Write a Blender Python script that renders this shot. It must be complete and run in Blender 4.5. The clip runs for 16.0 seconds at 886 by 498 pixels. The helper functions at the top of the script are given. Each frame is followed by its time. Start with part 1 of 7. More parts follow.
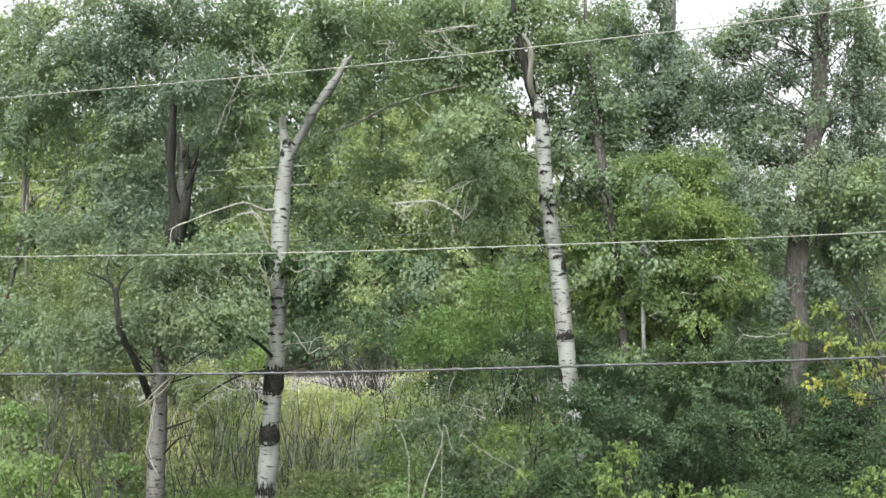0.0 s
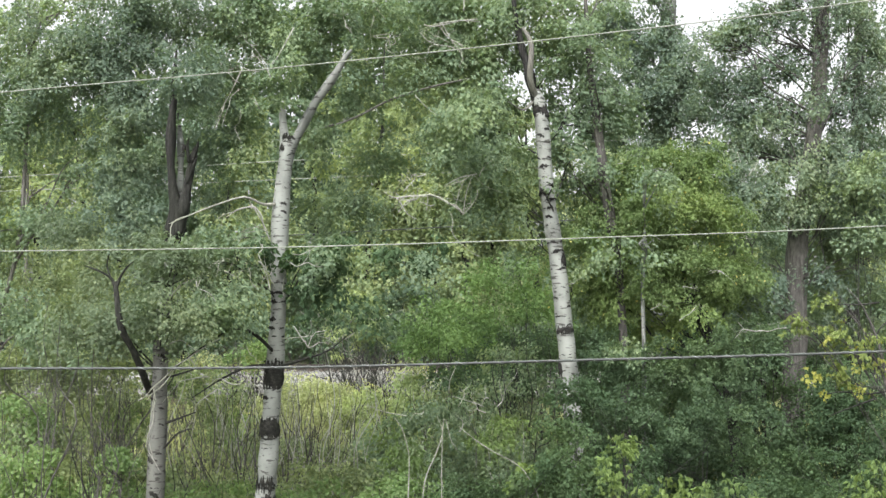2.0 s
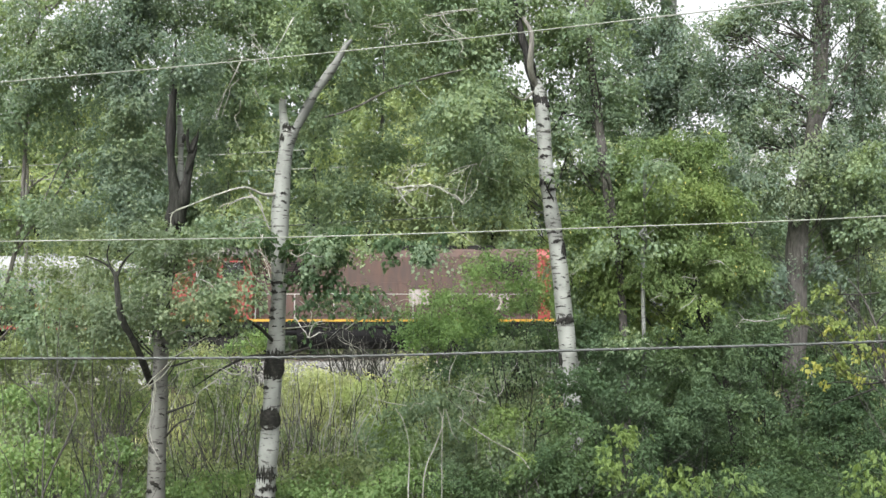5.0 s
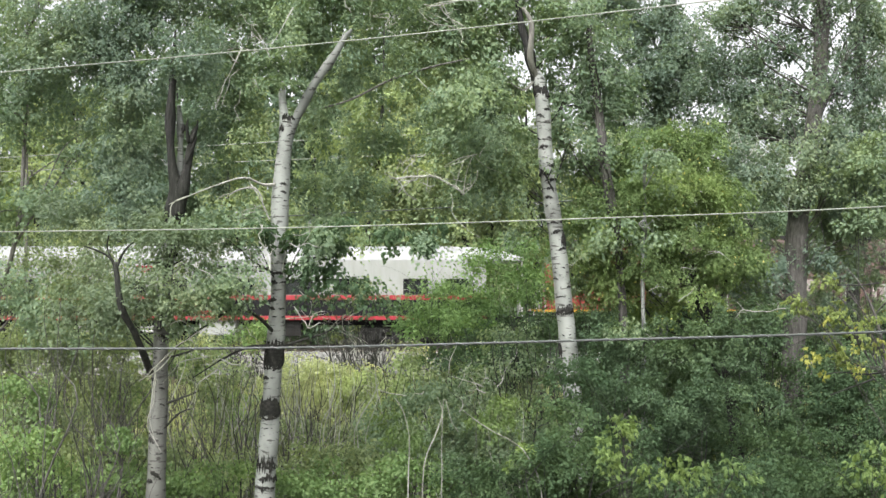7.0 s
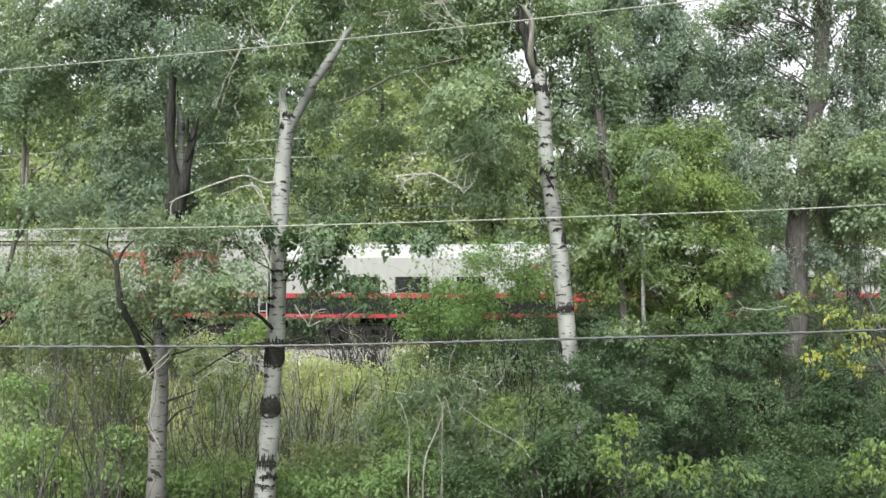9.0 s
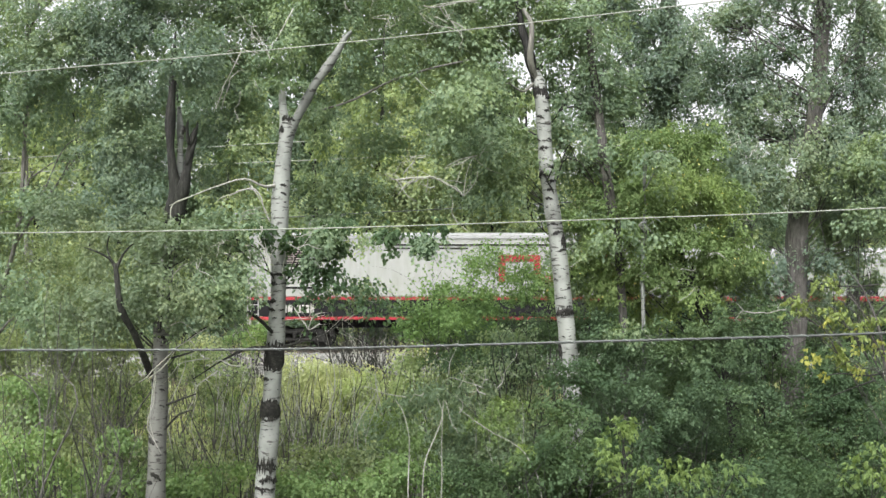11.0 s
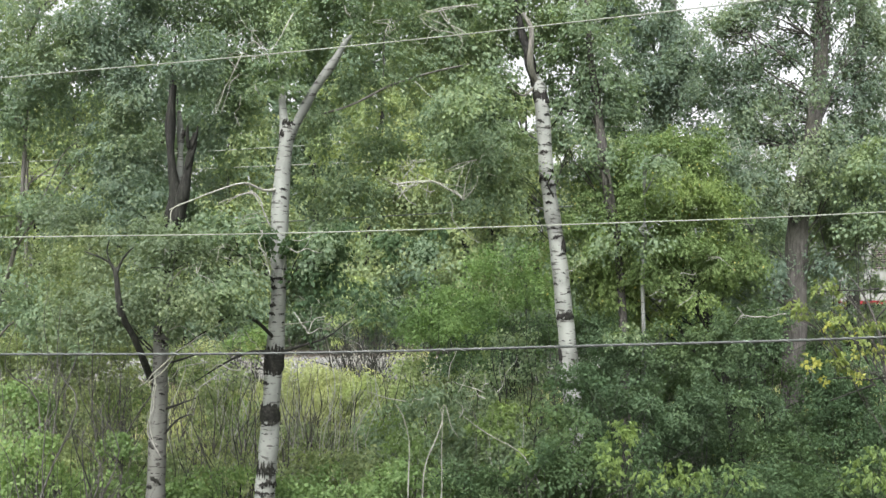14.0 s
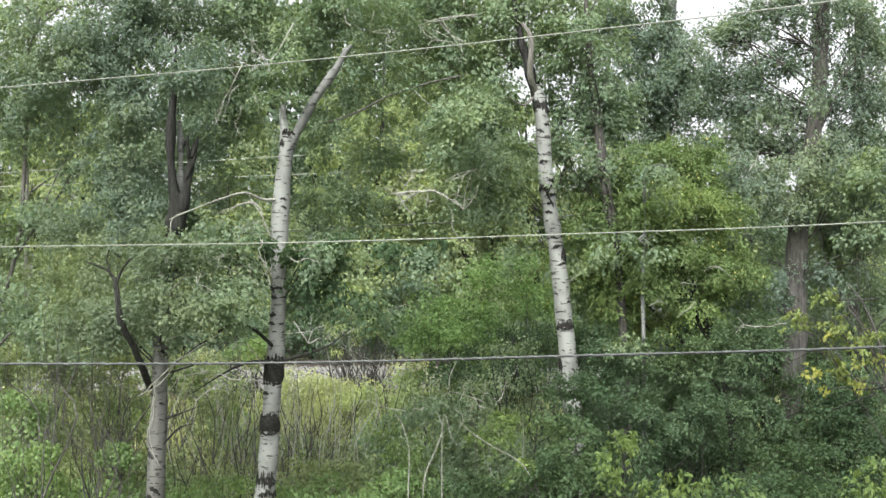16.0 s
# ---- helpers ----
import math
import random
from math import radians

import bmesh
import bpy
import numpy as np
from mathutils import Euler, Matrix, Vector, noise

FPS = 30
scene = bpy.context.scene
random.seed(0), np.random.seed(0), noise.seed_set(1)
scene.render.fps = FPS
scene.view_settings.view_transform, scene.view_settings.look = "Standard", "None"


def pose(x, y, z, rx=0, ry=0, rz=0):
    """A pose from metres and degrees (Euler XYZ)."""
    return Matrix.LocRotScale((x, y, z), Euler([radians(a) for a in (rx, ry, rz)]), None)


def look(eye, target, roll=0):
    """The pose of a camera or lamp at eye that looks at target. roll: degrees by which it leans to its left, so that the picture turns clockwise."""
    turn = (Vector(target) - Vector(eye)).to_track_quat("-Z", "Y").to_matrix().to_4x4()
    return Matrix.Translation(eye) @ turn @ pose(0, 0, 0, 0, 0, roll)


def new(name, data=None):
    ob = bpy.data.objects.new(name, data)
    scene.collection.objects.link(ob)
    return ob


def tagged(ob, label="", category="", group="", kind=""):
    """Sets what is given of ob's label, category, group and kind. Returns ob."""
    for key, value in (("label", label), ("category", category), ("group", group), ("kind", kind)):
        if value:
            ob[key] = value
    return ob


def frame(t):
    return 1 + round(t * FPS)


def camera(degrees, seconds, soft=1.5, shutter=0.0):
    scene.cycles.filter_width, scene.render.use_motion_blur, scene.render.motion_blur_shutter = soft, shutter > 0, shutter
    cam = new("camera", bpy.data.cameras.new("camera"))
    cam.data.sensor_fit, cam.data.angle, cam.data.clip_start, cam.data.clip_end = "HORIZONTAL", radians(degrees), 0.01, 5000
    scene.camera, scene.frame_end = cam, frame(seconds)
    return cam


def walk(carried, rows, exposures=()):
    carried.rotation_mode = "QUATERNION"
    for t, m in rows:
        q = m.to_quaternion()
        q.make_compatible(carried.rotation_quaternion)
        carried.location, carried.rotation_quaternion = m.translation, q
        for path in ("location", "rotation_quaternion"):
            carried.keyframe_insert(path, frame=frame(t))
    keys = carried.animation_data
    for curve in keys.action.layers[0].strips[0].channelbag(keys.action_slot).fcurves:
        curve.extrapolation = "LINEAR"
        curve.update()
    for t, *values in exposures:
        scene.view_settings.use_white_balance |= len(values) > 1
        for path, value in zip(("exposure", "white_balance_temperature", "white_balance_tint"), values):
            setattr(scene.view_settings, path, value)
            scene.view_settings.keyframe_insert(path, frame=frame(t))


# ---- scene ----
cam = camera(44.845, 16.0, soft=1.5)
walk(cam, [
    (0, pose(0, 0, 5.5, 94.034, 0, 0.000)),
    (0.5, pose(0, 0, 5.5, 93.959, 0, 0.000)),
    (1, pose(0, 0, 5.5, 93.884, 0, 0.000)),
    (1.5, pose(0, 0, 5.5, 93.773, 0, 0.000)),
    (2, pose(0, 0, 5.5, 93.725, 0, 0.000)),
    (2.5, pose(0, 0, 5.5, 93.674, 0, 0.000)),
    (3, pose(0, 0, 5.5, 93.710, 0, 0.039)),
    (3.5, pose(0, 0, 5.5, 93.575, 0, 0.039)),
    (4, pose(0, 0, 5.5, 93.476, 0, 0.030)),
    (4.2, pose(0, 0, 5.5, 93.425, 0, 0.024)),
    (6.3, pose(0, 0, 5.5, 92.874, 0, 0.000)),
    (6.5, pose(0, 0, 5.5, 92.832, 0, 0.000)),
    (7, pose(0, 0, 5.5, 92.688, 0, 0.000)),
    (7.5, pose(0, 0, 5.5, 92.652, 0, 0.009)),
    (8, pose(0, 0, 5.5, 92.565, 0, 0.000)),
    (8.5, pose(0, 0, 5.5, 92.549, 0, 0.009)),
    (9, pose(0, 0, 5.5, 92.586, 0, 0.012)),
    (9.2, pose(0, 0, 5.5, 92.607, 0, 0.009)),
    (11.3, pose(0, 0, 5.5, 92.802, 0, 0.000)),
    (11.5, pose(0, 0, 5.5, 92.835, 0, 0.000)),
    (12, pose(0, 0, 5.5, 92.880, 0, 0.000)),
    (12.5, pose(0, 0, 5.5, 92.868, 0, 0.000)),
    (13, pose(0, 0, 5.5, 92.802, 0, 0.006)),
    (13.5, pose(0, 0, 5.5, 92.838, 0, 0.000)),
    (14, pose(0, 0, 5.5, 92.977, 0, 0.000)),
    (14.5, pose(0, 0, 5.5, 93.073, 0, 0.000)),
    (15, pose(0, 0, 5.5, 93.163, 0, 0.000)),
    (15.5, pose(0, 0, 5.5, 93.301, 0, 0.000)),
    (16, pose(0, 0, 5.5, 93.488, 0, 0.000)),
])

# ---- light: an overcast summer day ----
world = bpy.data.worlds.new("sky")
scene.world = world
world.use_nodes = True
_nt = world.node_tree
_bg = _nt.nodes["Background"]
_sky = _nt.nodes.new("ShaderNodeTexSky")
_sky.sky_type = 'NISHITA'
_sky.sun_disc = False
_sky.sun_elevation = radians(50)
_sky.sun_rotation = radians(200)
_sky.dust_density = 6.0
_hs = _nt.nodes.new("ShaderNodeHueSaturation")
_hs.inputs["Saturation"].default_value = 0.12
_nt.links.new(_sky.outputs[0], _hs.inputs["Color"])
_nt.links.new(_hs.outputs[0], _bg.inputs["Color"])
_bg.inputs["Strength"].default_value = 0.15
sun_data = bpy.data.lights.new("sun", 'SUN')
sun_data.energy = 1.2
sun_data.angle = radians(40)
sun_data.color = (1.0, 0.97, 0.92)
sun = new("sun", sun_data)
sun.matrix_world = look((0, 0, 40), (7, 18, 40 - 23))
scene.view_settings.exposure = 1.38


# ---- materials ----
def nodes(name):
    m = bpy.data.materials.new(name)
    m.use_nodes = True
    nt = m.node_tree
    return m, nt, nt.nodes["Principled BSDF"]


def ramp(nt, src, stops):
    r = nt.nodes.new("ShaderNodeValToRGB")
    e = r.color_ramp.elements
    while len(e) < len(stops):
        e.new(0.5)
    for el, (p, c) in zip(e, stops):
        el.position, el.color = p, (*c, 1)
    nt.links.new(src, r.inputs[0])
    return r.outputs[0]


def coords(nt, scale=(1, 1, 1), world_space=False):
    if world_space:
        g = nt.nodes.new("ShaderNodeNewGeometry").outputs["Position"]
    else:
        g = nt.nodes.new("ShaderNodeTexCoord").outputs["Object"]
    mp = nt.nodes.new("ShaderNodeMapping")
    mp.inputs["Scale"].default_value = scale
    nt.links.new(g, mp.inputs["Vector"])
    return mp.outputs[0]


def noise_tex(nt, vec, scale, detail=4.0, rough=0.6):
    n = nt.nodes.new("ShaderNodeTexNoise")
    n.inputs["Scale"].default_value = scale
    n.inputs["Detail"].default_value = detail
    n.inputs["Roughness"].default_value = rough
    nt.links.new(vec, n.inputs["Vector"])
    return n.outputs[0]


def mix(nt, fac, a, b, kind='MIX'):
    n = nt.nodes.new("ShaderNodeMix")
    n.data_type, n.blend_type = 'RGBA', kind
    for sock, v in ((n.inputs[0], fac), (n.inputs[6], a), (n.inputs[7], b)):
        if isinstance(v, (int, float)):
            sock.default_value = v
        elif isinstance(v, tuple):
            sock.default_value = (*v, 1)
        else:
            nt.links.new(v, sock)
    return n.outputs[2]


def bump(nt, bs, height, strength=0.4, dist=0.02):
    b = nt.nodes.new("ShaderNodeBump")
    b.inputs["Strength"].default_value, b.inputs["Distance"].default_value = strength, dist
    nt.links.new(height, b.inputs["Height"])
    nt.links.new(b.outputs[0], bs.inputs["Normal"])


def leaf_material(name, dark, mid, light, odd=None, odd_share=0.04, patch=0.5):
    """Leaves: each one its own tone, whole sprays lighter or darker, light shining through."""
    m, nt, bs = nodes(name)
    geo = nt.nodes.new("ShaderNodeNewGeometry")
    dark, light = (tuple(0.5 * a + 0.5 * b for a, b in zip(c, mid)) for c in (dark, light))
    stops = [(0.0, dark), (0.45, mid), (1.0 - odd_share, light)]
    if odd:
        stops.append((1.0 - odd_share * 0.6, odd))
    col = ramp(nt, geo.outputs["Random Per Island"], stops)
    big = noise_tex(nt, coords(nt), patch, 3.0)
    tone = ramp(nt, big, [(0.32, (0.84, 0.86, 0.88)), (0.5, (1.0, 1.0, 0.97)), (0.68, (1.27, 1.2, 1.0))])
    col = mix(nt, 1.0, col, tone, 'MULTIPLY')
    nt.links.new(col, bs.inputs["Base Color"])
    bs.inputs["Roughness"].default_value = 0.6
    bs.inputs["Specular IOR Level"].default_value = 0.1
    tr = nt.nodes.new("ShaderNodeBsdfTranslucent")
    warm = mix(nt, 1.0, col, (1.14, 1.19, 0.56), 'MULTIPLY')
    nt.links.new(warm, tr.inputs["Color"])
    ms = nt.nodes.new("ShaderNodeMixShader")
    ms.inputs[0].default_value = 0.42
    nt.links.new(bs.outputs[0], ms.inputs[1])
    nt.links.new(tr.outputs[0], ms.inputs[2])
    nt.links.new(ms.outputs[0], nt.nodes["Material Output"].inputs["Surface"])
    return m


def bark_material(name, dark, mid, light, grain=(9, 9, 1.6)):
    m, nt, bs = nodes(name)
    v = coords(nt, grain)
    n1 = noise_tex(nt, v, 2.2, 8.0, 0.7)
    n2 = noise_tex(nt, coords(nt), 0.8, 3.0)
    col = ramp(nt, n1, [(0.3, dark), (0.52, mid), (0.75, light)])
    moss = ramp(nt, n2, [(0.45, (1, 1, 1)), (0.7, (0.72, 0.82, 0.62))])
    nt.links.new(mix(nt, 0.8, col, moss, 'MULTIPLY'), bs.inputs["Base Color"])
    bs.inputs["Roughness"].default_value = 0.92
    bs.inputs["Specular IOR Level"].default_value = 0.2
    bump(nt, bs, n1, 0.8, 0.03)
    return m


def birch_material(name, white=(0.22, 0.234, 0.216), grey=(0.125, 0.132, 0.122)):
    m, nt, bs = nodes(name)
    n_grey = noise_tex(nt, coords(nt, (1.2, 1.2, 0.7)), 1.9, 5.0)
    base = ramp(nt, n_grey, [(0.33, grey), (0.52, white), (0.8, tuple(c * 1.2 for c in white))])
    lent = noise_tex(nt, coords(nt, (5.2, 5.2, 22)), 1.0, 2.0, 0.5)
    marks = ramp(nt, lent, [(0.6, (1, 1, 1)), (0.65, (0.22, 0.2, 0.19))])
    col = mix(nt, 0.9, base, marks, 'MULTIPLY')
    blot = noise_tex(nt, coords(nt, (2.6, 2.6, 4.5)), 1.6, 7.0, 0.72)
    dark = ramp(nt, blot, [(0.6, (1, 1, 1)), (0.65, (0.16, 0.145, 0.13))])
    col = mix(nt, 0.9, col, dark, 'MULTIPLY')
    nt.links.new(col, bs.inputs["Base Color"])
    bs.inputs["Roughness"].default_value = 0.7
    bump(nt, bs, lent, 0.4, 0.015)
    return m


def paint(name, colour, rough=0.45, metal=0.0, grime=(0.5, 0.46, 0.4), amount=0.5, streak=True):
    """Weathered paint: rain streaks and soot over an even colour."""
    m, nt, bs = nodes(name)
    v = coords(nt, (1.4, 1.4, 0.25) if streak else (1, 1, 1))
    n1 = noise_tex(nt, v, 2.4, 7.0, 0.65)
    n2 = noise_tex(nt, coords(nt), 14.0, 4.0)
    dirt = ramp(nt, n1, [(0.4, (1, 1, 1)), (0.75, grime)])
    col = mix(nt, amount, colour, dirt, 'MULTIPLY')
    col = mix(nt, 0.12, col, n2, 'MULTIPLY')
    nt.links.new(col, bs.inputs["Base Color"])
    bs.inputs["Roughness"].default_value, bs.inputs["Metallic"].default_value = rough, metal
    bump(nt, bs, n2, 0.08, 0.01)
    return m


LEAF_ASPEN = leaf_material("aspen_leaf", (0.108, 0.166, 0.122), (0.168, 0.232, 0.154), (0.252, 0.318, 0.212))
LEAF_DARK = leaf_material("poplar_leaf", (0.094, 0.144, 0.126), (0.146, 0.2, 0.159), (0.23, 0.284, 0.224))
LEAF_FRESH = leaf_material("fresh_leaf", (0.085, 0.140, 0.062), (0.137, 0.215, 0.090), (0.225, 0.300, 0.145))
LEAF_MAPLE = leaf_material("maple_leaf", (0.088, 0.132, 0.058), (0.144, 0.21, 0.09), (0.222, 0.292, 0.14), (0.472, 0.457, 0.173), 0.012)
LEAF_YELLOW = leaf_material("yellowing_leaf", (0.13, 0.18, 0.07), (0.215, 0.275, 0.1), (0.31, 0.36, 0.14), (0.47, 0.44, 0.12), 0.03)
LEAF_GOLD = leaf_material("bright_yellow_leaf", (0.2, 0.235, 0.085), (0.285, 0.31, 0.1), (0.4, 0.39, 0.12))
LEAF_SHRUB = leaf_material("shrub_leaf", (0.082, 0.114, 0.062), (0.186, 0.238, 0.13), (0.34, 0.395, 0.23))
# Dark copy of the leaf green: shade under the trees put into colour
LEAF_PAINTED_SHADE = leaf_material("painted_shade_leaf", (0.044, 0.076, 0.042), (0.062, 0.104, 0.056), (0.094, 0.14, 0.076))
LEAF_FAR = leaf_material("far_leaf", (0.134, 0.183, 0.124), (0.210, 0.271, 0.156), (0.344, 0.379, 0.197), None, 0.04, 0.25)
# Dark green of the far woods, with the shade of hollows put in
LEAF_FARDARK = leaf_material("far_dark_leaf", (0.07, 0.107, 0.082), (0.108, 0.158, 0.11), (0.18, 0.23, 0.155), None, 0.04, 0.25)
LEAF_WEED = leaf_material("weed_leaf", (0.17, 0.205, 0.1), (0.3, 0.34, 0.18), (0.43, 0.46, 0.28))
# Light green, with the brightness of leaves lit in the open put in
LEAF_LIGHT = leaf_material("light_leaf", (0.125, 0.17, 0.085), (0.22, 0.285, 0.14), (0.34, 0.405, 0.215))
LEAF_BANK = leaf_material("bank_bush_leaf", (0.064, 0.112, 0.044), (0.118, 0.196, 0.076), (0.21, 0.3, 0.13))
LEAF_OLIVE = leaf_material("poplar_shade_leaf", (0.094, 0.134, 0.094), (0.146, 0.192, 0.13), (0.222, 0.268, 0.184))
# Half-dark leaf green: the gloom under the maple is put into it
LEAF_GLOOM = leaf_material("undergrowth_gloom_leaf", (0.052, 0.085, 0.05), (0.078, 0.124, 0.074), (0.12, 0.172, 0.102))
LEAF_SPRIG = leaf_material("sprig_leaf", (0.082, 0.125, 0.052), (0.126, 0.19, 0.074), (0.19, 0.26, 0.115))
BIRCH = birch_material("birch_bark")
BIRCH_GREY = birch_material("grey_birch_bark", (0.128, 0.137, 0.124), (0.08, 0.086, 0.078))
SCAR = bark_material("birch_scar", (0.008, 0.008, 0.008), (0.024, 0.023, 0.022), (0.07, 0.066, 0.062), (6, 6, 9))
BARK_BROWN = bark_material("brown_bark", (0.029, 0.027, 0.025), (0.083, 0.079, 0.074), (0.168, 0.161, 0.151))
BARK_GREY = bark_material("grey_bark", (0.06, 0.058, 0.052), (0.14, 0.135, 0.122), (0.23, 0.22, 0.205))
BARK_DARK = bark_material("dark_bark", (0.014, 0.014, 0.0125), (0.034, 0.034, 0.031), (0.075, 0.074, 0.068))
BARK_CHAR = bark_material("charred_bark", (0.009, 0.0088, 0.0085), (0.024, 0.0235, 0.0225), (0.062, 0.061, 0.058), (11, 11, 1.2))
POPLAR = birch_material("poplar_bark", (0.108, 0.11, 0.099), (0.06, 0.061, 0.055))
TWIG_GREY = bark_material("weathered_twig", (0.16, 0.157, 0.14), (0.29, 0.286, 0.258), (0.41, 0.405, 0.37), (20, 20, 6))
TWIG_PALE = bark_material("dead_twig", (0.19, 0.19, 0.165), (0.34, 0.34, 0.3), (0.46, 0.46, 0.41), (20, 20, 6))


# ---- mesh tools ----
def mesh_object(name, verts, faces, material, parent=None, label="", smooth=False):
    me = bpy.data.meshes.new(name)
    me.from_pydata(verts, [], faces)
    me.update()
    if smooth:
        me.polygons.foreach_set("use_smooth", [True] * len(me.polygons))
    me.materials.append(material)
    ob = new(name, me)
    if parent is not None:
        ob.parent = parent
    if label:
        tagged(ob, label)
    return ob


def part(name, bm, material, parent=None, label="", smooth=False):
    me = bpy.data.meshes.new(name)
    bmesh.ops.recalc_face_normals(bm, faces=bm.faces)
    bm.to_mesh(me)
    bm.free()
    if smooth:
        me.polygons.foreach_set("use_smooth", [True] * len(me.polygons))
    me.materials.append(material)
    ob = new(name, me)
    if parent is not None:
        ob.parent = parent
    if label:
        tagged(ob, label)
    return ob


def box(bm, lo, hi, bevel=0.0):
    g = bmesh.ops.create_cube(bm, size=1.0)
    vs = g["verts"]
    for v in vs:
        v.co = Vector([lo[i] + (v.co[i] + 0.5) * (hi[i] - lo[i]) for i in range(3)])
    if bevel > 0:
        es = list({e for v in vs for e in v.link_edges})
        bmesh.ops.bevel(bm, geom=es, offset=bevel, segments=2, affect='EDGES', profile=0.5)


def rod(bm, a, b, r, n=8):
    """A round bar from a to b."""
    a, b = Vector(a), Vector(b)
    g = bmesh.ops.create_cone(bm, cap_ends=True, segments=n, radius1=r, radius2=r, depth=(b - a).length)
    m = Matrix.Translation((a + b) / 2) @ (b - a).to_track_quat("Z", "Y").to_matrix().to_4x4()
    bmesh.ops.transform(bm, matrix=m, verts=g["verts"])


def smooth_path(pts, radii, per=6):
    """Points and radii along a smooth line through the given ones."""
    p = [Vector(q) for q in pts]
    p = [p[0] * 2 - p[1], *p, p[-1] * 2 - p[-2]]
    out, rr = [], []
    for i in range(1, len(p) - 2):
        for k in range(per):
            t = k / per
            a, b, c, d = p[i - 1], p[i], p[i + 1], p[i + 2]
            out.append(0.5 * ((2 * b) + (c - a) * t + (2 * a - 5 * b + 4 * c - d) * t * t + (3 * b - 3 * c + d - a) * t ** 3))
            rr.append(radii[i - 1] * (1 - t) + radii[i] * t)
    out.append(p[-2])
    rr.append(radii[-1])
    return out, rr


def tube_data(pts, radii, sides=10, lumps=0.08, per=6, seed=0):
    path, rr = smooth_path(pts, radii, per)
    verts, faces = [], []
    n = len(path)
    for i, (c, r) in enumerate(zip(path, rr)):
        d = (path[min(i + 1, n - 1)] - path[max(i - 1, 0)]).normalized()
        u = d.cross(Vector((0.13, 1, 0.07))).normalized()
        w = d.cross(u)
        for k in range(sides):
            a = 2 * math.pi * k / sides
            o = u * math.cos(a) + w * math.sin(a)
            q = noise.noise((c + o * r) * 2.3 + Vector((seed, 0, 0)))
            verts.append(c + o * r * (1 + lumps * 2 * q))
    for i in range(n - 1):
        for k in range(sides):
            a, b = i * sides + k, i * sides + (k + 1) % sides
            faces.append((a, b, b + sides, a + sides))
    faces.append(tuple(range(sides - 1, -1, -1)))
    faces.append(tuple(range((n - 1) * sides, n * sides)))
    return verts, faces


def tube(name, pts, radii, material, parent=None, label="", sides=10, lumps=0.08, per=6, seed=0):
    v, f = tube_data(pts, radii, sides, lumps, per, seed)
    return mesh_object(name, v, f, material, parent, label, True)


def tubes(name, runs, material, parent=None, label="", sides=5, per=4):
    """Many thin twigs in one part: runs of (points, radii)."""
    vs, fs = [], []
    for i, (pts, radii) in enumerate(runs):
        v, f = tube_data(pts, radii, sides, 0.05, per, i)
        o = len(vs)
        vs += v
        fs += [tuple(k + o for k in q) for q in f]
    return mesh_object(name, vs, fs, material, parent, label, True)


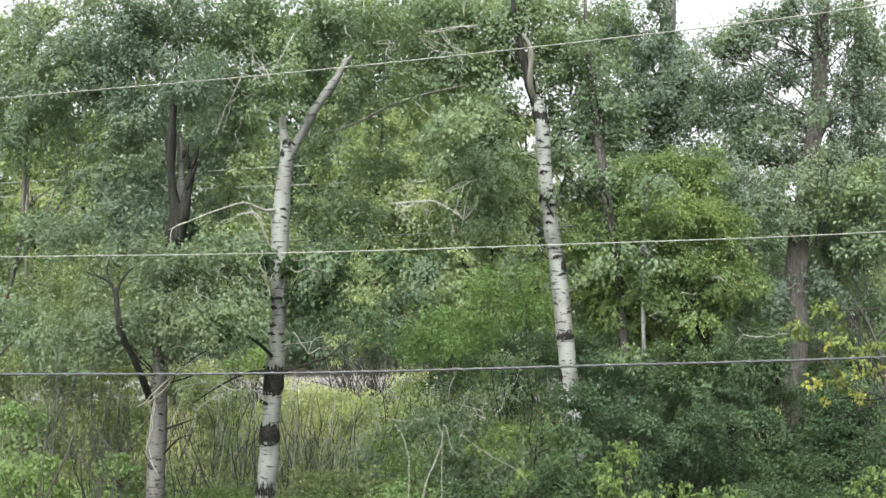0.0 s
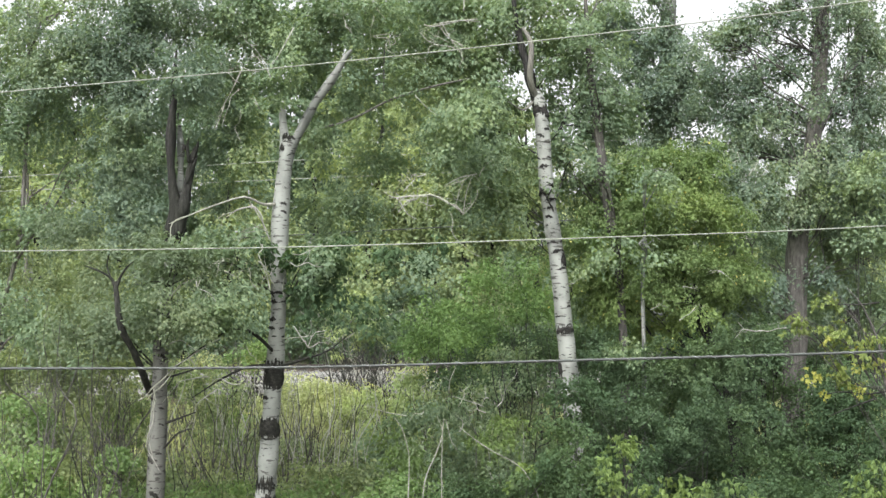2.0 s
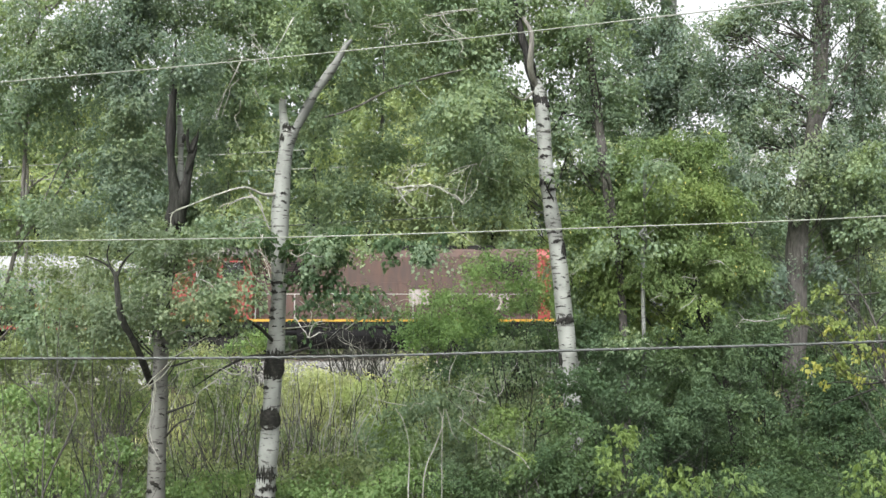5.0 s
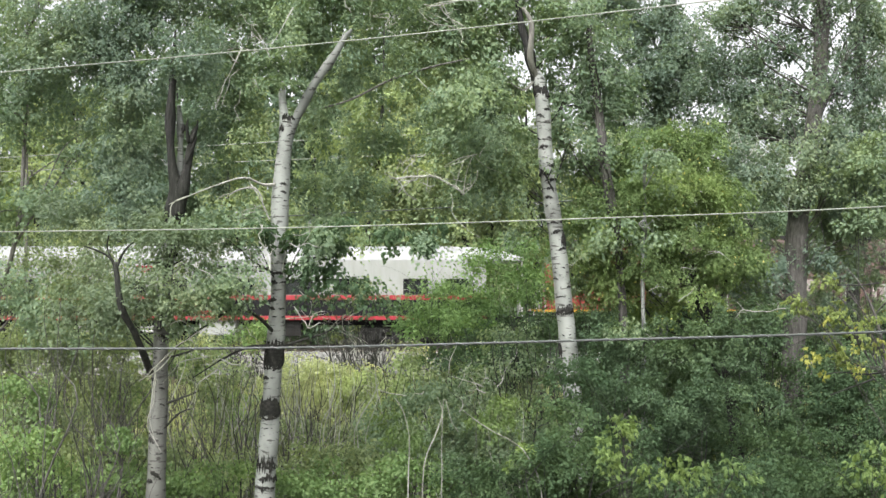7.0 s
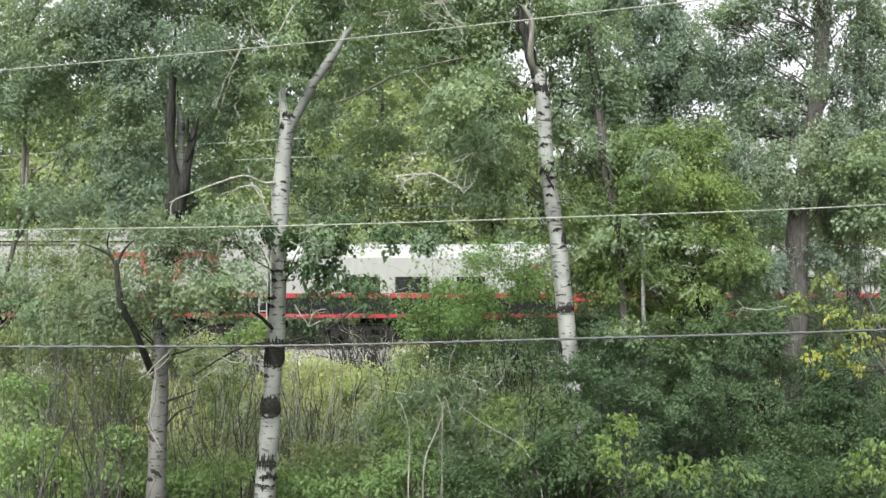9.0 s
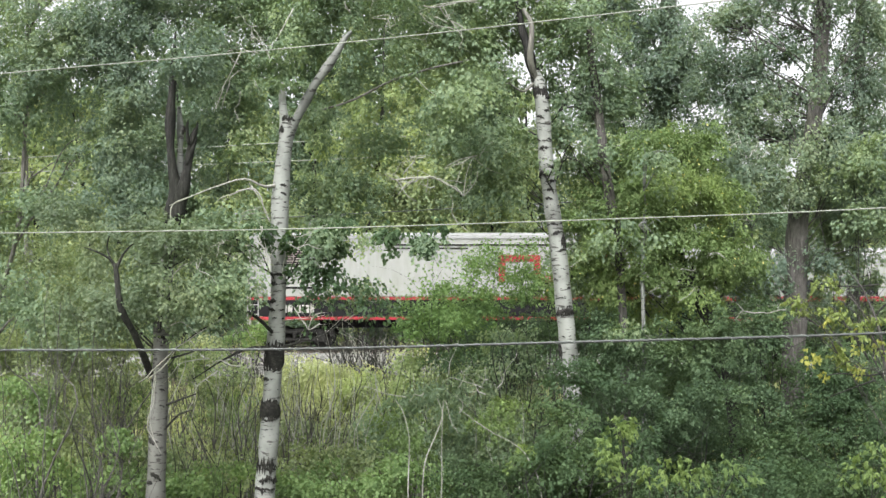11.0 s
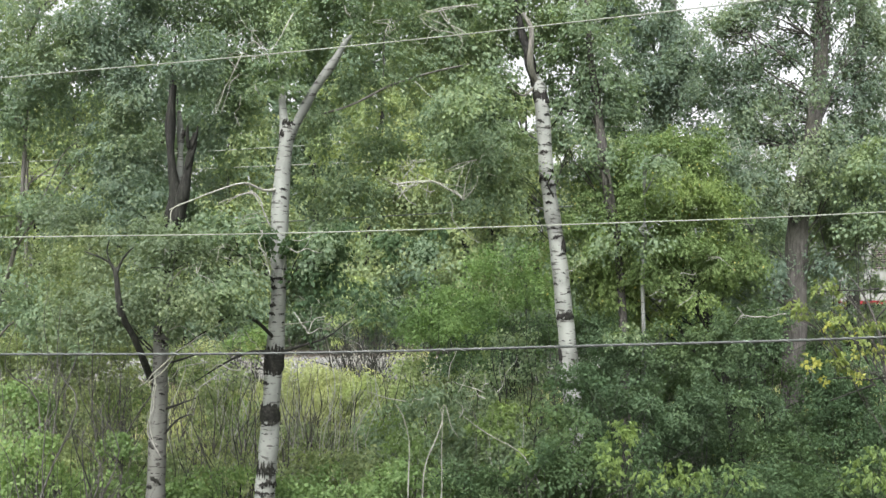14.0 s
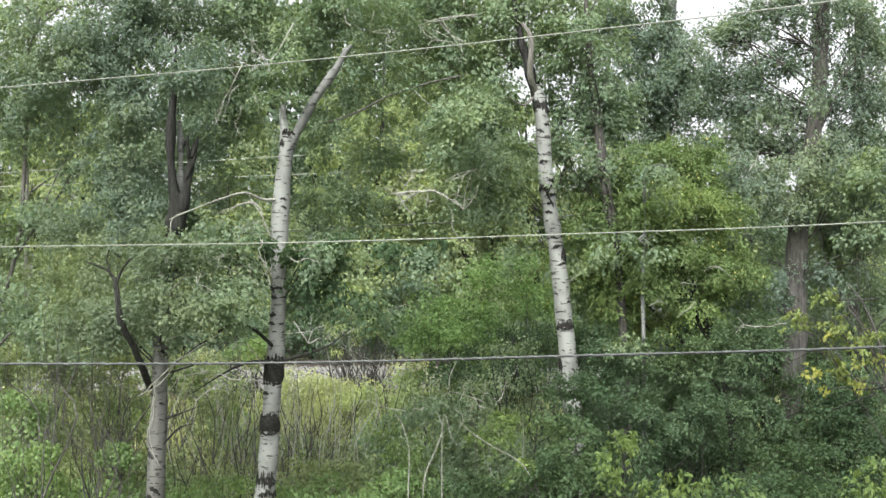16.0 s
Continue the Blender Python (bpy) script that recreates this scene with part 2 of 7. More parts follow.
def leaf_cloud(name, lobes, leaf, material, parent, seed, droop=0.5, label="", narrow=0.7, cover=1.0, flat=0.16, fan=0, reach=9.0):
    """A crown: flat drooping branchlets, each with side twigs that carry the leaves, and open gaps between the branchlets.
    lobes: x, y, z, three radii, leaf cover. flat: thickness of a branchlet against its length; fan: leaflets to a leaf stalk."""
    rng = np.random.default_rng(seed)
    cover *= 1.62
    per = 150
    pos, axes, norms = [], [], []
    for (x, y, z, rx, ry, rz, lai) in lobes:
        n = max(12, int(lai * cover * math.pi * rx * rz / (0.5 * narrow * leaf * leaf * 0.62)))
        m = max(4, n // per)
        long = min(reach * leaf, 1.25 * max(rx, rz)) * rng.uniform(0.6, 1.25, m)
        c = rng.normal(size=(m, 3))
        c /= np.linalg.norm(c, axis=1)[:, None]
        c *= (rng.random(m) ** 0.45 * rng.uniform(0.7, 1.1, m))[:, None]
        # branchlets point outwards and hang a little
        d = c * np.array([1.0, 1.0, 0.35]) + rng.normal(0, 0.5, (m, 3)) * np.array([1.0, 1.0, 0.4])
        d[:, 2] -= droop * rng.uniform(0.0, 0.9, m)
        d /= np.linalg.norm(d, axis=1)[:, None]
        u = np.cross(d, np.array([0.0, 0.0, 1.0]) + rng.normal(0, 0.28, (m, 3)))
        u /= np.linalg.norm(u, axis=1)[:, None] + 1e-9
        w = np.cross(u, d)
        c = c * np.array([rx, ry, rz]) + np.array([x, y, z]) - d * (long * 0.4)[:, None]
        k = rng.integers(m, size=n)
        s = rng.random(n) ** 0.75
        twig = np.round(s * 9) / 9                       # leaves gather on side twigs
        s = twig + rng.normal(0, 0.025, n)
        q = rng.random(n) ** 0.8 * np.where(rng.random(n) < 0.5, -1, 1)
        wide = (0.62 - 0.42 * s)
        L = long[k]
        p = c[k] + d[k] * ((s + 0.22 * np.abs(q)) * L)[:, None] + u[k] * (q * wide * L)[:, None] + w[k] * (rng.normal(0, flat, n) * L)[:, None]
        p[:, 2] -= droop * 0.42 * L * (s * s + q * q * 0.5)
        ax = d[k] * 0.55 + u[k] * (np.sign(q) * 0.6)[:, None]
        pos.append(p)
        axes.append(ax)
        norms.append(w[k])
    pos, ax, nor = np.concatenate(pos), np.concatenate(axes), np.concatenate(norms)
    if fan:
        pos, ax, nor = (np.repeat(a[::fan], fan, axis=0) for a in (pos, ax, nor))
    n = len(pos)
    ax = ax + rng.normal(0, 0.42, (n, 3))
    ax[:, 2] -= 0.3 + 0.5 * droop
    ax /= np.linalg.norm(ax, axis=1)[:, None]
    nor = nor * 0.75 + rng.normal(0, 0.5, (n, 3))
    nor[:, 1] -= 0.15
    side = np.cross(ax, nor)
    side /= np.linalg.norm(side, axis=1)[:, None] + 1e-9
    up = np.cross(side, ax)
    s = (leaf * rng.uniform(0.6, 1.3, n))[:, None]
    w = s * narrow * 0.5
    v = np.empty((n, 4, 3), dtype=np.float32)
    v[:, 0] = pos
    v[:, 1] = pos + ax * s * 0.4 + side * w + up * w * 0.3
    v[:, 2] = pos + ax * s - up * s * 0.12
    v[:, 3] = pos + ax * s * 0.4 - side * w + up * w * 0.3
    me = bpy.data.meshes.new(name)
    me.vertices.add(n * 4)
    me.vertices.foreach_set("co", v.ravel())
    me.loops.add(n * 4)
    me.loops.foreach_set("vertex_index", np.arange(n * 4, dtype=np.int32))
    me.polygons.add(n)
    me.polygons.foreach_set("loop_start", np.arange(0, n * 4, 4, dtype=np.int32))
    me.update(calc_edges=True)
    me.materials.append(material)
    ob = new(name, me)
    ob.parent = parent
    if label:
        tagged(ob, label)
    return ob


GROUPS = {"birch_tree": "birches at the wood edge", "poplar_tree": "poplars at the wood edge", "woodland_tree": "woodland behind the track", "bush": "bushes of the undergrowth",
          "overhead_wire": "overhead wires"}


def thing(name, at, label, category, group="", kind=""):
    """An empty at the base of a thing; its parts are built in the world and then hang from it."""
    e = new(name)
    e.location = at
    e.empty_display_size = 0.3
    group = group or GROUPS.get(name, "")
    return tagged(e, label, category, group, kind)


def settle(top):
    """Hang parts that were built in world places from their thing's base."""
    back = Matrix.Translation(top.location).inverted()
    for ob in top.children:
        ob.matrix_basis = back


# ---- ground, embankment and track ----
TRACK_Y = 47.8      # the middle of the track
RAIL_Z = 3.46       # the top of the rails


def ground_height(x, y):
    crest = RAIL_Z - 0.42
    a = abs(y - TRACK_Y)
    low = 0.35 * noise.noise((x * 0.11, y * 0.11, 3.0)) + 0.12 * noise.noise((x * 0.5, y * 0.5, 7.0))
    far = 0.9 if y < TRACK_Y else 2.4
    if y > TRACK_Y:
        low += max(0.0, (y - 58)) * 0.02
    if a < 2.9:
        return crest + 0.03 * noise.noise((x * 2, y * 2, 1))
    if a < 4.6:
        return crest - (a - 2.9) * 0.62 + 0.05 * noise.noise((x, y, 1))
    mid = crest - 1.7 * 0.62
    k = min(1.0, (a - 4.6) / 5.5)
    return mid * (1 - k) + (far + low - 0.9) * k


def strip(name, xs, ys, material, lift=0.0, kind="structure", label="", category=""):
    verts = [(x, y, ground_height(x, y) + lift * max(-0.15, min(1.0, (3.9 - abs(y - TRACK_Y)) / 0.9))) for y in ys for x in xs]
    n = len(xs)
    faces = [(j * n + i, j * n + i + 1, (j + 1) * n + i + 1, (j + 1) * n + i) for j in range(len(ys) - 1) for i in range(n - 1)]
    ob = mesh_object(name, verts, faces, material, smooth=True)
    return tagged(ob, label, category, kind=kind)


def ground_material():
    m, nt, bs = nodes("forest_floor")
    n1 = noise_tex(nt, coords(nt), 0.7, 8.0, 0.7)
    n2 = noise_tex(nt, coords(nt), 9.0, 6.0, 0.7)
    col = ramp(nt, n1, [(0.3, (0.02, 0.025, 0.012)), (0.5, (0.05, 0.055, 0.024)), (0.7, (0.1, 0.09, 0.045))])
    col = mix(nt, 0.6, col, ramp(nt, n2, [(0.3, (0.4, 0.4, 0.35)), (0.7, (1.2, 1.2, 1.1))]), 'MULTIPLY')
    nt.links.new(col, bs.inputs["Base Color"])
    bs.inputs["Roughness"].default_value = 1.0
    bump(nt, bs, n2, 1.0, 0.15)
    return m


def ballast_material():
    m, nt, bs = nodes("ballast")
    vo = nt.nodes.new("ShaderNodeTexVoronoi")
    vo.inputs["Scale"].default_value = 17.0
    nt.links.new(coords(nt), vo.inputs["Vector"])
    col = ramp(nt, vo.outputs["Color"], [(0.1, (0.08, 0.082, 0.077)), (0.5, (0.185, 0.187, 0.175)), (0.9, (0.32, 0.322, 0.305))])
    n1 = noise_tex(nt, coords(nt), 0.9, 5.0)
    col = mix(nt, 0.6, col, ramp(nt, n1, [(0.4, (1, 1, 1)), (0.7, (0.55, 0.5, 0.42))]), 'MULTIPLY')
    nt.links.new(col, bs.inputs["Base Color"])
    bs.inputs["Roughness"].default_value = 0.95
    bump(nt, bs, vo.outputs["Distance"], 1.0, 0.06)
    return m


def spread(lo, hi, near_lo, near_hi, fine, coarse):
    out, v = [], lo
    while v < hi:
        out.append(v)
        v += fine if near_lo <= v <= near_hi else coarse
    return out + [hi]


GROUND = ground_material()
BALLAST = ballast_material()
strip("ground", spread(-1500, 1500, -60, 60, 1.0, 60), [*spread(-200, 36, 0, 36, 1.0, 20), *spread(36.4, 62, 36, 62, 0.45, 1), *spread(64, 2600, 64, 110, 4, 120)],
      GROUND, label="leaf-littered forest floor with a raised railway bank", category="ground")
strip("ballast", spread(-110, 110, -40, 40, 0.5, 5), spread(TRACK_Y - 4.0, TRACK_Y + 4.0, 0, 99, 0.3, 1), BALLAST, 0.2,
      label="pale crushed stone ballast on the railway bank", category="ballast")

TIE_WOOD = bark_material("tie_wood", (0.05, 0.04, 0.035), (0.11, 0.09, 0.075), (0.2, 0.17, 0.15), (2, 12, 12))
RAIL_STEEL = paint("rail_steel", (0.06, 0.052, 0.045), 0.5, 0.5, (0.5, 0.4, 0.3), 0.6, False)


def track():
    top = thing("railway_track", (0, TRACK_Y, RAIL_Z - 0.45), "rusty steel railway track on weathered wooden ties", "track", kind="structure")
    for s in (-1, 1):
        bm = bmesh.new()
        y = s * 0.752
        prof = [(-0.07, 0.27), (-0.07, 0.285), (-0.012, 0.305), (-0.012, 0.4), (-0.036, 0.412), (-0.036, 0.448), (0.036, 0.448), (0.036, 0.412), (0.012, 0.4), (0.012, 0.305), (0.07, 0.285), (0.07, 0.27)]
        ends = [[bm.verts.new((x, y + p, q)) for p, q in prof] for x in (-110, 110)]
        for i in range(len(prof)):
            j = (i + 1) % len(prof)
            bm.faces.new((ends[0][i], ends[0][j], ends[1][j], ends[1][i]))
        bm.faces.new(ends[0])
        bm.faces.new(ends[1][::-1])
        part("rail", bm, RAIL_STEEL, top)
    bm = bmesh.new()
    box(bm, (-0.115, -1.3, 0.06), (0.115, 1.3, 0.265), 0.012)
    first = part("tie", bm, TIE_WOOD, top)
    first.location = (-36, 0, 0)
    for i in range(1, 132):
        o = first.copy()
        scene.collection.objects.link(o)
        o.location = (-36 + i * 0.55, random.uniform(-0.03, 0.03), random.uniform(-0.01, 0.01))
        o.rotation_euler = (0, 0, random.uniform(-0.02, 0.02))


track()


# ---- the test train ----
SPEED = 8.48            # metres a second
START = -46.3           # the locomotive's middle at the start

WHITE = paint("white_paint", (0.262, 0.274, 0.258), 0.45, 0.0, (0.66, 0.66, 0.58), 0.55)
ROOF_WHITE = paint("roof_paint", (0.27, 0.28, 0.28), 0.5, 0.0, (0.7, 0.68, 0.64), 0.6)
RED = paint("red_paint", (0.27, 0.018, 0.026), 0.45, 0.0, (0.6, 0.5, 0.45), 0.5)
RED_CAB = paint("red_cab_paint", (0.235, 0.034, 0.03), 0.5, 0.0, (0.62, 0.55, 0.5), 0.7)
BLACK = paint("black_paint", (0.009, 0.009, 0.01), 0.6, 0.0, (1.6, 1.5, 1.4), 0.5)
HOOD = paint("sooty_hood_paint", (0.06, 0.043, 0.038), 0.85, 0.0, (1.9, 1.5, 1.3), 0.9)
STRIPE = paint("faded_white_stripe", (0.3, 0.27, 0.25), 0.7, 0.0, (0.5, 0.42, 0.38), 0.9)
YELLOW = paint("yellow_sill_paint", (0.42, 0.25, 0.025), 0.5, 0.0, (0.6, 0.55, 0.45), 0.6)
BLACK.node_tree.nodes["Principled BSDF"].inputs["Specular IOR Level"].default_value = 0.12
STEEL = paint("grimy_steel", (0.02, 0.02, 0.019), 0.8, 0.0, (0.5, 0.42, 0.35), 0.7, False)
STEEL.node_tree.nodes["Principled BSDF"].inputs["Specular IOR Level"].default_value = 0.15
GREY_ROOF = paint("grey_cab_roof", (0.09, 0.08, 0.075), 0.7, 0.0, (0.6, 0.55, 0.5), 0.6)
SILVER = paint("bare_steel", (0.28, 0.28, 0.27), 0.35, 0.5, (0.6, 0.55, 0.5), 0.5)
RAILING = paint("white_railing", (0.33, 0.33, 0.31), 0.5, 0.0, (0.7, 0.65, 0.6), 0.4)


def glass_material():
    m, nt, bs = nodes("tinted_glass")
    bs.inputs["Base Color"].default_value = (0.2, 0.22, 0.22, 1)
    bs.inputs["Roughness"].default_value = 0.04
    bs.inputs["Transmission Weight"].default_value = 0.9
    bs.inputs["IOR"].default_value = 1.45
    return m


GLASS = glass_material()


def extrude(bm, prof, x0, x1):
    """A solid with the outline prof, in y and z, from x0 to x1."""
    ends = [[bm.verts.new((x, p, q)) for p, q in prof] for x in (x0, x1)]
    n = len(prof)
    for i in range(n):
        j = (i + 1) % n
        bm.faces.new((ends[0][i], ends[0][j], ends[1][j], ends[1][i]))
    bm.faces.new(ends[0][::-1])
    bm.faces.new(ends[1])


def lettering(name, body, size, material, parent, at, width, label=""):
    """Words on a car's side, facing the woods in front."""
    cu = bpy.data.curves.new(name, 'FONT')
    cu.body, cu.size, cu.extrude = body, size, 0.006
    cu.offset = 0.014
    tmp = bpy.data.objects.new(name, cu)
    scene.collection.objects.link(tmp)
    bpy.context.view_layer.update()
    me = bpy.data.meshes.new_from_object(tmp.evaluated_get(bpy.context.evaluated_depsgraph_get()))
    bpy.data.objects.remove(tmp)
    xs = [v.co.x for v in me.vertices]
    k = width / (max(xs) - min(xs))
    me.transform(Matrix.Diagonal((k, 1, 1, 1)))
    me.transform(Matrix.Rotation(math.pi / 2, 4, 'X'))
    me.materials.clear()
    me.materials.append(material)
    ob = new(name, me)
    ob.parent, ob.location = parent, at
    if label:
        tagged(ob, label)
    return ob


WHEELS = []


def truck(parent, x, axles, r=0.46, name="truck"):
    """A bogie: side frames, bolster, springs and axle boxes, with its wheelsets."""
    bm = bmesh.new()
    half = max(axles) + 0.55
    for s in (-1, 1):
        y = s * 1.06
        box(bm, (-half, y - 0.07, 0.62), (half, y + 0.07, 0.8), 0.02)
        box(bm, (-half * 0.55, y - 0.06, 0.3), (half * 0.55, y + 0.06, 0.42), 0.02)
        for k in (-0.55, 0.55):
            box(bm, (half * k - 0.08, y - 0.06, 0.36), (half * k + 0.08, y + 0.06, 0.68), 0.01)
        for a in axles:
            box(bm, (a - 0.17, y - 0.13, r - 0.19), (a + 0.17, y + 0.13, r + 0.2), 0.03)
        for k in (-0.28, 0, 0.28):
            rod(bm, (k, y, 0.42), (k, y, 0.64), 0.09)
        rod(bm, (-half + 0.1, y * 1.08, 0.5), (-half + 0.1, y * 1.08, 0.9), 0.05)
        rod(bm, (half - 0.3, y * 1.1, 0.75), (half - 0.02, y * 1.1, 0.5), 0.05)
    box(bm, (-0.25, -1.05, 0.55), (0.25, 1.05, 0.85), 0.03)
    t = part(name, bm, STEEL, parent, "grimy steel running gear")
    t.location = (x, 0, 0)
    for a in axles:
        bm = bmesh.new()
        rod(bm, (0, -1.0, 0), (0, 1.0, 0), 0.08, 10)
        for s in (-1, 1):
            rod(bm, (0, s * 0.69, 0), (0, s * 0.82, 0), r, 28)
            rod(bm, (0, s * 0.66, 0), (0, s * 0.69, 0), r + 0.03, 28)
            rod(bm, (0, s * 0.82, 0), (0, s * 0.85, 0), r * 0.42, 12)
            for q in range(4):
                b = q * math.pi / 2 + 0.4
                rod(bm, (math.cos(b) * r * 0.66, s * 0.82, math.sin(b) * r * 0.66), (math.cos(b) * r * 0.66, s * 0.836, math.sin(b) * r * 0.66), r * 0.12, 8)
        w = part("wheelset", bm, STEEL, t, "worn steel wheels on an axle")
        WHEELS.append((w, a, r))
    return t


def coupler(parent, x, way):
    bm = bmesh.new()
    box(bm, (min(x, x + way * 0.62), -0.1, 0.78), (max(x, x + way * 0.62), 0.1, 0.98), 0.02)
    box(bm, (x + way * 0.5 - 0.14, -0.17, 0.72), (x + way * 0.5 + 0.14, 0.17, 1.02), 0.04)
    part("coupler", bm, STEEL, parent)


def railing(parent, posts, y, top, foot, rail=True, stub=False):
    for x in posts:
        bm = bmesh.new()
        rod(bm, (x, y, foot), (x, y, top), 0.028)
        part("handrail_post", bm, RAILING, parent, "white handrail post")
    if rail:
        bm = bmesh.new()
        rod(bm, (posts[0], y, top), (posts[-1], y, top), 0.022)
        part("handrail", bm, RAILING, parent, "white handrail")


def locomotive():
    top = thing("locomotive", (0, TRACK_Y, RAIL_Z), "dirty red and black diesel locomotive running long hood first", "locomotive")
    bm = bmesh.new()
    box(bm, (-9.2, -1.5, 1.2), (9.2, 1.5, 1.52), 0.03)
    box(bm, (-9.2, -1.2, 0.85), (-8.7, 1.2, 1.25), 0.03)
    box(bm, (8.7, -1.2, 0.85), (9.2, 1.2, 1.25), 0.03)
    part("frame", bm, BLACK, top, "black underframe and walkway")
    for s in (-1, 1):
        bm = bmesh.new()
        box(bm, (-9.15, s * 1.5 - 0.012, 1.5), (9.15, s * 1.5 + 0.012, 1.6))
        part("sill_stripe", bm, YELLOW, top, "yellow sill stripe")
    bm = bmesh.new()
    w = 0.86
    extrude(bm, [(-w, 1.52), (-w, 4.32), (-w + 0.12, 4.57), (-w + 0.4, 4.68), (w - 0.4, 4.68), (w - 0.12, 4.57), (w, 4.32), (w, 1.52)], -4.3, 8.02)
    hood = part("long_hood", bm, HOOD, top, "sooty black long hood with faded diagonal stripes")
    bm = bmesh.new()
    extrude(bm, [(-w, 1.52), (-w, 4.32), (-w + 0.12, 4.57), (-w + 0.4, 4.68), (w - 0.4, 4.68), (w - 0.12, 4.57), (w, 4.32), (w, 1.52)], 8.024, 8.62)
    part("hood_end", bm, RED_CAB, top, "red hood end")
    for i in range(14):
        x = -4.1 + i * 0.86
        for s in (-1, 1):
            bm = bmesh.new()
            box(bm, (x + 0.03, s * w - 0.02, 1.75), (x + 0.8, s * w + 0.02, 3.2), 0.012)
            part("hood_door", bm, HOOD, top)
    for x0, x1, z0, z1 in ((7.3, 7.95, 3.1, 3.7), (2.4, 3.3, 2.2, 2.9)):
        bm = bmesh.new()
        box(bm, (x0, -w - 0.028, z0), (x1, -w - 0.004, z1), 0.01)
        part("panel", bm, STRIPE, top, "faded pale panel")
    logo(top, 5.7, 1.98, 0.7, 1.1, -w - 0.024, STRIPE)
    for x in (-1.5, 2.2, 3.9, 5.6):
        bm = bmesh.new()
        r = 0.62 if x > 2 else 0.3
        rod(bm, (x, 0, 4.6), (x, 0, 4.82), r, 20)
        rod(bm, (x, 0, 4.8), (x, 0, 4.84), r * 0.9, 20)
        part("roof_fan" if x > 2 else "exhaust_stack", bm, STEEL, top)
    for x0 in (6.0, -3.6):
        for s in (-1, 1):
            bm = bmesh.new()
            for k in range(8):
                z = 3.35 + k * 0.1
                box(bm, (x0, s * (w + 0.01) - 0.03, z), (x0 + 1.7, s * (w + 0.01) + 0.03, z + 0.05))
            part("air_intake", bm, STEEL, top, "louvred intake grille")
    # cab with window openings, short hood
    bm = bmesh.new()
    for s in (-1, 1):
        y0, y1 = (s * 1.5, s * 1.42) if s < 0 else (s * 1.42, s * 1.5)
        box(bm, (-7.1, y0, 1.52), (-4.32, y1, 3.3))
        box(bm, (-7.1, y0, 4.05), (-4.32, y1, 4.3))
        for a, b in ((-7.1, -6.75), (-5.85, -5.6), (-4.7, -4.32)):
            box(bm, (a, y0, 3.3), (b, y1, 4.05))
    for x0 in (-7.1, -4.4):
        box(bm, (x0, -1.42, 1.52), (x0 + 0.08, 1.42, 3.4))
        box(bm, (x0, -1.42, 4.0), (x0 + 0.08, 1.42, 4.3))
        for y in (-1.42, -0.5, 0.3, 1.2):
            box(bm, (x0, y, 3.4), (x0 + 0.08, y + 0.22, 4.0))
    box(bm, (-7.02, -1.42, 1.53), (-4.4, 1.42, 1.6))
    part("cab", bm, RED_CAB, top, "red cab with side windows")
    for k in range(4):
        bm = bmesh.new()
        box(bm, (-6.24 + k * 0.27, -1.514, 2.9), (-6.05 + k * 0.27, -1.498, 3.22), 0.004)
        part("marking", bm, STRIPE, top, "faded white marking bar")
    for s in (-1, 1):
        for a, b in ((-6.75, -5.85), (-5.6, -4.7)):
            bm = bmesh.new()
            box(bm, (a, s * 1.46 - 0.01, 3.3), (b, s * 1.46 + 0.01, 4.05))
            part("cab_window", bm, GLASS, top)
    bm = bmesh.new()
    extrude(bm, [(-1.54, 4.28), (-1.3, 4.52), (-0.6, 4.66), (0.6, 4.66), (1.3, 4.52), (1.54, 4.28)], -7.25, -4.25)
    box(bm, (-6.2, -0.5, 4.64), (-5.2, 0.3, 4.76), 0.03)
    part("cab_roof", bm, GREY_ROOF, top, "grey cab roof")
    bm = bmesh.new()
    box(bm, (-8.56, -1.0, 1.52), (-7.1, 1.0, 3.65), 0.12)
    part("short_hood", bm, RED_CAB, top, "red short hood")
    for y in (-0.2, 0.2):
        bm = bmesh.new()
        rod(bm, (-8.62, y, 3.35), (-8.5, y, 3.35), 0.1, 14)
        part("headlight", bm, SILVER, top)
    for s in (-1, 1):
        railing(top, [-4.2, -2.5, -0.8, 0.9, 2.6, 4.3, 6.0, 7.7, 9.05], s * 1.46, 2.68, 1.5)
        railing(top, [-9.05, -8.65], s * 1.46, 2.68, 0.9)
        for x0 in (8.7, -9.15):
            bm = bmesh.new()
            for k in range(4):
                z = 0.55 + k * 0.27
                box(bm, (x0, s * 1.45 - 0.12, z), (x0 + 0.45, s * 1.45 + 0.12, z + 0.03))
            for x in (x0, x0 + 0.45):
                box(bm, (x - 0.015, s * 1.45 - 0.12, 0.5), (x + 0.015, s * 1.45 + 0.12, 1.6))
            part("steps", bm, RAILING, top, "white edged steps")
    bm = bmesh.new()
    extrude(bm, [(-1.35, 0.62), (-1.45, 0.9), (-1.45, 1.2), (1.45, 1.2), (1.45, 0.9), (1.35, 0.62), (0.9, 0.3), (-0.9, 0.3)], -2.4, 2.4)
    part("fuel_tank", bm, BLACK, top, "black fuel tank")
    bm = bmesh.new()
    rod(bm, (-4.2, -1.25, 1.05), (4.2, -1.25, 1.05), 0.15, 12)
    part("air_reservoir", bm, BLACK, top)
    truck(top, 5.6, (-1.4, 0, 1.4), 0.5)
    truck(top, -5.6, (-1.4, 0, 1.4), 0.5)
    coupler(top, 9.2, 1)
    coupler(top, -9.2, -1)
    return top


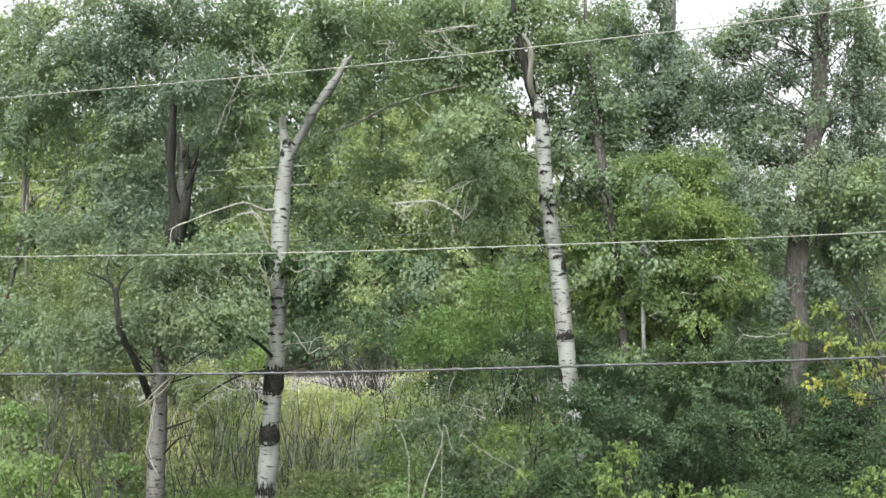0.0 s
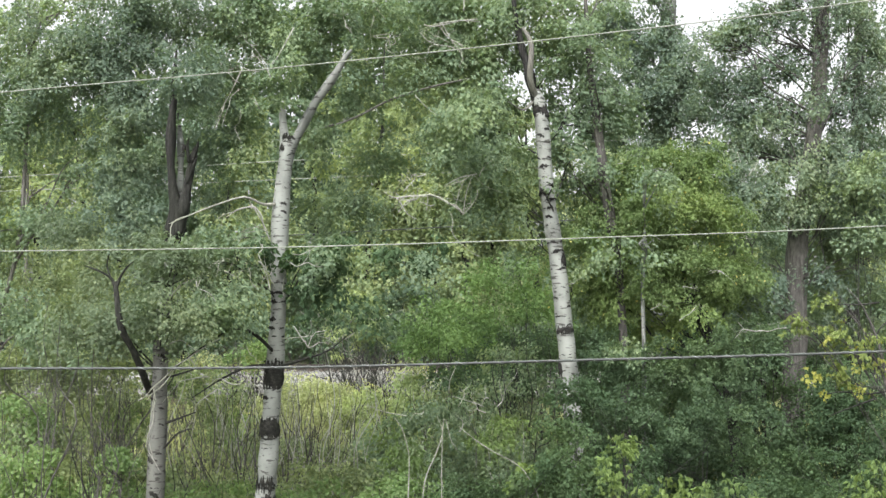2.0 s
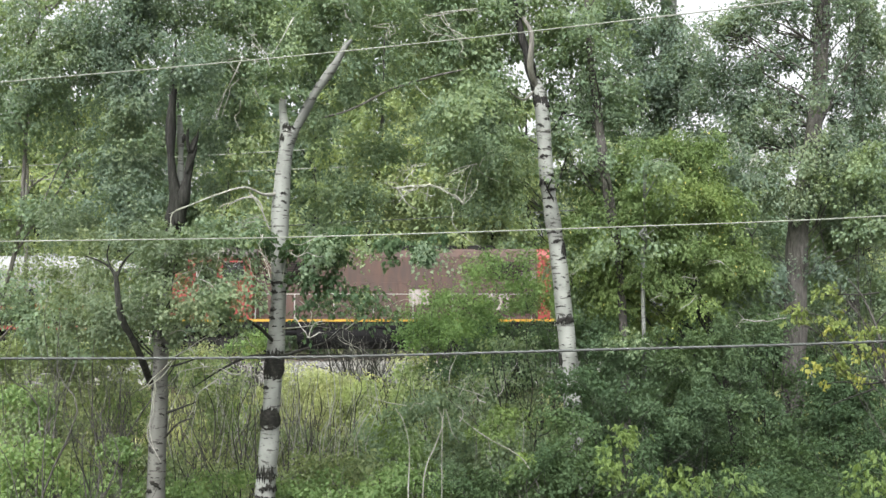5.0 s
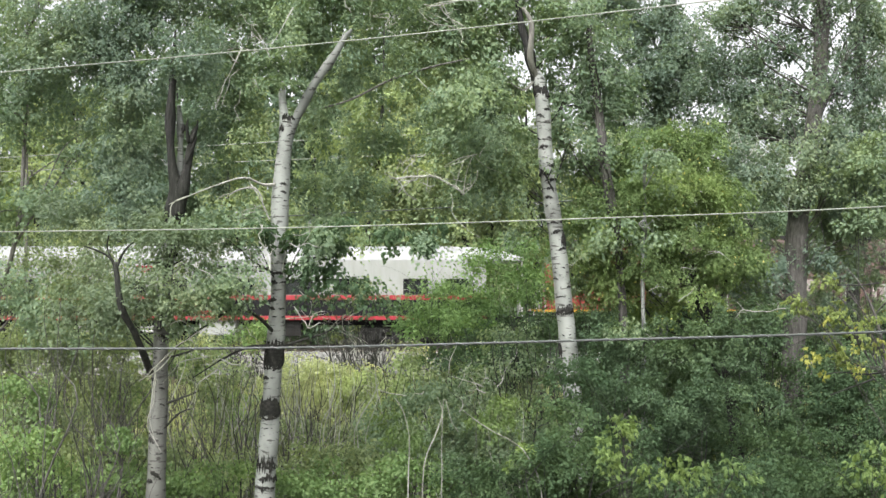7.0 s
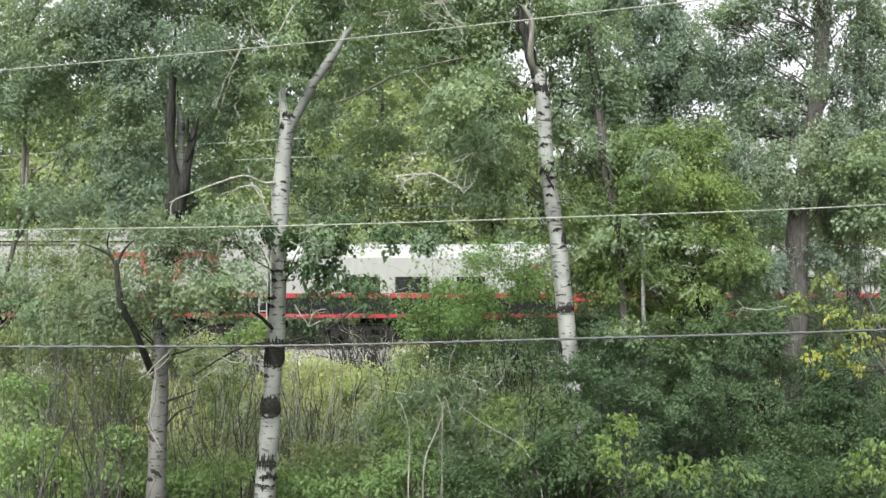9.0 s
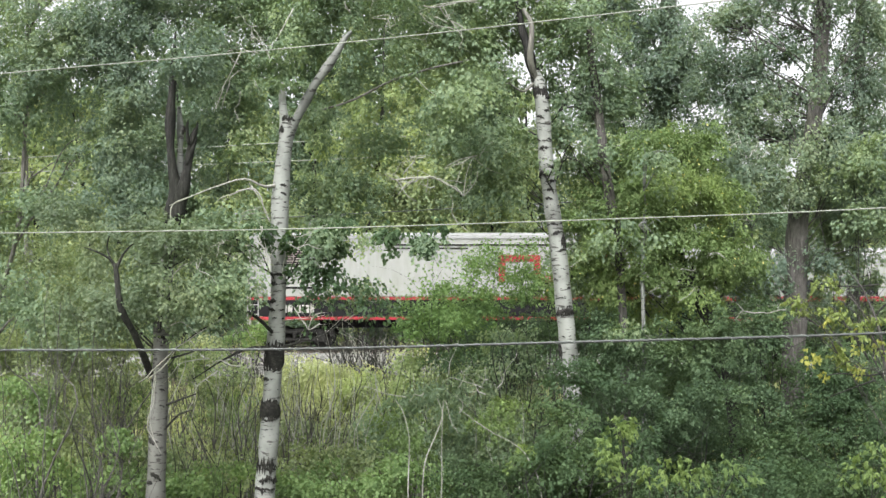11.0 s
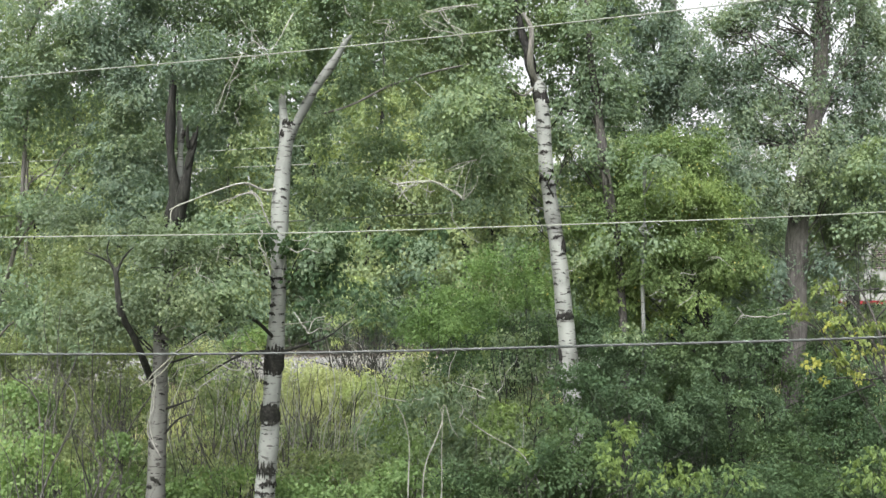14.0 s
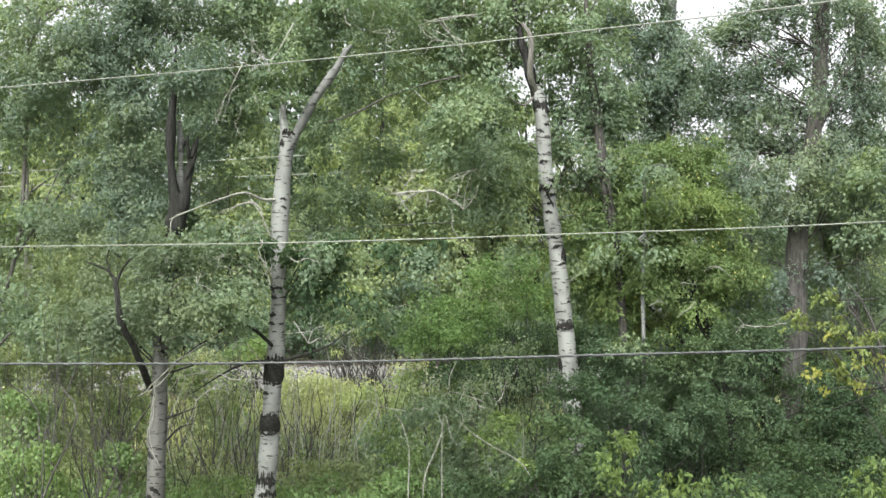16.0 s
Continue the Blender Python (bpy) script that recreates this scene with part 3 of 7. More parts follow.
def logo(parent, x, z, h, w, y, material=None):
    """The railway's mark, as a plain meander band."""
    material = material or RED
    bm = bmesh.new()
    t = h * 0.24
    step = (w - t) / 3
    a, b = [x + k * step for k in range(4)], [x + k * step + t for k in range(4)]
    lo, hi, low, high = z, z + h, z + t, z + h - t
    line = [(a[0], lo), (a[0], hi), (b[1], hi), (b[1], low), (a[2], low), (a[2], hi), (b[3], hi), (b[3], lo),
            (a[3], lo), (a[3], high), (b[2], high), (b[2], lo), (a[1], lo), (a[1], high), (b[0], high), (b[0], lo)]
    front = [bm.verts.new((px, y - 0.012, pz)) for px, pz in line]
    back = [bm.verts.new((px, y, pz)) for px, pz in line]
    bm.faces.new(front)
    bm.faces.new(back[::-1])
    for k in range(len(line)):
        n = (k + 1) % len(line)
        bm.faces.new((front[k], back[k], back[n], front[n]))
    bmesh.ops.recalc_face_normals(bm, faces=bm.faces)
    part("emblem", bm, material, parent, "red meander band" if material is RED else "faded white meander band")


COACH_WINDOWS = ((-1.27, 0.93), (-3.05, 1.07), (-5.81, 1.44), (-8.25, 1.53), (-10.72, 1.41), (-13.45, 1.07), (-15.2, 1.02), (-17.64, 1.22), (-20.17, 1.46), (-22.3, 1.49))


def coach():
    top = thing("inspection_coach", (0, TRACK_Y, RAIL_Z), "white passenger coach with red lines, black band and dark windows", "railway coach")
    h = 13.0
    win = [(h + c - w / 2, h + c + w / 2) for c, w in COACH_WINDOWS][::-1]
    lo, hi = 2.24, 2.93
    for s in (-1, 1):
        y0, y1 = (-1.5, -1.4) if s < 0 else (1.4, 1.5)
        bm = bmesh.new()
        box(bm, (-h, y0, 2.224), (h, y1, lo))
        box(bm, (-h, y0, hi), (h, y1, 3.72))
        edges = [-h] + [v for ab in win for v in ab] + [h]
        for a, b in zip(edges[::2], edges[1::2]):
            box(bm, (a, y0, lo), (b, y1, hi))
        part("side_wall", bm, WHITE, top, "white window wall")
        bm = bmesh.new()
        box(bm, (-h, y0, 1.335), (h, y1, 2.02))
        part("lower_panel", bm, BLACK, top, "black lower panel")
        for z, th in ((2.025, 0.195), (1.16, 0.17)):
            bm = bmesh.new()
            e = 0.014
            box(bm, (-h, min(y0, y0 - e * (s < 0)), z), (h, y1 + e * (s > 0), z + th), 0.006)
            part("line", bm, RED, top, "red line")
        for a, b in win:
            bm = bmesh.new()
            y = s * 1.455
            for p, q in (((a, lo), (b, lo + 0.04)), ((a, hi - 0.04), (b, hi)), ((a, lo + 0.04), (a + 0.04, hi - 0.04)), ((b - 0.04, lo + 0.04), (b, hi - 0.04))):
                box(bm, (p[0], y - 0.03, p[1]), (q[0], y + 0.03, q[1]))
            wd = part("window", bm, STEEL, top)
            bm = bmesh.new()
            box(bm, (a + 0.04, y - 0.008, lo + 0.04), (b - 0.04, y + 0.008, hi - 0.04))
            part("pane", bm, GLASS, wd)
    bm = bmesh.new()
    prof = [(-1.5, 3.724)] + [(-1.5 * math.cos(a) , 3.76 + 0.64 * math.sin(a) ** 0.85) for a in [math.pi * k / 14 for k in range(1, 14)]] + [(1.5, 3.724)]
    n = len(prof)
    rings = []
    for x, k in ((-h, 0.8), (-h + 0.35, 0.93), (-h + 1.0, 1.0), (h - 1.6, 1.0), (h - 0.6, 0.94), (h, 0.86), (h + 0.8, 0.66), (h + 1.4, 0.42), (h + 1.62, 0.24)):
        rings.append([bm.verts.new((x, p, 3.724 + (q - 3.724) * k)) for p, q in prof])
    for a, b in zip(rings, rings[1:]):
        for i in range(n - 1):
            bm.faces.new((a[i], a[i + 1], b[i + 1], b[i]))
    part("roof", bm, ROOF_WHITE, top, "rounded off-white roof", True)
    for i in range(9):
        bm = bmesh.new()
        x = -h + 2.2 + i * 2.7
        for a, b in zip(prof[:-1], prof[1:]):
            rod(bm, (x, a[0] * 1.004, a[1] + 0.006), (x, b[0] * 1.004, b[1] + 0.006), 0.012, 5)
        part("roof_seam", bm, ROOF_WHITE, top)
    for x in (-9.5, -3.0, 4.5, 10.0):
        bm = bmesh.new()
        box(bm, (x, -0.35, 4.34), (x + 0.8, 0.35, 4.5), 0.05)
        part("roof_vent", bm, ROOF_WHITE, top)
    bm = bmesh.new()
    box(bm, (-h + 0.02, -1.46, 3.69), (h + 1.5, 1.46, 3.722))
    part("ceiling", bm, ROOF_WHITE, top)
    bm = bmesh.new()
    for x, k in ((-h - 0.02, 0.8), (h + 1.6, 0.24)):
        a = [bm.verts.new((x, p * 0.99, 3.724 + (q - 3.724) * k * 0.98)) for p, q in prof]
        b = [bm.verts.new((x + 0.03, p * 0.99, 3.724 + (q - 3.724) * k * 0.98)) for p, q in prof]
        bm.faces.new(a[::-1])
        bm.faces.new(b)
        for m in range(n):
            bm.faces.new((a[m], a[(m + 1) % n], b[(m + 1) % n], b[m]))
    part("roof_end", bm, ROOF_WHITE, top)
    # open end platform under the overhanging roof
    bm = bmesh.new()
    box(bm, (h + 0.01, -1.42, 1.15), (h + 1.62, 1.42, 1.3), 0.01)
    box(bm, (h + 1.5, -1.3, 0.85), (h + 1.62, 1.3, 1.15), 0.01)
    part("platform", bm, BLACK, top, "black open end platform")
    for y in (-1.38, 1.38):
        bm = bmesh.new()
        rod(bm, (h + 1.55, y, 1.3), (h + 1.55, y, 3.69), 0.03)
        part("platform_post", bm, RAILING, top)
        bm = bmesh.new()
        for k in range(3):
            box(bm, (h + 0.5, y - 0.1, 0.45 + 0.25 * k), (h + 1.2, y + 0.1, 0.48 + 0.25 * k))
        for x in (h + 0.5, h + 1.2):
            box(bm, (x - 0.02, y - 0.1, 0.42), (x + 0.02, y + 0.1, 1.16))
        part("platform_step", bm, STEEL, top)
    bm = bmesh.new()
    for z in (1.5, 2.28):
        rod(bm, (h + 1.55, -1.38, z), (h + 1.55, 1.38, z), 0.025)
    for m in range(13):
        rod(bm, (h + 1.55, -1.2 + m * 0.2, 1.5), (h + 1.55, -1.2 + m * 0.2, 2.28), 0.012, 5)
    part("platform_railing", bm, RAILING, top, "pale end railing")
    bm = bmesh.new()
    box(bm, (-h, -1.4, 1.2), (h, 1.4, 1.3))
    part("floor", bm, BLACK, top)
    for x in (-h, h - 0.1):
        bm = bmesh.new()
        box(bm, (x, -1.4, 1.3), (x + 0.1, 1.4, 3.74))
        part("end_wall", bm, WHITE, top)
        if x > 0:
            bm = bmesh.new()
            box(bm, (h + 0.003, -0.4, 1.34), (h + 0.04, 0.4, 3.3), 0.01)
            part("end_door", bm, STEEL, top, "dark end door")
            continue
        bm = bmesh.new()
        for k in range(3):
            a = -h - 0.06 - k * 0.06
            box(bm, (a - 0.02, -0.62, 1.3), (a + 0.02, 0.62, 3.6), 0.01)
        part("diaphragm", bm, BLACK, top, "black gangway bellows")
    for x in (-h + 3.4, h - 3.4, 0.6, -5.0):
        bm = bmesh.new()
        box(bm, (x - 0.05, -1.36, 1.31), (x + 0.05, 1.36, 3.7))
        part("inner_wall", bm, BLACK, top)
    logo(top, h - 13.2, 1.42, 0.6, 2.0, -1.503)
    lettering("lettering_test", "TEST", 0.36, RED, top, (h - 15.1, -1.502, 3.24), 0.8, "red word TEST")
    lettering("lettering", "TRACK EVALUATION SYSTEM", 0.34, BLACK, top, (h - 14.1, -1.502, 3.24), 4.72, "black words TRACK EVALUATION SYSTEM")
    # underfloor gear
    bm = bmesh.new()
    box(bm, (h - 12.4, -1.38, 0.5), (h - 10.8, -0.6, 1.18), 0.03)
    part("battery_box", bm, WHITE, top, "white underfloor box")
    bm = bmesh.new()
    box(bm, (h - 9.9, -1.3, 0.45), (h - 8.0, -0.5, 1.18), 0.03)
    for k in range(3):
        box(bm, (h - 9.8 + k * 0.6, -1.34, 0.85), (h - 9.5 + k * 0.6, -1.3, 1.05), 0.01)
    part("equipment_box", bm, STEEL, top)
    for x, l in ((h - 16.4, 2.2), (h - 20.4, 3.3)):
        bm = bmesh.new()
        for z in (0.62, 0.8):
            box(bm, (x, -1.42, z), (x + l, -1.36, z + 0.09), 0.01)
        for k in (0.05, l / 2, l - 0.1):
            box(bm, (x + k, -1.36, 0.6), (x + k + 0.06, -1.3, 1.2))
        part("guard_rail", bm, SILVER, top, "pale steel guard bars")
    bm = bmesh.new()
    box(bm, (h - 15.9, -1.25, 0.5), (h - 14.3, 1.25, 1.18), 0.03)
    rod(bm, (h - 20.2, -0.8, 0.85), (h - 17.2, -0.8, 0.85), 0.25, 14)
    part("air_tank", bm, BLACK, top)
    bm = bmesh.new()
    box(bm, (-9.5, -0.25, 0.9), (9.5, 0.25, 1.2))
    part("centre_sill", bm, BLACK, top)
    truck(top, 9.3, (-1.22, 1.22))
    truck(top, -9.3, (-1.22, 1.22))
    coupler(top, h + 1.55, 1)
    return top


def test_car():
    top = thing("test_boxcar", (0, TRACK_Y, RAIL_Z), "tall white boxcar with louvres, red lines and a black sill", "railway wagon")
    h = 8.87
    bm = bmesh.new()
    box(bm, (-h, -1.5, 2.22), (h, 1.5, 4.72), 0.02)
    part("body", bm, WHITE, top, "white boxcar body")
    bm = bmesh.new()
    extrude(bm, [(-1.54, 4.724), (-1.54, 4.86), (0, 5.07), (1.54, 4.86), (1.54, 4.724)], -h - 0.03, h + 0.03)
    part("roof", bm, ROOF_WHITE, top, "low pitched white roof")
    for i in range(13):
        x = -h + 0.5 + i * 1.38
        for s in (-1, 1):
            bm = bmesh.new()
            box(bm, (x - 0.025, s * 1.5 - 0.02, 2.26), (x + 0.025, s * 1.5 + 0.02, 4.7))
            part("side_post", bm, WHITE, top)
    for s in (-1, 1):
        bm = bmesh.new()
        box(bm, (-h, s * 1.5 - 0.03, 1.36), (h, s * 1.5 + 0.03, 2.07))
        part("side_sill", bm, BLACK, top, "black side sill")
        for z in (2.075, 1.22):
            bm = bmesh.new()
            box(bm, (-h, s * 1.5 - 0.045, z), (h, s * 1.5 + 0.045, z + 0.13), 0.008)
            part("line", bm, RED, top, "red line")
        bm = bmesh.new()
        box(bm, (-h + 6.0, s * 1.52 - 0.02, 4.42), (h - 1.0, s * 1.52 + 0.02, 4.48))
        part("door_track", bm, STEEL, top)
        bm = bmesh.new()
        box(bm, (-h + 6.0, s * 1.52 - 0.02, 4.28), (-h + 9.4, s * 1.52 + 0.02, 4.33))
        part("door_track", bm, STEEL, top)
    bm = bmesh.new()
    box(bm, (-h, -1.4, 1.22), (h, 1.4, 1.4))
    part("floor", bm, BLACK, top)
    for x0, z0, n in ((-h + 1.4, 3.6, 9), (-h + 12.6, 2.6, 6)):
        bm = bmesh.new()
        for s in (-1,):
            box(bm, (x0, -1.515, z0), (x0 + 0.92, -1.49, z0 + n * 0.1))
        v = part("vent", bm, BLACK, top, "louvred vent")
        bm = bmesh.new()
        for k in range(n):
            vs = [bm.verts.new(c) for c in ((x0, -1.52, z0 + k * 0.1 + 0.075), (x0 + 0.92, -1.52, z0 + k * 0.1 + 0.075), (x0 + 0.92, -1.56, z0 + k * 0.1 + 0.02), (x0, -1.56, z0 + k * 0.1 + 0.02))]
            bm.faces.new(vs)
        bmesh.ops.solidify(bm, geom=bm.faces, thickness=0.012)
        part("louvre", bm, STRIPE, v)
    bm = bmesh.new()
    box(bm, (-h + 1.55, -1.53, 2.56), (-h + 2.75, -1.49, 2.64))
    part("slot", bm, BLACK, top)
    bm = bmesh.new()
    box(bm, (-h + 2.15, -1.512, 2.8), (-h + 2.4, -1.49, 3.0))
    part("placard", bm, STRIPE, top)
    # unit number as plain bars
    x = -h + 1.4
    for i, w in enumerate((0.2, 0.2, 0, 0.16, 0.1, 0.16, 0.16)):
        if w:
            bm = bmesh.new()
            box(bm, (x, -1.545, 1.52), (x + w, -1.528, 1.86), 0.006)
            part("marking", bm, RAILING, top, "white marking bar")
        x += (w or 0.1) + 0.05
    logo(top, h - 7.0, 2.85, 1.15, 4.8, -1.522)
    for xe in (-h, h):
        s = -1 if xe < 0 else 1
        bm = bmesh.new()
        for y in (-1.42, -1.0):
            rod(bm, (xe + s * 0.1, y, 1.0), (xe + s * 0.1, y, 4.5), 0.022)
        for k in range(9):
            rod(bm, (xe + s * 0.1, -1.42, 1.1 + k * 0.4), (xe + s * 0.1, -1.0, 1.1 + k * 0.4), 0.016)
        part("ladder", bm, RAILING, top, "white end ladder")
        bm = bmesh.new()
        for a in (0.05, 0.38):
            rod(bm, (xe - s * a, -1.53, 0.62), (xe - s * a, -1.53, 2.3), 0.025)
        for k in range(4):
            rod(bm, (xe - s * 0.05, -1.53, 0.66 + k * 0.4), (xe - s * 0.38, -1.53, 0.66 + k * 0.4), 0.02)
        part("grab_iron", bm, RAILING, top)
    bm = bmesh.new()
    box(bm, (-6, -0.25, 0.85), (6, 0.25, 1.22))
    rod(bm, (-2, -0.8, 0.9), (1.5, -0.8, 0.9), 0.22, 12)
    part("centre_sill", bm, BLACK, top)
    truck(top, 6.7, (-0.9, 0.9), 0.44)
    truck(top, -6.7, (-0.9, 0.9), 0.44)
    coupler(top, h, 1)
    coupler(top, -h, -1)
    return top


LOCO = locomotive()
COACH = coach()
CAR = test_car()
for ob, off in ((LOCO, 0.0), (COACH, -24.19), (CAR, -46.44)):
    ob.location = (START + off, TRACK_Y, RAIL_Z)


# ---- trees ----
def branch_runs(rng, start, end, r0, wig=0.12, n=4):
    """A limb's line from start to end, sagging and swerving a little."""
    a, b = Vector(start), Vector(end)
    L = (b - a).length
    pts = []
    for i in range(n + 1):
        t = i / n
        p = a.lerp(b, t) + Vector((0, 0, math.sin(t * math.pi) * L * 0.1))
        if 0 < i < n:
            p += Vector(rng.normal(0, wig * L * 0.35, 3))
        pts.append(p)
    return pts, [r0 * (1 - 0.85 * i / n) for i in range(n + 1)]


def crown_limbs(top, trunk_pts, lobes, material, seed, r0=0.05, share=1.0, longest=9.0):
    """Limbs from the trunk into each lobe, with side twigs."""
    rng = np.random.default_rng(seed)
    path, _ = smooth_path(trunk_pts, [1] * len(trunk_pts), 8)
    for (x, y, z, rx, ry, rz, lai) in lobes:
        if rng.random() > share:
            continue
        c = Vector((x, y, z))
        low = [p for p in path if p.z < z - 0.1] or [path[0]]
        reach = rng.uniform(0.3, 1.1) * (abs(c.x - path[len(path) // 2].x) + 0.5)
        s = min(low, key=lambda p: abs(z - p.z - reach))
        if (c - s).length > longest:
            continue
        pts, rad = branch_runs(rng, s, c, r0 * rng.uniform(0.8, 1.3))
        runs = [(pts, rad)]
        for _ in range(6):
            k = rng.integers(1, len(pts))
            tip = c + Vector((rng.uniform(-rx, rx), rng.uniform(-ry, ry), rng.uniform(-rz, rz))) * 0.9
            runs.append(branch_runs(rng, pts[k], tip, rad[k] * 0.6 + 0.006, n=3))
        if r0 < 0.015:
            for k, (p, q) in enumerate(runs):
                tube("twig" if k else "limb", p, q, material, top, "", 5, 0.05, 3, k)
        else:
            tubes("limb", runs, material, top, sides=5, per=3)


def tree(name, label, trunk_pts, radii, bark, lobes, leaf, leaf_mat, seed, trunk_label="", category="tree", limb_bark=None, limb_r=0.05,
         droop=0.5, sides=14, share=1.0, cover=1.0, narrow=0.7, extra=None, lumps=0.08, group="", longest=9.0, fan=0, flat=0.16, reach=9.0):
    base = Vector(trunk_pts[0])
    foot = Vector((base.x, base.y, ground_height(base.x, base.y) - 0.08))
    if base.z > foot.z + 0.3:
        trunk_pts = [foot, *trunk_pts]
        radii = [radii[0] * 1.35, *radii]
    top = thing(name, trunk_pts[0], label, category, group)
    tube("trunk", trunk_pts, radii, bark, top, trunk_label, sides, lumps, 8, seed)
    crown_limbs(top, trunk_pts, lobes, limb_bark or bark, seed, limb_r, share, longest)
    leaf_cloud("crown", lobes, leaf, leaf_mat, top, seed, droop, "", narrow, cover, flat, fan, reach)
    if extra:
        extra(top)
    settle(top)
    return top


def scars(top, line, radii, heights, seed, material=None):
    """Black scars and branch collars on a birch's bark, a little proud of it."""
    rng = np.random.default_rng(seed)
    path, rr = smooth_path(line, radii, 8)
    for t, size, ang in heights:
        i = min(range(len(path)), key=lambda k: abs(path[k].z - t))
        c, r = path[i], rr[i] * 1.03
        d = (path[min(i + 1, len(path) - 1)] - path[max(i - 1, 0)]).normalized()
        u = d.cross(Vector((0.13, 1, 0.07))).normalized()
        w = d.cross(u)
        verts, faces, nu, nv = [], [], 13, 5
        wide = min(2.6, size / r)
        up, down, tilt = rng.uniform(0.35, 1.5, nu), rng.uniform(0.35, 1.5, nu), rng.normal(0, 0.12)
        flat = rng.uniform(0.08, 0.18) if size < 0.13 else rng.uniform(0.12, 0.26) if size < 0.2 else rng.uniform(0.32, 0.6)
        for a in range(nu):
            for b in range(nv):
                s, v = a / (nu - 1) * 2 - 1, b / (nv - 1) * 2 - 1
                th = radians(ang) + s * wide * 0.5
                tall = size * flat * (1 - s * s) ** 0.5 * (up[a] if v > 0 else down[a])
                p = c + d * (v * tall + s * size * tilt - abs(s) * size * 0.08) + (u * math.cos(th) + w * math.sin(th)) * (r * (1.0 + 0.05 * (1 - v * v) * (1 - s * s)))
                verts.append(p)
        for a in range(nu - 1):
            for b in range(nv - 1):
                k = a * nv + b
                faces.append((k, k + 1, k + nv + 1, k + nv))
        mesh_object("scar", verts, faces, material or SCAR, top, "black bark scar", True)


def sleeve(top, line, radii, z0, z1, seed, a0=-10, a1=190, ragged=0.35):
    """A band of black broken bark round a birch, with ragged edges."""
    rng = np.random.default_rng(seed)
    path, rr = smooth_path(line, radii, 16)
    near = sorted(range(len(path)), key=lambda k: abs(path[k].z - (z0 + z1) / 2))[0]
    d = (path[min(near + 1, len(path) - 1)] - path[max(near - 1, 0)]).normalized()
    u = d.cross(Vector((0.13, 1, 0.07))).normalized()
    w = d.cross(u)
    nu, nv, tall = 34, 7, (z1 - z0) / 2
    up, down = rng.uniform(1 - ragged * 1.6, 1 + ragged, nu), rng.uniform(1 - ragged * 1.6, 1 + ragged, nu)
    verts, faces = [], []
    for a in range(nu):
        th = radians(a0 + (a1 - a0) * a / (nu - 1))
        ends = min(1.0, min(a, nu - 1 - a) / 5) ** 0.6
        sag = -0.35 * rr[near] * abs(2 * a / (nu - 1) - 1) ** 2
        for b in range(nv):
            v = b / (nv - 1) * 2 - 1
            c = path[near] + d * (v * tall * ends * (up[a] if v > 0 else down[a]) + sag)
            r = rr[near] * (1.035 + 0.09 * (1 - v * v) * (0.4 + rng.random()))
            verts.append(c + (u * math.cos(th) + w * math.sin(th)) * r)
    for a in range(nu - 1):
        for b in range(nv - 1):
            k = a * nv + b
            faces.append((k, k + 1, k + nv + 1, k + nv))
    mesh_object("bark_band", verts, faces, SCAR, top, "band of rough black bark", True)


def dead_branch(top, pts, rad):
    """A thin crooked dead branch with a few side twigs."""
    rng = np.random.default_rng(int(abs(pts[0][0]) * 1000) + len(pts))
    fine = []
    for a, b in zip(pts, pts[1:]):
        a, b = Vector(a), Vector(b)
        fine += [a, a.lerp(b, 0.5) + Vector(rng.normal(0, 0.07, 3)) * (b - a).length]
    fine.append(Vector(pts[-1]))
    r = [rad[min(i // 2, len(rad) - 1)] * 0.56 for i in range(len(fine))]
    tube("dead_branch", fine, r, TWIG_GREY, top, "bare pale dead branch", 6, 0.3, 3)
    for i in range(1, len(fine) - 1, 2):
        way = (fine[i + 1] - fine[i - 1]).normalized() * 0.5 + Vector(rng.normal(0, 0.6, 3))
        tube("dead_twig", *branch_runs(rng, fine[i], fine[i] + way * rng.uniform(0.08, 0.25), r[i] * 0.6, 0.2, 3), TWIG_GREY, top, "", 4, 0.1, 2)


def dead_spray(top, lo, hi, d, n, seed):
    rng = np.random.default_rng(seed)
    for _ in range(n):
        a = Vector((rng.uniform(lo[0], hi[0]), d + rng.normal(0, 0.3), rng.uniform(lo[2], hi[2])))
        b = a + Vector((rng.normal(0, 0.45), rng.normal(0, 0.2), rng.normal(0.05, 0.28)))
        pts, rad = branch_runs(rng, a, b, rng.uniform(0.006, 0.013), 0.2, 4)
        runs = [(pts, rad)]
        for k in (1, 2, 3):
            runs.append(branch_runs(rng, pts[k], pts[k] + Vector(rng.normal(0, 0.16, 3)), rad[k] * 0.7, 0.2, n=2))
        tubes("dead_twig", runs, TWIG_PALE, top, "bare pale dead twig")


# birch with a broken fork
BIRCH_LINE = [(-2.96, 18.0, 1.92), (-2.9, 18.0, 3.21), (-2.82, 18.0, 4.51), (-2.76, 18.0, 5.64), (-2.75, 18.0, 6.87), (-2.68, 18.0, 7.93), (-2.59, 18.0, 8.55)]
BIRCH_R = [0.172, 0.16, 0.153, 0.134, 0.138, 0.129, 0.124]


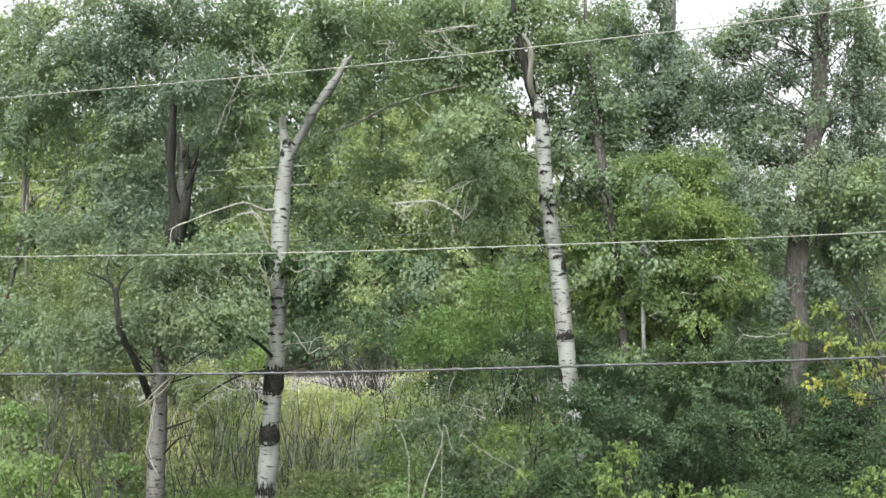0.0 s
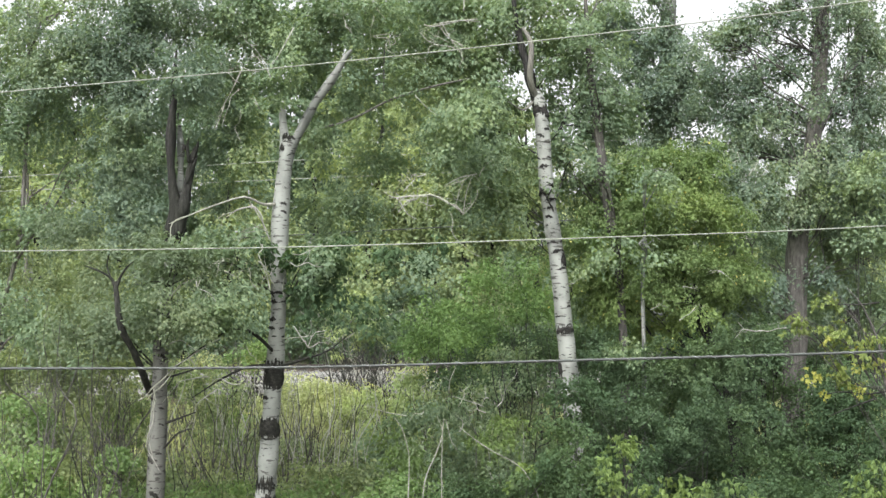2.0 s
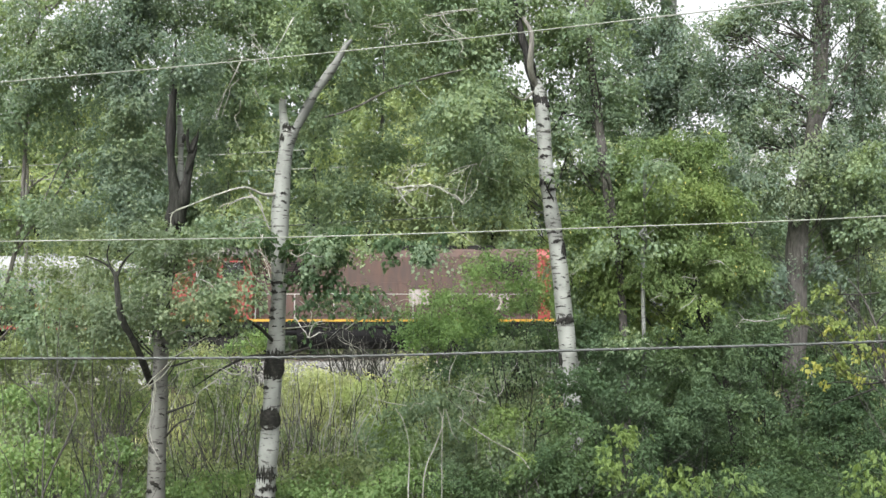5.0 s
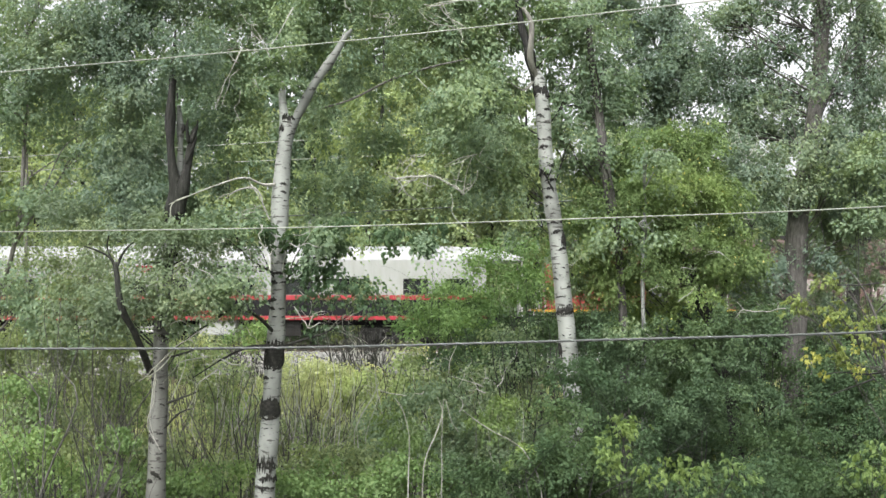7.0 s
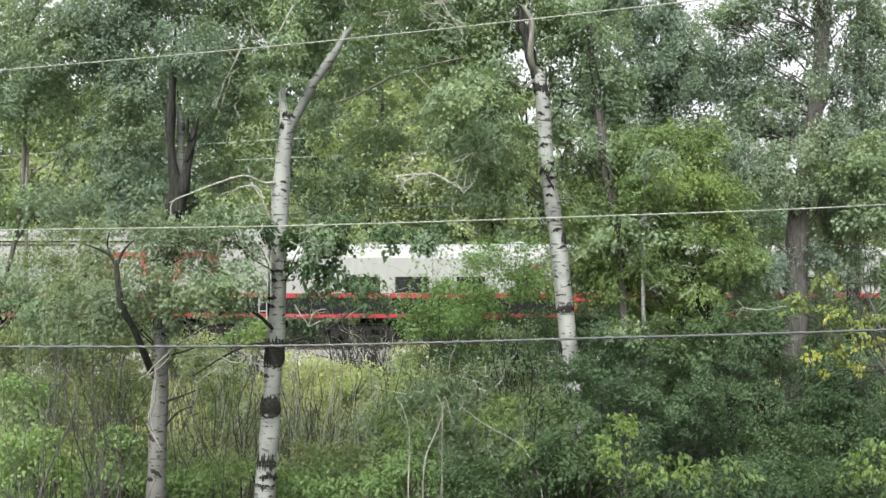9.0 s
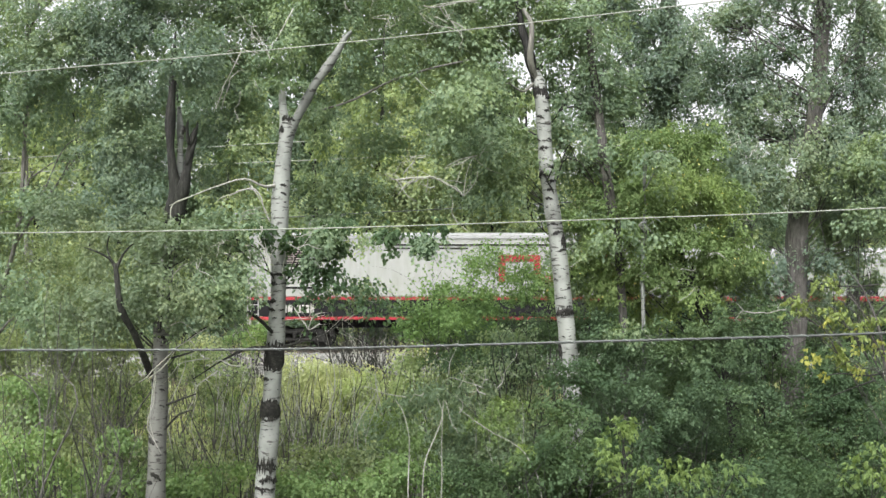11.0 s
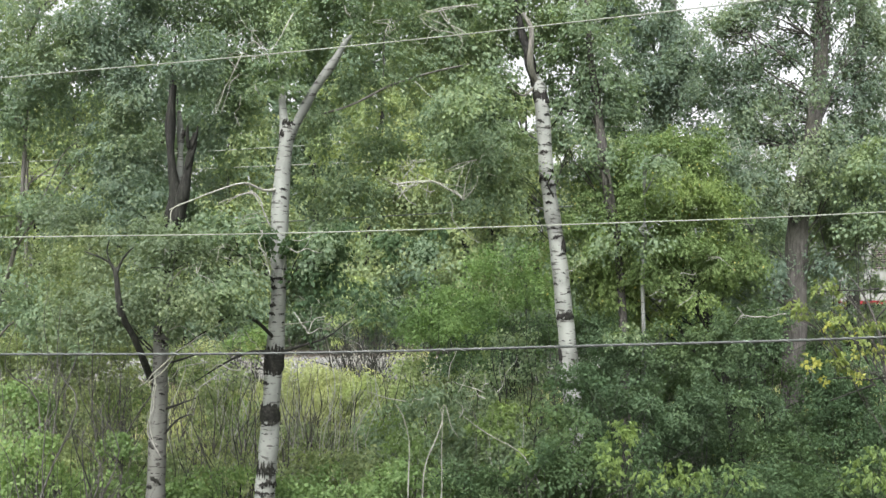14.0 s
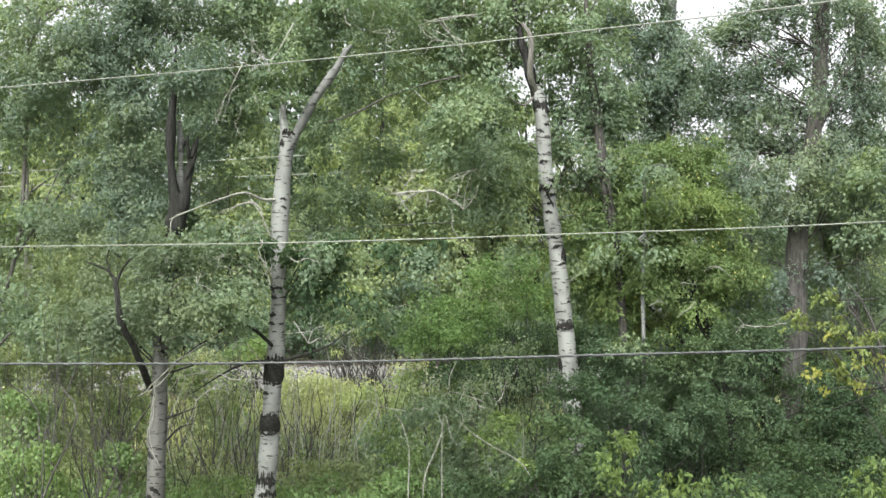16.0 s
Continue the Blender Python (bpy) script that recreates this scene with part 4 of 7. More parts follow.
def birch_extra(top):
    tube("broken_limb", [(-2.64, 18.0, 8.14), (-2.54, 18.0, 8.43), (-2.37, 18.0, 8.78), (-2.18, 18.0, 9.13), (-1.97, 18.0, 9.44), (-1.8, 18.0, 9.69), (-1.66, 18.0, 9.94), (-1.55, 18.0, 10.07)], [0.081, 0.09, 0.076, 0.066, 0.062, 0.057, 0.052, 0.028], BIRCH_GREY, top, "grey snapped limb", 12, 0.22)
    tube("broken_limb", [(-2.63, 18.02, 8.31), (-2.69, 18.0, 8.7), (-2.71, 17.95, 8.96), (-2.68, 17.9, 9.18)], [0.114, 0.095, 0.066, 0.033], BIRCH, top, "short broken stub", 12, 0.3)
    rng = np.random.default_rng(4)
    zs = [(rng.uniform(2.2, 8.36), min(0.12, 0.03 + rng.exponential(0.03)), rng.uniform(20, 160)) for _ in range(46)]
    for lo, hi, n in ((4.15, 4.5, 6), (3.2, 3.6, 4), (5.3, 6.2, 18), (2.3, 2.75, 12), (8.2, 8.55, 5), (7.3, 7.5, 3)):
        zs += [(rng.uniform(lo, hi), rng.uniform(0.05, 0.16), rng.uniform(25, 155)) for _ in range(n)]
    for lo, hi, a0, a1, g in ((8.32, 8.45, 5, 80, 0.4), (4.35, 4.82, -20, 200, 0.2), (3.51, 3.84, -20, 190, 0.25), (2.67, 2.87, 15, 165, 0.9), (2.52, 2.61, 60, 190, 0.9), (2.39, 2.48, -10, 110, 0.9), (8.49, 8.59, 0, 120, 0.6)):
        sleeve(top, BIRCH_LINE, BIRCH_R, lo, hi, int(lo * 100), a0, a1, g)
    scars(top, BIRCH_LINE, BIRCH_R, zs, 5)
    dead = [
        ([(-2.81, 17.9, 7.42), (-2.99, 17.7, 7.4), (-3.24, 17.4, 7.48), (-3.63, 17.2, 7.34), (-3.97, 17.1, 7.19), (-4.35, 17.0, 7.01)], [0.04, 0.03, 0.024, 0.02, 0.016, 0.008]),
        ([(-4.01, 17.1, 7.17), (-4.3, 17.0, 7.02), (-4.32, 17.0, 6.71)], [0.016, 0.014, 0.006]),
        ([(-3.14, 17.5, 7.38), (-3.02, 17.5, 7.19), (-2.86, 17.6, 6.89)], [0.02, 0.018, 0.012]),
        ([(-3.12, 17.5, 7.36), (-3.39, 17.4, 7.24), (-3.56, 17.3, 7.1)], [0.014, 0.01, 0.006]),
        ([(-2.63, 17.9, 6.63), (-2.36, 17.6, 6.55), (-2.07, 17.5, 6.67), (-1.87, 17.4, 6.74)], [0.016, 0.012, 0.01, 0.005]),
        ([(-3.17, 17.5, 6.19), (-3.16, 17.5, 6.37), (-3.43, 17.4, 6.46), (-3.66, 17.4, 6.51)], [0.008, 0.012, 0.01, 0.006]),
        ([(-4.33, 17.0, 5.95), (-4.17, 17.0, 6.1), (-3.86, 17.1, 6.14), (-3.77, 17.1, 6.04)], [0.01, 0.013, 0.01, 0.005]),
        ([(-2.58, 17.9, 6.49), (-2.66, 17.8, 6.01), (-2.58, 17.8, 5.78)], [0.012, 0.012, 0.008]),
        ([(-2.54, 18.0, 10.45), (-2.89, 17.8, 9.77), (-3.16, 17.7, 10.03)], [0.02, 0.014, 0.006]),
        ([(-3.36, 17.8, 9.72), (-3.55, 17.6, 9.19), (-3.72, 17.5, 8.84)], [0.02, 0.016, 0.006]),
        ([(-2.39, 17.9, 5.64), (-2.16, 17.6, 5.45), (-2.21, 17.6, 5.22), (-2.39, 17.6, 5.41)], [0.014, 0.012, 0.008, 0.004]),
        ([(-2.67, 17.9, 5.17), (-2.19, 17.5, 5.22), (-1.9, 17.3, 5.27)], [0.02, 0.012, 0.006]),
    ]
    for pts, rad in dead:
        tube("dead_branch", pts, [r * 0.58 for r in rad], TWIG_PALE, top, "bare pale dead branch", 6, 0.3, 4)
    # Same birch's leaves as shaded silhouettes: the shade is in the leaf colour
    leaf_cloud("hanging_spray", [(-2.08, 17.6, 6.56, 0.41, 0.5, 0.3, 2.0), (-1.77, 17.5, 6.01, 0.31, 0.5, 0.13, 1.2), (-1.65, 17.6, 6.73, 0.33, 0.5, 0.12, 1.6), (-2.1, 17.5, 5.99, 0.33, 0.5, 0.18, 1.6), (-1.55, 17.5, 5.82, 0.24, 0.5, 0.08, 1.0), (-1.45, 17.4, 5.73, 0.78, 0.5, 0.06, 1.8), (-2.03, 17.4, 5.75, 0.38, 0.5, 0.08, 0.9), (-0.71, 17.0, 6.56, 0.23, 0.5, 0.2, 1.9), (-0.29, 17.0, 6.47, 0.23, 0.5, 0.23, 1.9), (-0.75, 17.0, 6.3, 0.13, 0.5, 0.09, 1.2), (-0.08, 17.0, 6.69, 0.2, 0.5, 0.13, 1.3), (-3.05, 17.3, 6.68, 0.24, 0.5, 0.27, 1.2)], 0.085, LEAF_PAINTED_SHADE, top, 19, 0.8, "hanging leaf spray with its shade painted dark")
    for pts, rad in [
        ([(-2.68, 16.6, 6.72), (-2.79, 16.6, 6.97), (-2.91, 16.6, 7.22), (-3.04, 16.6, 7.23), (-3.28, 16.6, 7.15), (-3.51, 16.6, 7.04)], [0.014, 0.019, 0.021, 0.016, 0.013, 0.009]),
        ([(-2.91, 16.6, 6.86), (-3.1, 16.6, 6.81), (-3.19, 16.6, 6.64)], [0.011, 0.01, 0.008]),
        ([(-3.15, 16.6, 6.83), (-3.01, 16.6, 6.9), (-2.82, 16.6, 6.97)], [0.01, 0.009, 0.008]),
        ([(-3.72, 16.6, 6.09), (-3.84, 16.6, 6.11), (-3.99, 16.6, 6.06), (-4.14, 16.6, 5.93), (-4.23, 16.6, 5.74), (-4.19, 16.6, 5.64)], [0.009, 0.014, 0.016, 0.016, 0.014, 0.009]),
        ([(-3.01, 16.6, 6.28), (-2.98, 16.6, 6.11), (-2.85, 16.6, 5.93)], [0.012, 0.011, 0.008]),
        ([(-2.38, 16.6, 6.37), (-2.26, 16.6, 6.31), (-2.09, 16.6, 6.37), (-1.87, 16.6, 6.31)], [0.014, 0.014, 0.012, 0.009]),
        ([(-2.3, 16.6, 5.39), (-2.17, 16.6, 5.19), (-2.08, 16.6, 5.06), (-1.9, 16.6, 5.15)], [0.016, 0.017, 0.016, 0.009]),
        ([(-2.08, 16.6, 5.05), (-1.99, 16.6, 5.27), (-1.82, 16.6, 5.32)], [0.013, 0.01, 0.008]),
        ([(-3.45, 16.6, 8.49), (-3.34, 16.6, 8.84), (-3.19, 16.6, 9.09)], [0.009, 0.012, 0.009]),
        ([(-3.39, 16.6, 8.93), (-3.49, 16.6, 8.62), (-3.56, 16.6, 8.44)], [0.01, 0.01, 0.008]),
        ([(-3.0, 16.6, 9.69), (-2.82, 16.6, 9.49), (-2.7, 16.6, 9.27)], [0.013, 0.014, 0.009]),
        ([(-3.16, 16.6, 8.76), (-3.25, 16.6, 8.49), (-3.16, 16.6, 8.27)], [0.009, 0.01, 0.008]),
    ]:
        dead_branch(top, pts, rad)
    dead_spray(top, (-3.7, 17.2, 8.79), (-2.8, 17.2, 9.95), 17.2, 7, 75)
    dead_spray(top, (-4.15, 16.3, 5.88), (-2.61, 16.3, 6.66), 16.4, 9, 76)
    dead_spray(top, (-4.25, 16.8, 4.23), (-2.86, 16.8, 5.28), 17, 8, 77)
    dark = [
        ([(-2.83, 17.9, 4.97), (-3.04, 17.6, 5.22), (-3.26, 17.3, 5.35), (-3.46, 17.1, 5.3)], [0.05, 0.04, 0.03, 0.022]),
        ([(-3.46, 17.1, 5.3), (-3.73, 17.0, 5.1), (-4.17, 16.8, 4.75), (-4.59, 16.6, 4.33)], [0.022, 0.024, 0.02, 0.01]),
        ([(-2.77, 17.9, 4.72), (-3.17, 17.6, 4.72), (-3.54, 17.4, 4.55), (-3.99, 17.2, 4.25)], [0.05, 0.035, 0.024, 0.01]),
        ([(-2.71, 17.9, 4.71), (-2.26, 17.7, 4.85), (-1.87, 17.5, 4.98), (-1.5, 17.4, 5.27)], [0.045, 0.03, 0.02, 0.01]),
    ]
    for pts, rad in dark:
        tube("side_branch", pts, [r * 0.7 for r in rad], BARK_DARK, top, "dark crooked side branch", 7, 0.1, 5)


A_LOBES = [(-3.35, 18.8, 11.11, 0.594, 0.4, 0.336, 1.2), (-1.87, 19, 11.17, 0.6, 0.4, 0.34, 1.2), (-0.98, 19.5, 11.11, 0.513, 0.4, 0.349, 1.2), (-2.63, 19.5, 9.85, 0.411, 0.4, 0.308, 1.0), (-3.46, 19.5, 9.74, 0.411, 0.4, 0.349, 1.1), (-2.33, 19.5, 10.48, 0.411, 0.4, 0.308, 1.0), (-3.38, 19.0, 10.35, 0.46, 0.4, 0.3, 1.2), (-1.74, 20, 9.74, 0.421, 0.4, 0.274, 1.0), (-1.96, 20, 10.28, 0.379, 0.4, 0.253, 1.0), (-3.36, 18.8, 10.87, 1.39, 0.71, 0.79, 1.0), (-1.89, 19.2, 10.94, 1.31, 0.68, 0.76, 0.9), (-3.91, 18.6, 9.81, 0.88, 0.7, 0.78, 1.0), (-1.4, 19.6, 10.04, 1.03, 0.56, 0.62, 0.8), (-2.25, 19.8, 9.18, 0.63, 0.5, 0.52, 0.9), (-3.64, 18.8, 8.74, 0.49, 0.5, 0.59, 0.8),
           (-1.89, 20.0, 7.66, 0.84, 0.52, 0.58, 1.2), (-2.03, 19.8, 6.91, 0.68, 0.5, 0.4, 1.0), (-3.62, 17.2, 6.63, 0.65, 0.5, 0.41, 1.3), (-3.57, 17.0, 5.9, 0.67, 0.5, 0.43, 1.1), (-1.89, 17.6, 6.43, 0.41, 0.5, 0.3, 1.3), (-3.54, 18.6, 7.91, 0.44, 0.5, 0.39, 0.8), (-1.64, 19.0, 5.73, 0.62, 0.5, 0.15, 1.5), (-3.87, 16.8, 5.63, 0.53, 0.5, 0.34, 1.3),
           (-1.24, 19.0, 6.63, 0.36, 0.5, 0.18, 0.8), (-0.35, 17.0, 6.48, 0.45, 0.5, 0.3, 0.4), (-3.46, 17.3, 6.46, 0.33, 0.5, 0.32, 0.9), (-2.67, 17.6, 9.77, 0.37, 0.5, 0.28, 0.9), (-2.67, 17.5, 9.13, 0.26, 0.5, 0.22, 1.0)]
tree("birch_tree", "white-barked birch with black scars and a snapped grey fork", BIRCH_LINE, BIRCH_R, BIRCH, A_LOBES, 0.068, LEAF_ASPEN, 11, "white bark with black scars",
     limb_bark=BARK_DARK, limb_r=0.018, extra=birch_extra, share=0.6, longest=1.5, sides=18)

# birch leaning over the bushes
B_LINE = [(2.55, 20.0, 1.52), (2.47, 20.0, 2.65), (2.36, 20.0, 4.2), (2.27, 20.0, 5.24), (2.12, 20.0, 6.6), (1.95, 20.0, 7.88), (1.87, 20.0, 9.05), (1.8, 20.0, 9.6), (1.76, 20.0, 9.82)]
B_R = [0.19, 0.18, 0.17, 0.16, 0.15, 0.14, 0.13, 0.115, 0.05]


def birch_b_extra(top):
    tube("snapped_top", [(1.91, 20.0, 9.26), (1.82, 20.0, 9.48), (1.7, 20.0, 9.83), (1.62, 20.0, 10.19), (1.51, 20.0, 10.52), (1.41, 20.0, 11.04), (1.32, 20.0, 11.68)], [0.105, 0.116, 0.095, 0.095, 0.084, 0.053, 0.032], BARK_CHAR, top, "dark rotten upper stem", 12, 0.3)
    rng = np.random.default_rng(8)
    zs = [(rng.uniform(2.55, 9.59), min(0.12, 0.03 + rng.exponential(0.03)), rng.uniform(20, 160)) for _ in range(60)]
    for lo, hi, n in ((6.5, 7.05, 6), (5.19, 5.5, 5), (7.3, 7.9, 7), (8.3, 9.2, 8), (9.32, 9.54, 5)):
        zs += [(rng.uniform(lo, hi), rng.uniform(0.05, 0.17), rng.uniform(25, 155)) for _ in range(n)]
    for lo, hi, a0, a1, g in ((9.29, 9.53, -20, 200, 0.4), (5.27, 5.41, 20, 170, 0.6), (3.93, 4.05, -20, 200, 0.8), (4.49, 4.79, -20, 50, 0.5), (6.45, 6.71, 120, 195, 0.6), (7.84, 7.97, 0, 100, 0.6)):
        sleeve(top, B_LINE, B_R, lo, hi, int(lo * 100), a0, a1, g)
    scars(top, B_LINE, B_R, zs, 6)
    for pts, rad in [
        ([(1.77, 20.0, 9.64), (1.63, 19.8, 9.98), (1.65, 19.8, 10.62), (1.5, 19.9, 10.97)], [0.07, 0.06, 0.05, 0.03]),
        ([(1.71, 20.0, 9.59), (1.48, 19.7, 9.37), (1.2, 19.5, 9.49)], [0.03, 0.02, 0.01]),
        ([(-2.54, 19.6, 8.93), (-1.69, 19.4, 9.13), (-0.98, 19.5, 9.51), (-0.25, 19.6, 9.77), (0.49, 19.8, 9.98)], [0.012, 0.02, 0.022, 0.02, 0.014]),
    ]:
        tube("side_branch", pts, rad, BARK_GREY, top, "", 8, 0.1, 5)
    for pts, rad in [
        ([(-0.95, 19.0, 7.64), (-0.49, 19.0, 7.69), (-0.09, 19.0, 7.66), (0.34, 19.0, 7.4)], [0.012, 0.022, 0.026, 0.02]),
        ([(0.36, 19.0, 7.37), (0.42, 19.0, 7.76), (0.54, 19.0, 8.08)], [0.02, 0.012, 0.008]),
        ([(0.01, 19.0, 7.86), (0.31, 19.0, 8.01), (0.61, 19.0, 8.08)], [0.006, 0.016, 0.02]),
        ([(-0.49, 19.0, 7.68), (-0.69, 19.0, 7.5), (-0.84, 19.0, 7.54)], [0.014, 0.01, 0.005]),
        ([(-0.27, 19.0, 7.64), (-0.29, 19.0, 7.4)], [0.014, 0.006]),
        ([(0.54, 19.0, 8.06), (0.76, 19.0, 7.86), (1.07, 19.0, 7.74)], [0.01, 0.008, 0.004]),
        ([(-0.45, 19.0, 10.67), (-0.04, 19.0, 10.81), (0.62, 19.0, 10.88)], [0.01, 0.02, 0.022]),
        ([(-0.02, 19.0, 10.81), (0.16, 19.0, 10.47), (0.35, 19.0, 10.26)], [0.018, 0.014, 0.008]),
        ([(-0.4, 19.0, 10.67), (-0.19, 19.0, 10.5), (0.01, 19.0, 10.36)], [0.008, 0.014, 0.006]),
        ([(-1.31, 19.0, 11.24), (-1.16, 19.0, 11.03), (-1.04, 19.0, 10.88)], [0.016, 0.014, 0.006]),
        ([(-1.26, 19.0, 10.57), (-0.96, 19.0, 10.6), (-1.03, 19.0, 10.36), (-0.85, 19.0, 10.23)], [0.012, 0.014, 0.012, 0.005]),
        ([(-1.82, 19.0, 11.14), (-1.77, 19.0, 10.83), (-1.67, 19.0, 10.66)], [0.014, 0.012, 0.006]),
        ([(-0.5, 19.0, 9.49), (-0.24, 19.0, 9.23), (0.06, 19.0, 9.03)], [0.014, 0.012, 0.005]),
    ]:
        tube("dead_branch", pts, [r * 0.58 for r in rad], TWIG_PALE, top, "bare pale dead branch", 6, 0.3, 4)
    for pts, rad in [
        ([(-0.99, 18.0, 7.63), (-0.75, 18.0, 7.53), (-0.42, 18.0, 7.56), (-0.23, 18.0, 7.59), (0.01, 18.0, 7.49), (0.21, 18.0, 7.41), (0.34, 18.0, 7.25)], [0.009, 0.019, 0.025, 0.027, 0.027, 0.023, 0.013]),
        ([(-0.78, 18.0, 7.53), (-0.66, 18.0, 7.35), (-0.44, 18.0, 7.17)], [0.015, 0.011, 0.009]),
        ([(-0.26, 18.0, 7.58), (-0.29, 18.0, 7.32)], [0.013, 0.009]),
        ([(-0.4, 18.0, 7.55), (-0.61, 18.0, 7.47), (-0.76, 18.0, 7.28)], [0.015, 0.013, 0.009]),
        ([(0.21, 18.0, 7.42), (0.28, 18.0, 7.67), (0.35, 18.0, 7.84)], [0.014, 0.011, 0.009]),
        ([(0.02, 18.0, 7.72), (0.25, 18.0, 7.8), (0.46, 18.0, 7.91)], [0.009, 0.019, 0.015]),
        ([(0.34, 18.0, 7.26), (0.49, 18.0, 7.42), (0.58, 18.0, 7.67)], [0.012, 0.01, 0.009]),
        ([(0.13, 18.0, 7.28), (0.15, 18.0, 6.97), (0.34, 18.0, 6.73), (0.63, 18.0, 6.54)], [0.011, 0.011, 0.009, 0.009]),
        ([(-0.33, 18.0, 10.5), (-0.09, 18.0, 10.48), (0.15, 18.0, 10.53), (0.63, 18.0, 10.55)], [0.019, 0.019, 0.019, 0.014]),
        ([(-0.06, 18.0, 10.48), (0.11, 18.0, 10.27), (0.3, 18.0, 10.0)], [0.019, 0.017, 0.009]),
        ([(-0.4, 18.0, 10.38), (-0.27, 18.0, 10.23), (-0.06, 18.0, 10.11)], [0.013, 0.013, 0.009]),
        ([(-1.19, 18.0, 10.29), (-0.95, 18.0, 10.27), (-0.9, 18.0, 10.09)], [0.014, 0.014, 0.009]),
        ([(-1.67, 18.0, 10.58), (-1.65, 18.0, 10.46), (-1.55, 18.0, 10.35)], [0.014, 0.012, 0.009]),
    ]:
        dead_branch(top, pts, rad)
    dead_spray(top, (-0.94, 19.0, 7.25), (0.66, 19.0, 8.06), 19, 12, 71)
    dead_spray(top, (-1.66, 19.0, 10.1), (0.57, 19.0, 11.14), 19, 9, 72)
    dead_spray(top, (-2.23, 19.0, 5.05), (-1.24, 19.0, 5.65), 18.5, 6, 73)
    dead_spray(top, (-0.88, 18.0, 3.4), (1.09, 18.0, 4.42), 18, 10, 74)


B_LOBES = [(1.06, 20.6, 11.76, 0.477, 0.4, 0.325, 1.1), (2.29, 20.8, 11.82, 0.482, 0.4, 0.372, 1.1), (-0.04, 20.4, 11.7, 0.537, 0.4, 0.322, 1.1), (1.61, 20.7, 9.89, 0.479, 0.4, 0.654, 0.5), (1.33, 20.7, 10.78, 0.436, 0.4, 0.327, 0.8), (2.23, 20.9, 10.16, 0.33, 0.4, 0.44, 0.8), (1.07, 21, 10.52, 0.442, 0.4, 0.287, 1.0), (2.3, 21, 10.75, 0.442, 0.4, 0.332, 1.0), (0.96, 21, 9.28, 0.442, 0.4, 0.332, 1.0), (0.85, 21, 8.5, 0.486, 0.4, 0.265, 1.0), (1.61, 21.5, 8.74, 0.272, 0.4, 0.226, 0.9), (0.18, 20.5, 11.36, 1.29, 0.78, 0.86, 1.5), (1.63, 20.8, 11.56, 1.2, 0.69, 0.77, 1.5), (2.48, 20.5, 10.8, 0.92, 0.83, 0.97, 1.5), (0.45, 20.5, 10.47, 0.85, 0.68, 0.7, 1.3), (-0.26, 20.3, 10.2, 0.85, 0.58, 0.64, 1.3), (0.75, 20.6, 9.14, 0.7, 0.68, 0.76, 1.5), (2.6, 20.8, 9.4, 0.5, 0.5, 0.62, 0.9), (-0.94, 21.0, 8.89, 0.99, 0.6, 0.66, 0.9),
           (1.06, 20.8, 8.08, 0.77, 0.54, 0.6, 1.4), (2.5, 20.8, 8.35, 0.4, 0.5, 0.4, 0.9), (0.38, 20.0, 8.73, 0.63, 0.5, 0.42, 1.0), (2.44, 20.5, 6.09, 0.43, 0.5, 0.54, 0.6), (1.2, 20.3, 11.0, 0.46, 0.5, 0.4, 0.8), (1.9, 19.5, 8.0, 0.22, 0.3, 0.12, 0.6), (0.53, 18.4, 9.05, 0.73, 0.57, 0.63, 1.2), (0.99, 19.4, 8.43, 0.51, 0.5, 0.51, 1.0), (0.71, 20.4, 7.65, 0.86, 0.5, 0.39, 1.1)]
tree("birch_tree", "slender white birch leaning, with black scars", B_LINE, B_R, BIRCH, B_LOBES, 0.075, LEAF_ASPEN, 23, "white bark with black scars",
     limb_bark=BARK_DARK, limb_r=0.02, extra=birch_b_extra, share=0.6, longest=1.9, sides=18)

# brown tree with a burnt split top
C_LINE = [(-4.51, 17.0, 2.12), (-4.49, 17.0, 2.99), (-4.47, 17.0, 3.86), (-4.45, 17.0, 4.92), (-4.45, 17.2, 5.82), (-4.41, 17.4, 6.46)]
C_R = [0.146, 0.138, 0.131, 0.12, 0.112, 0.107]


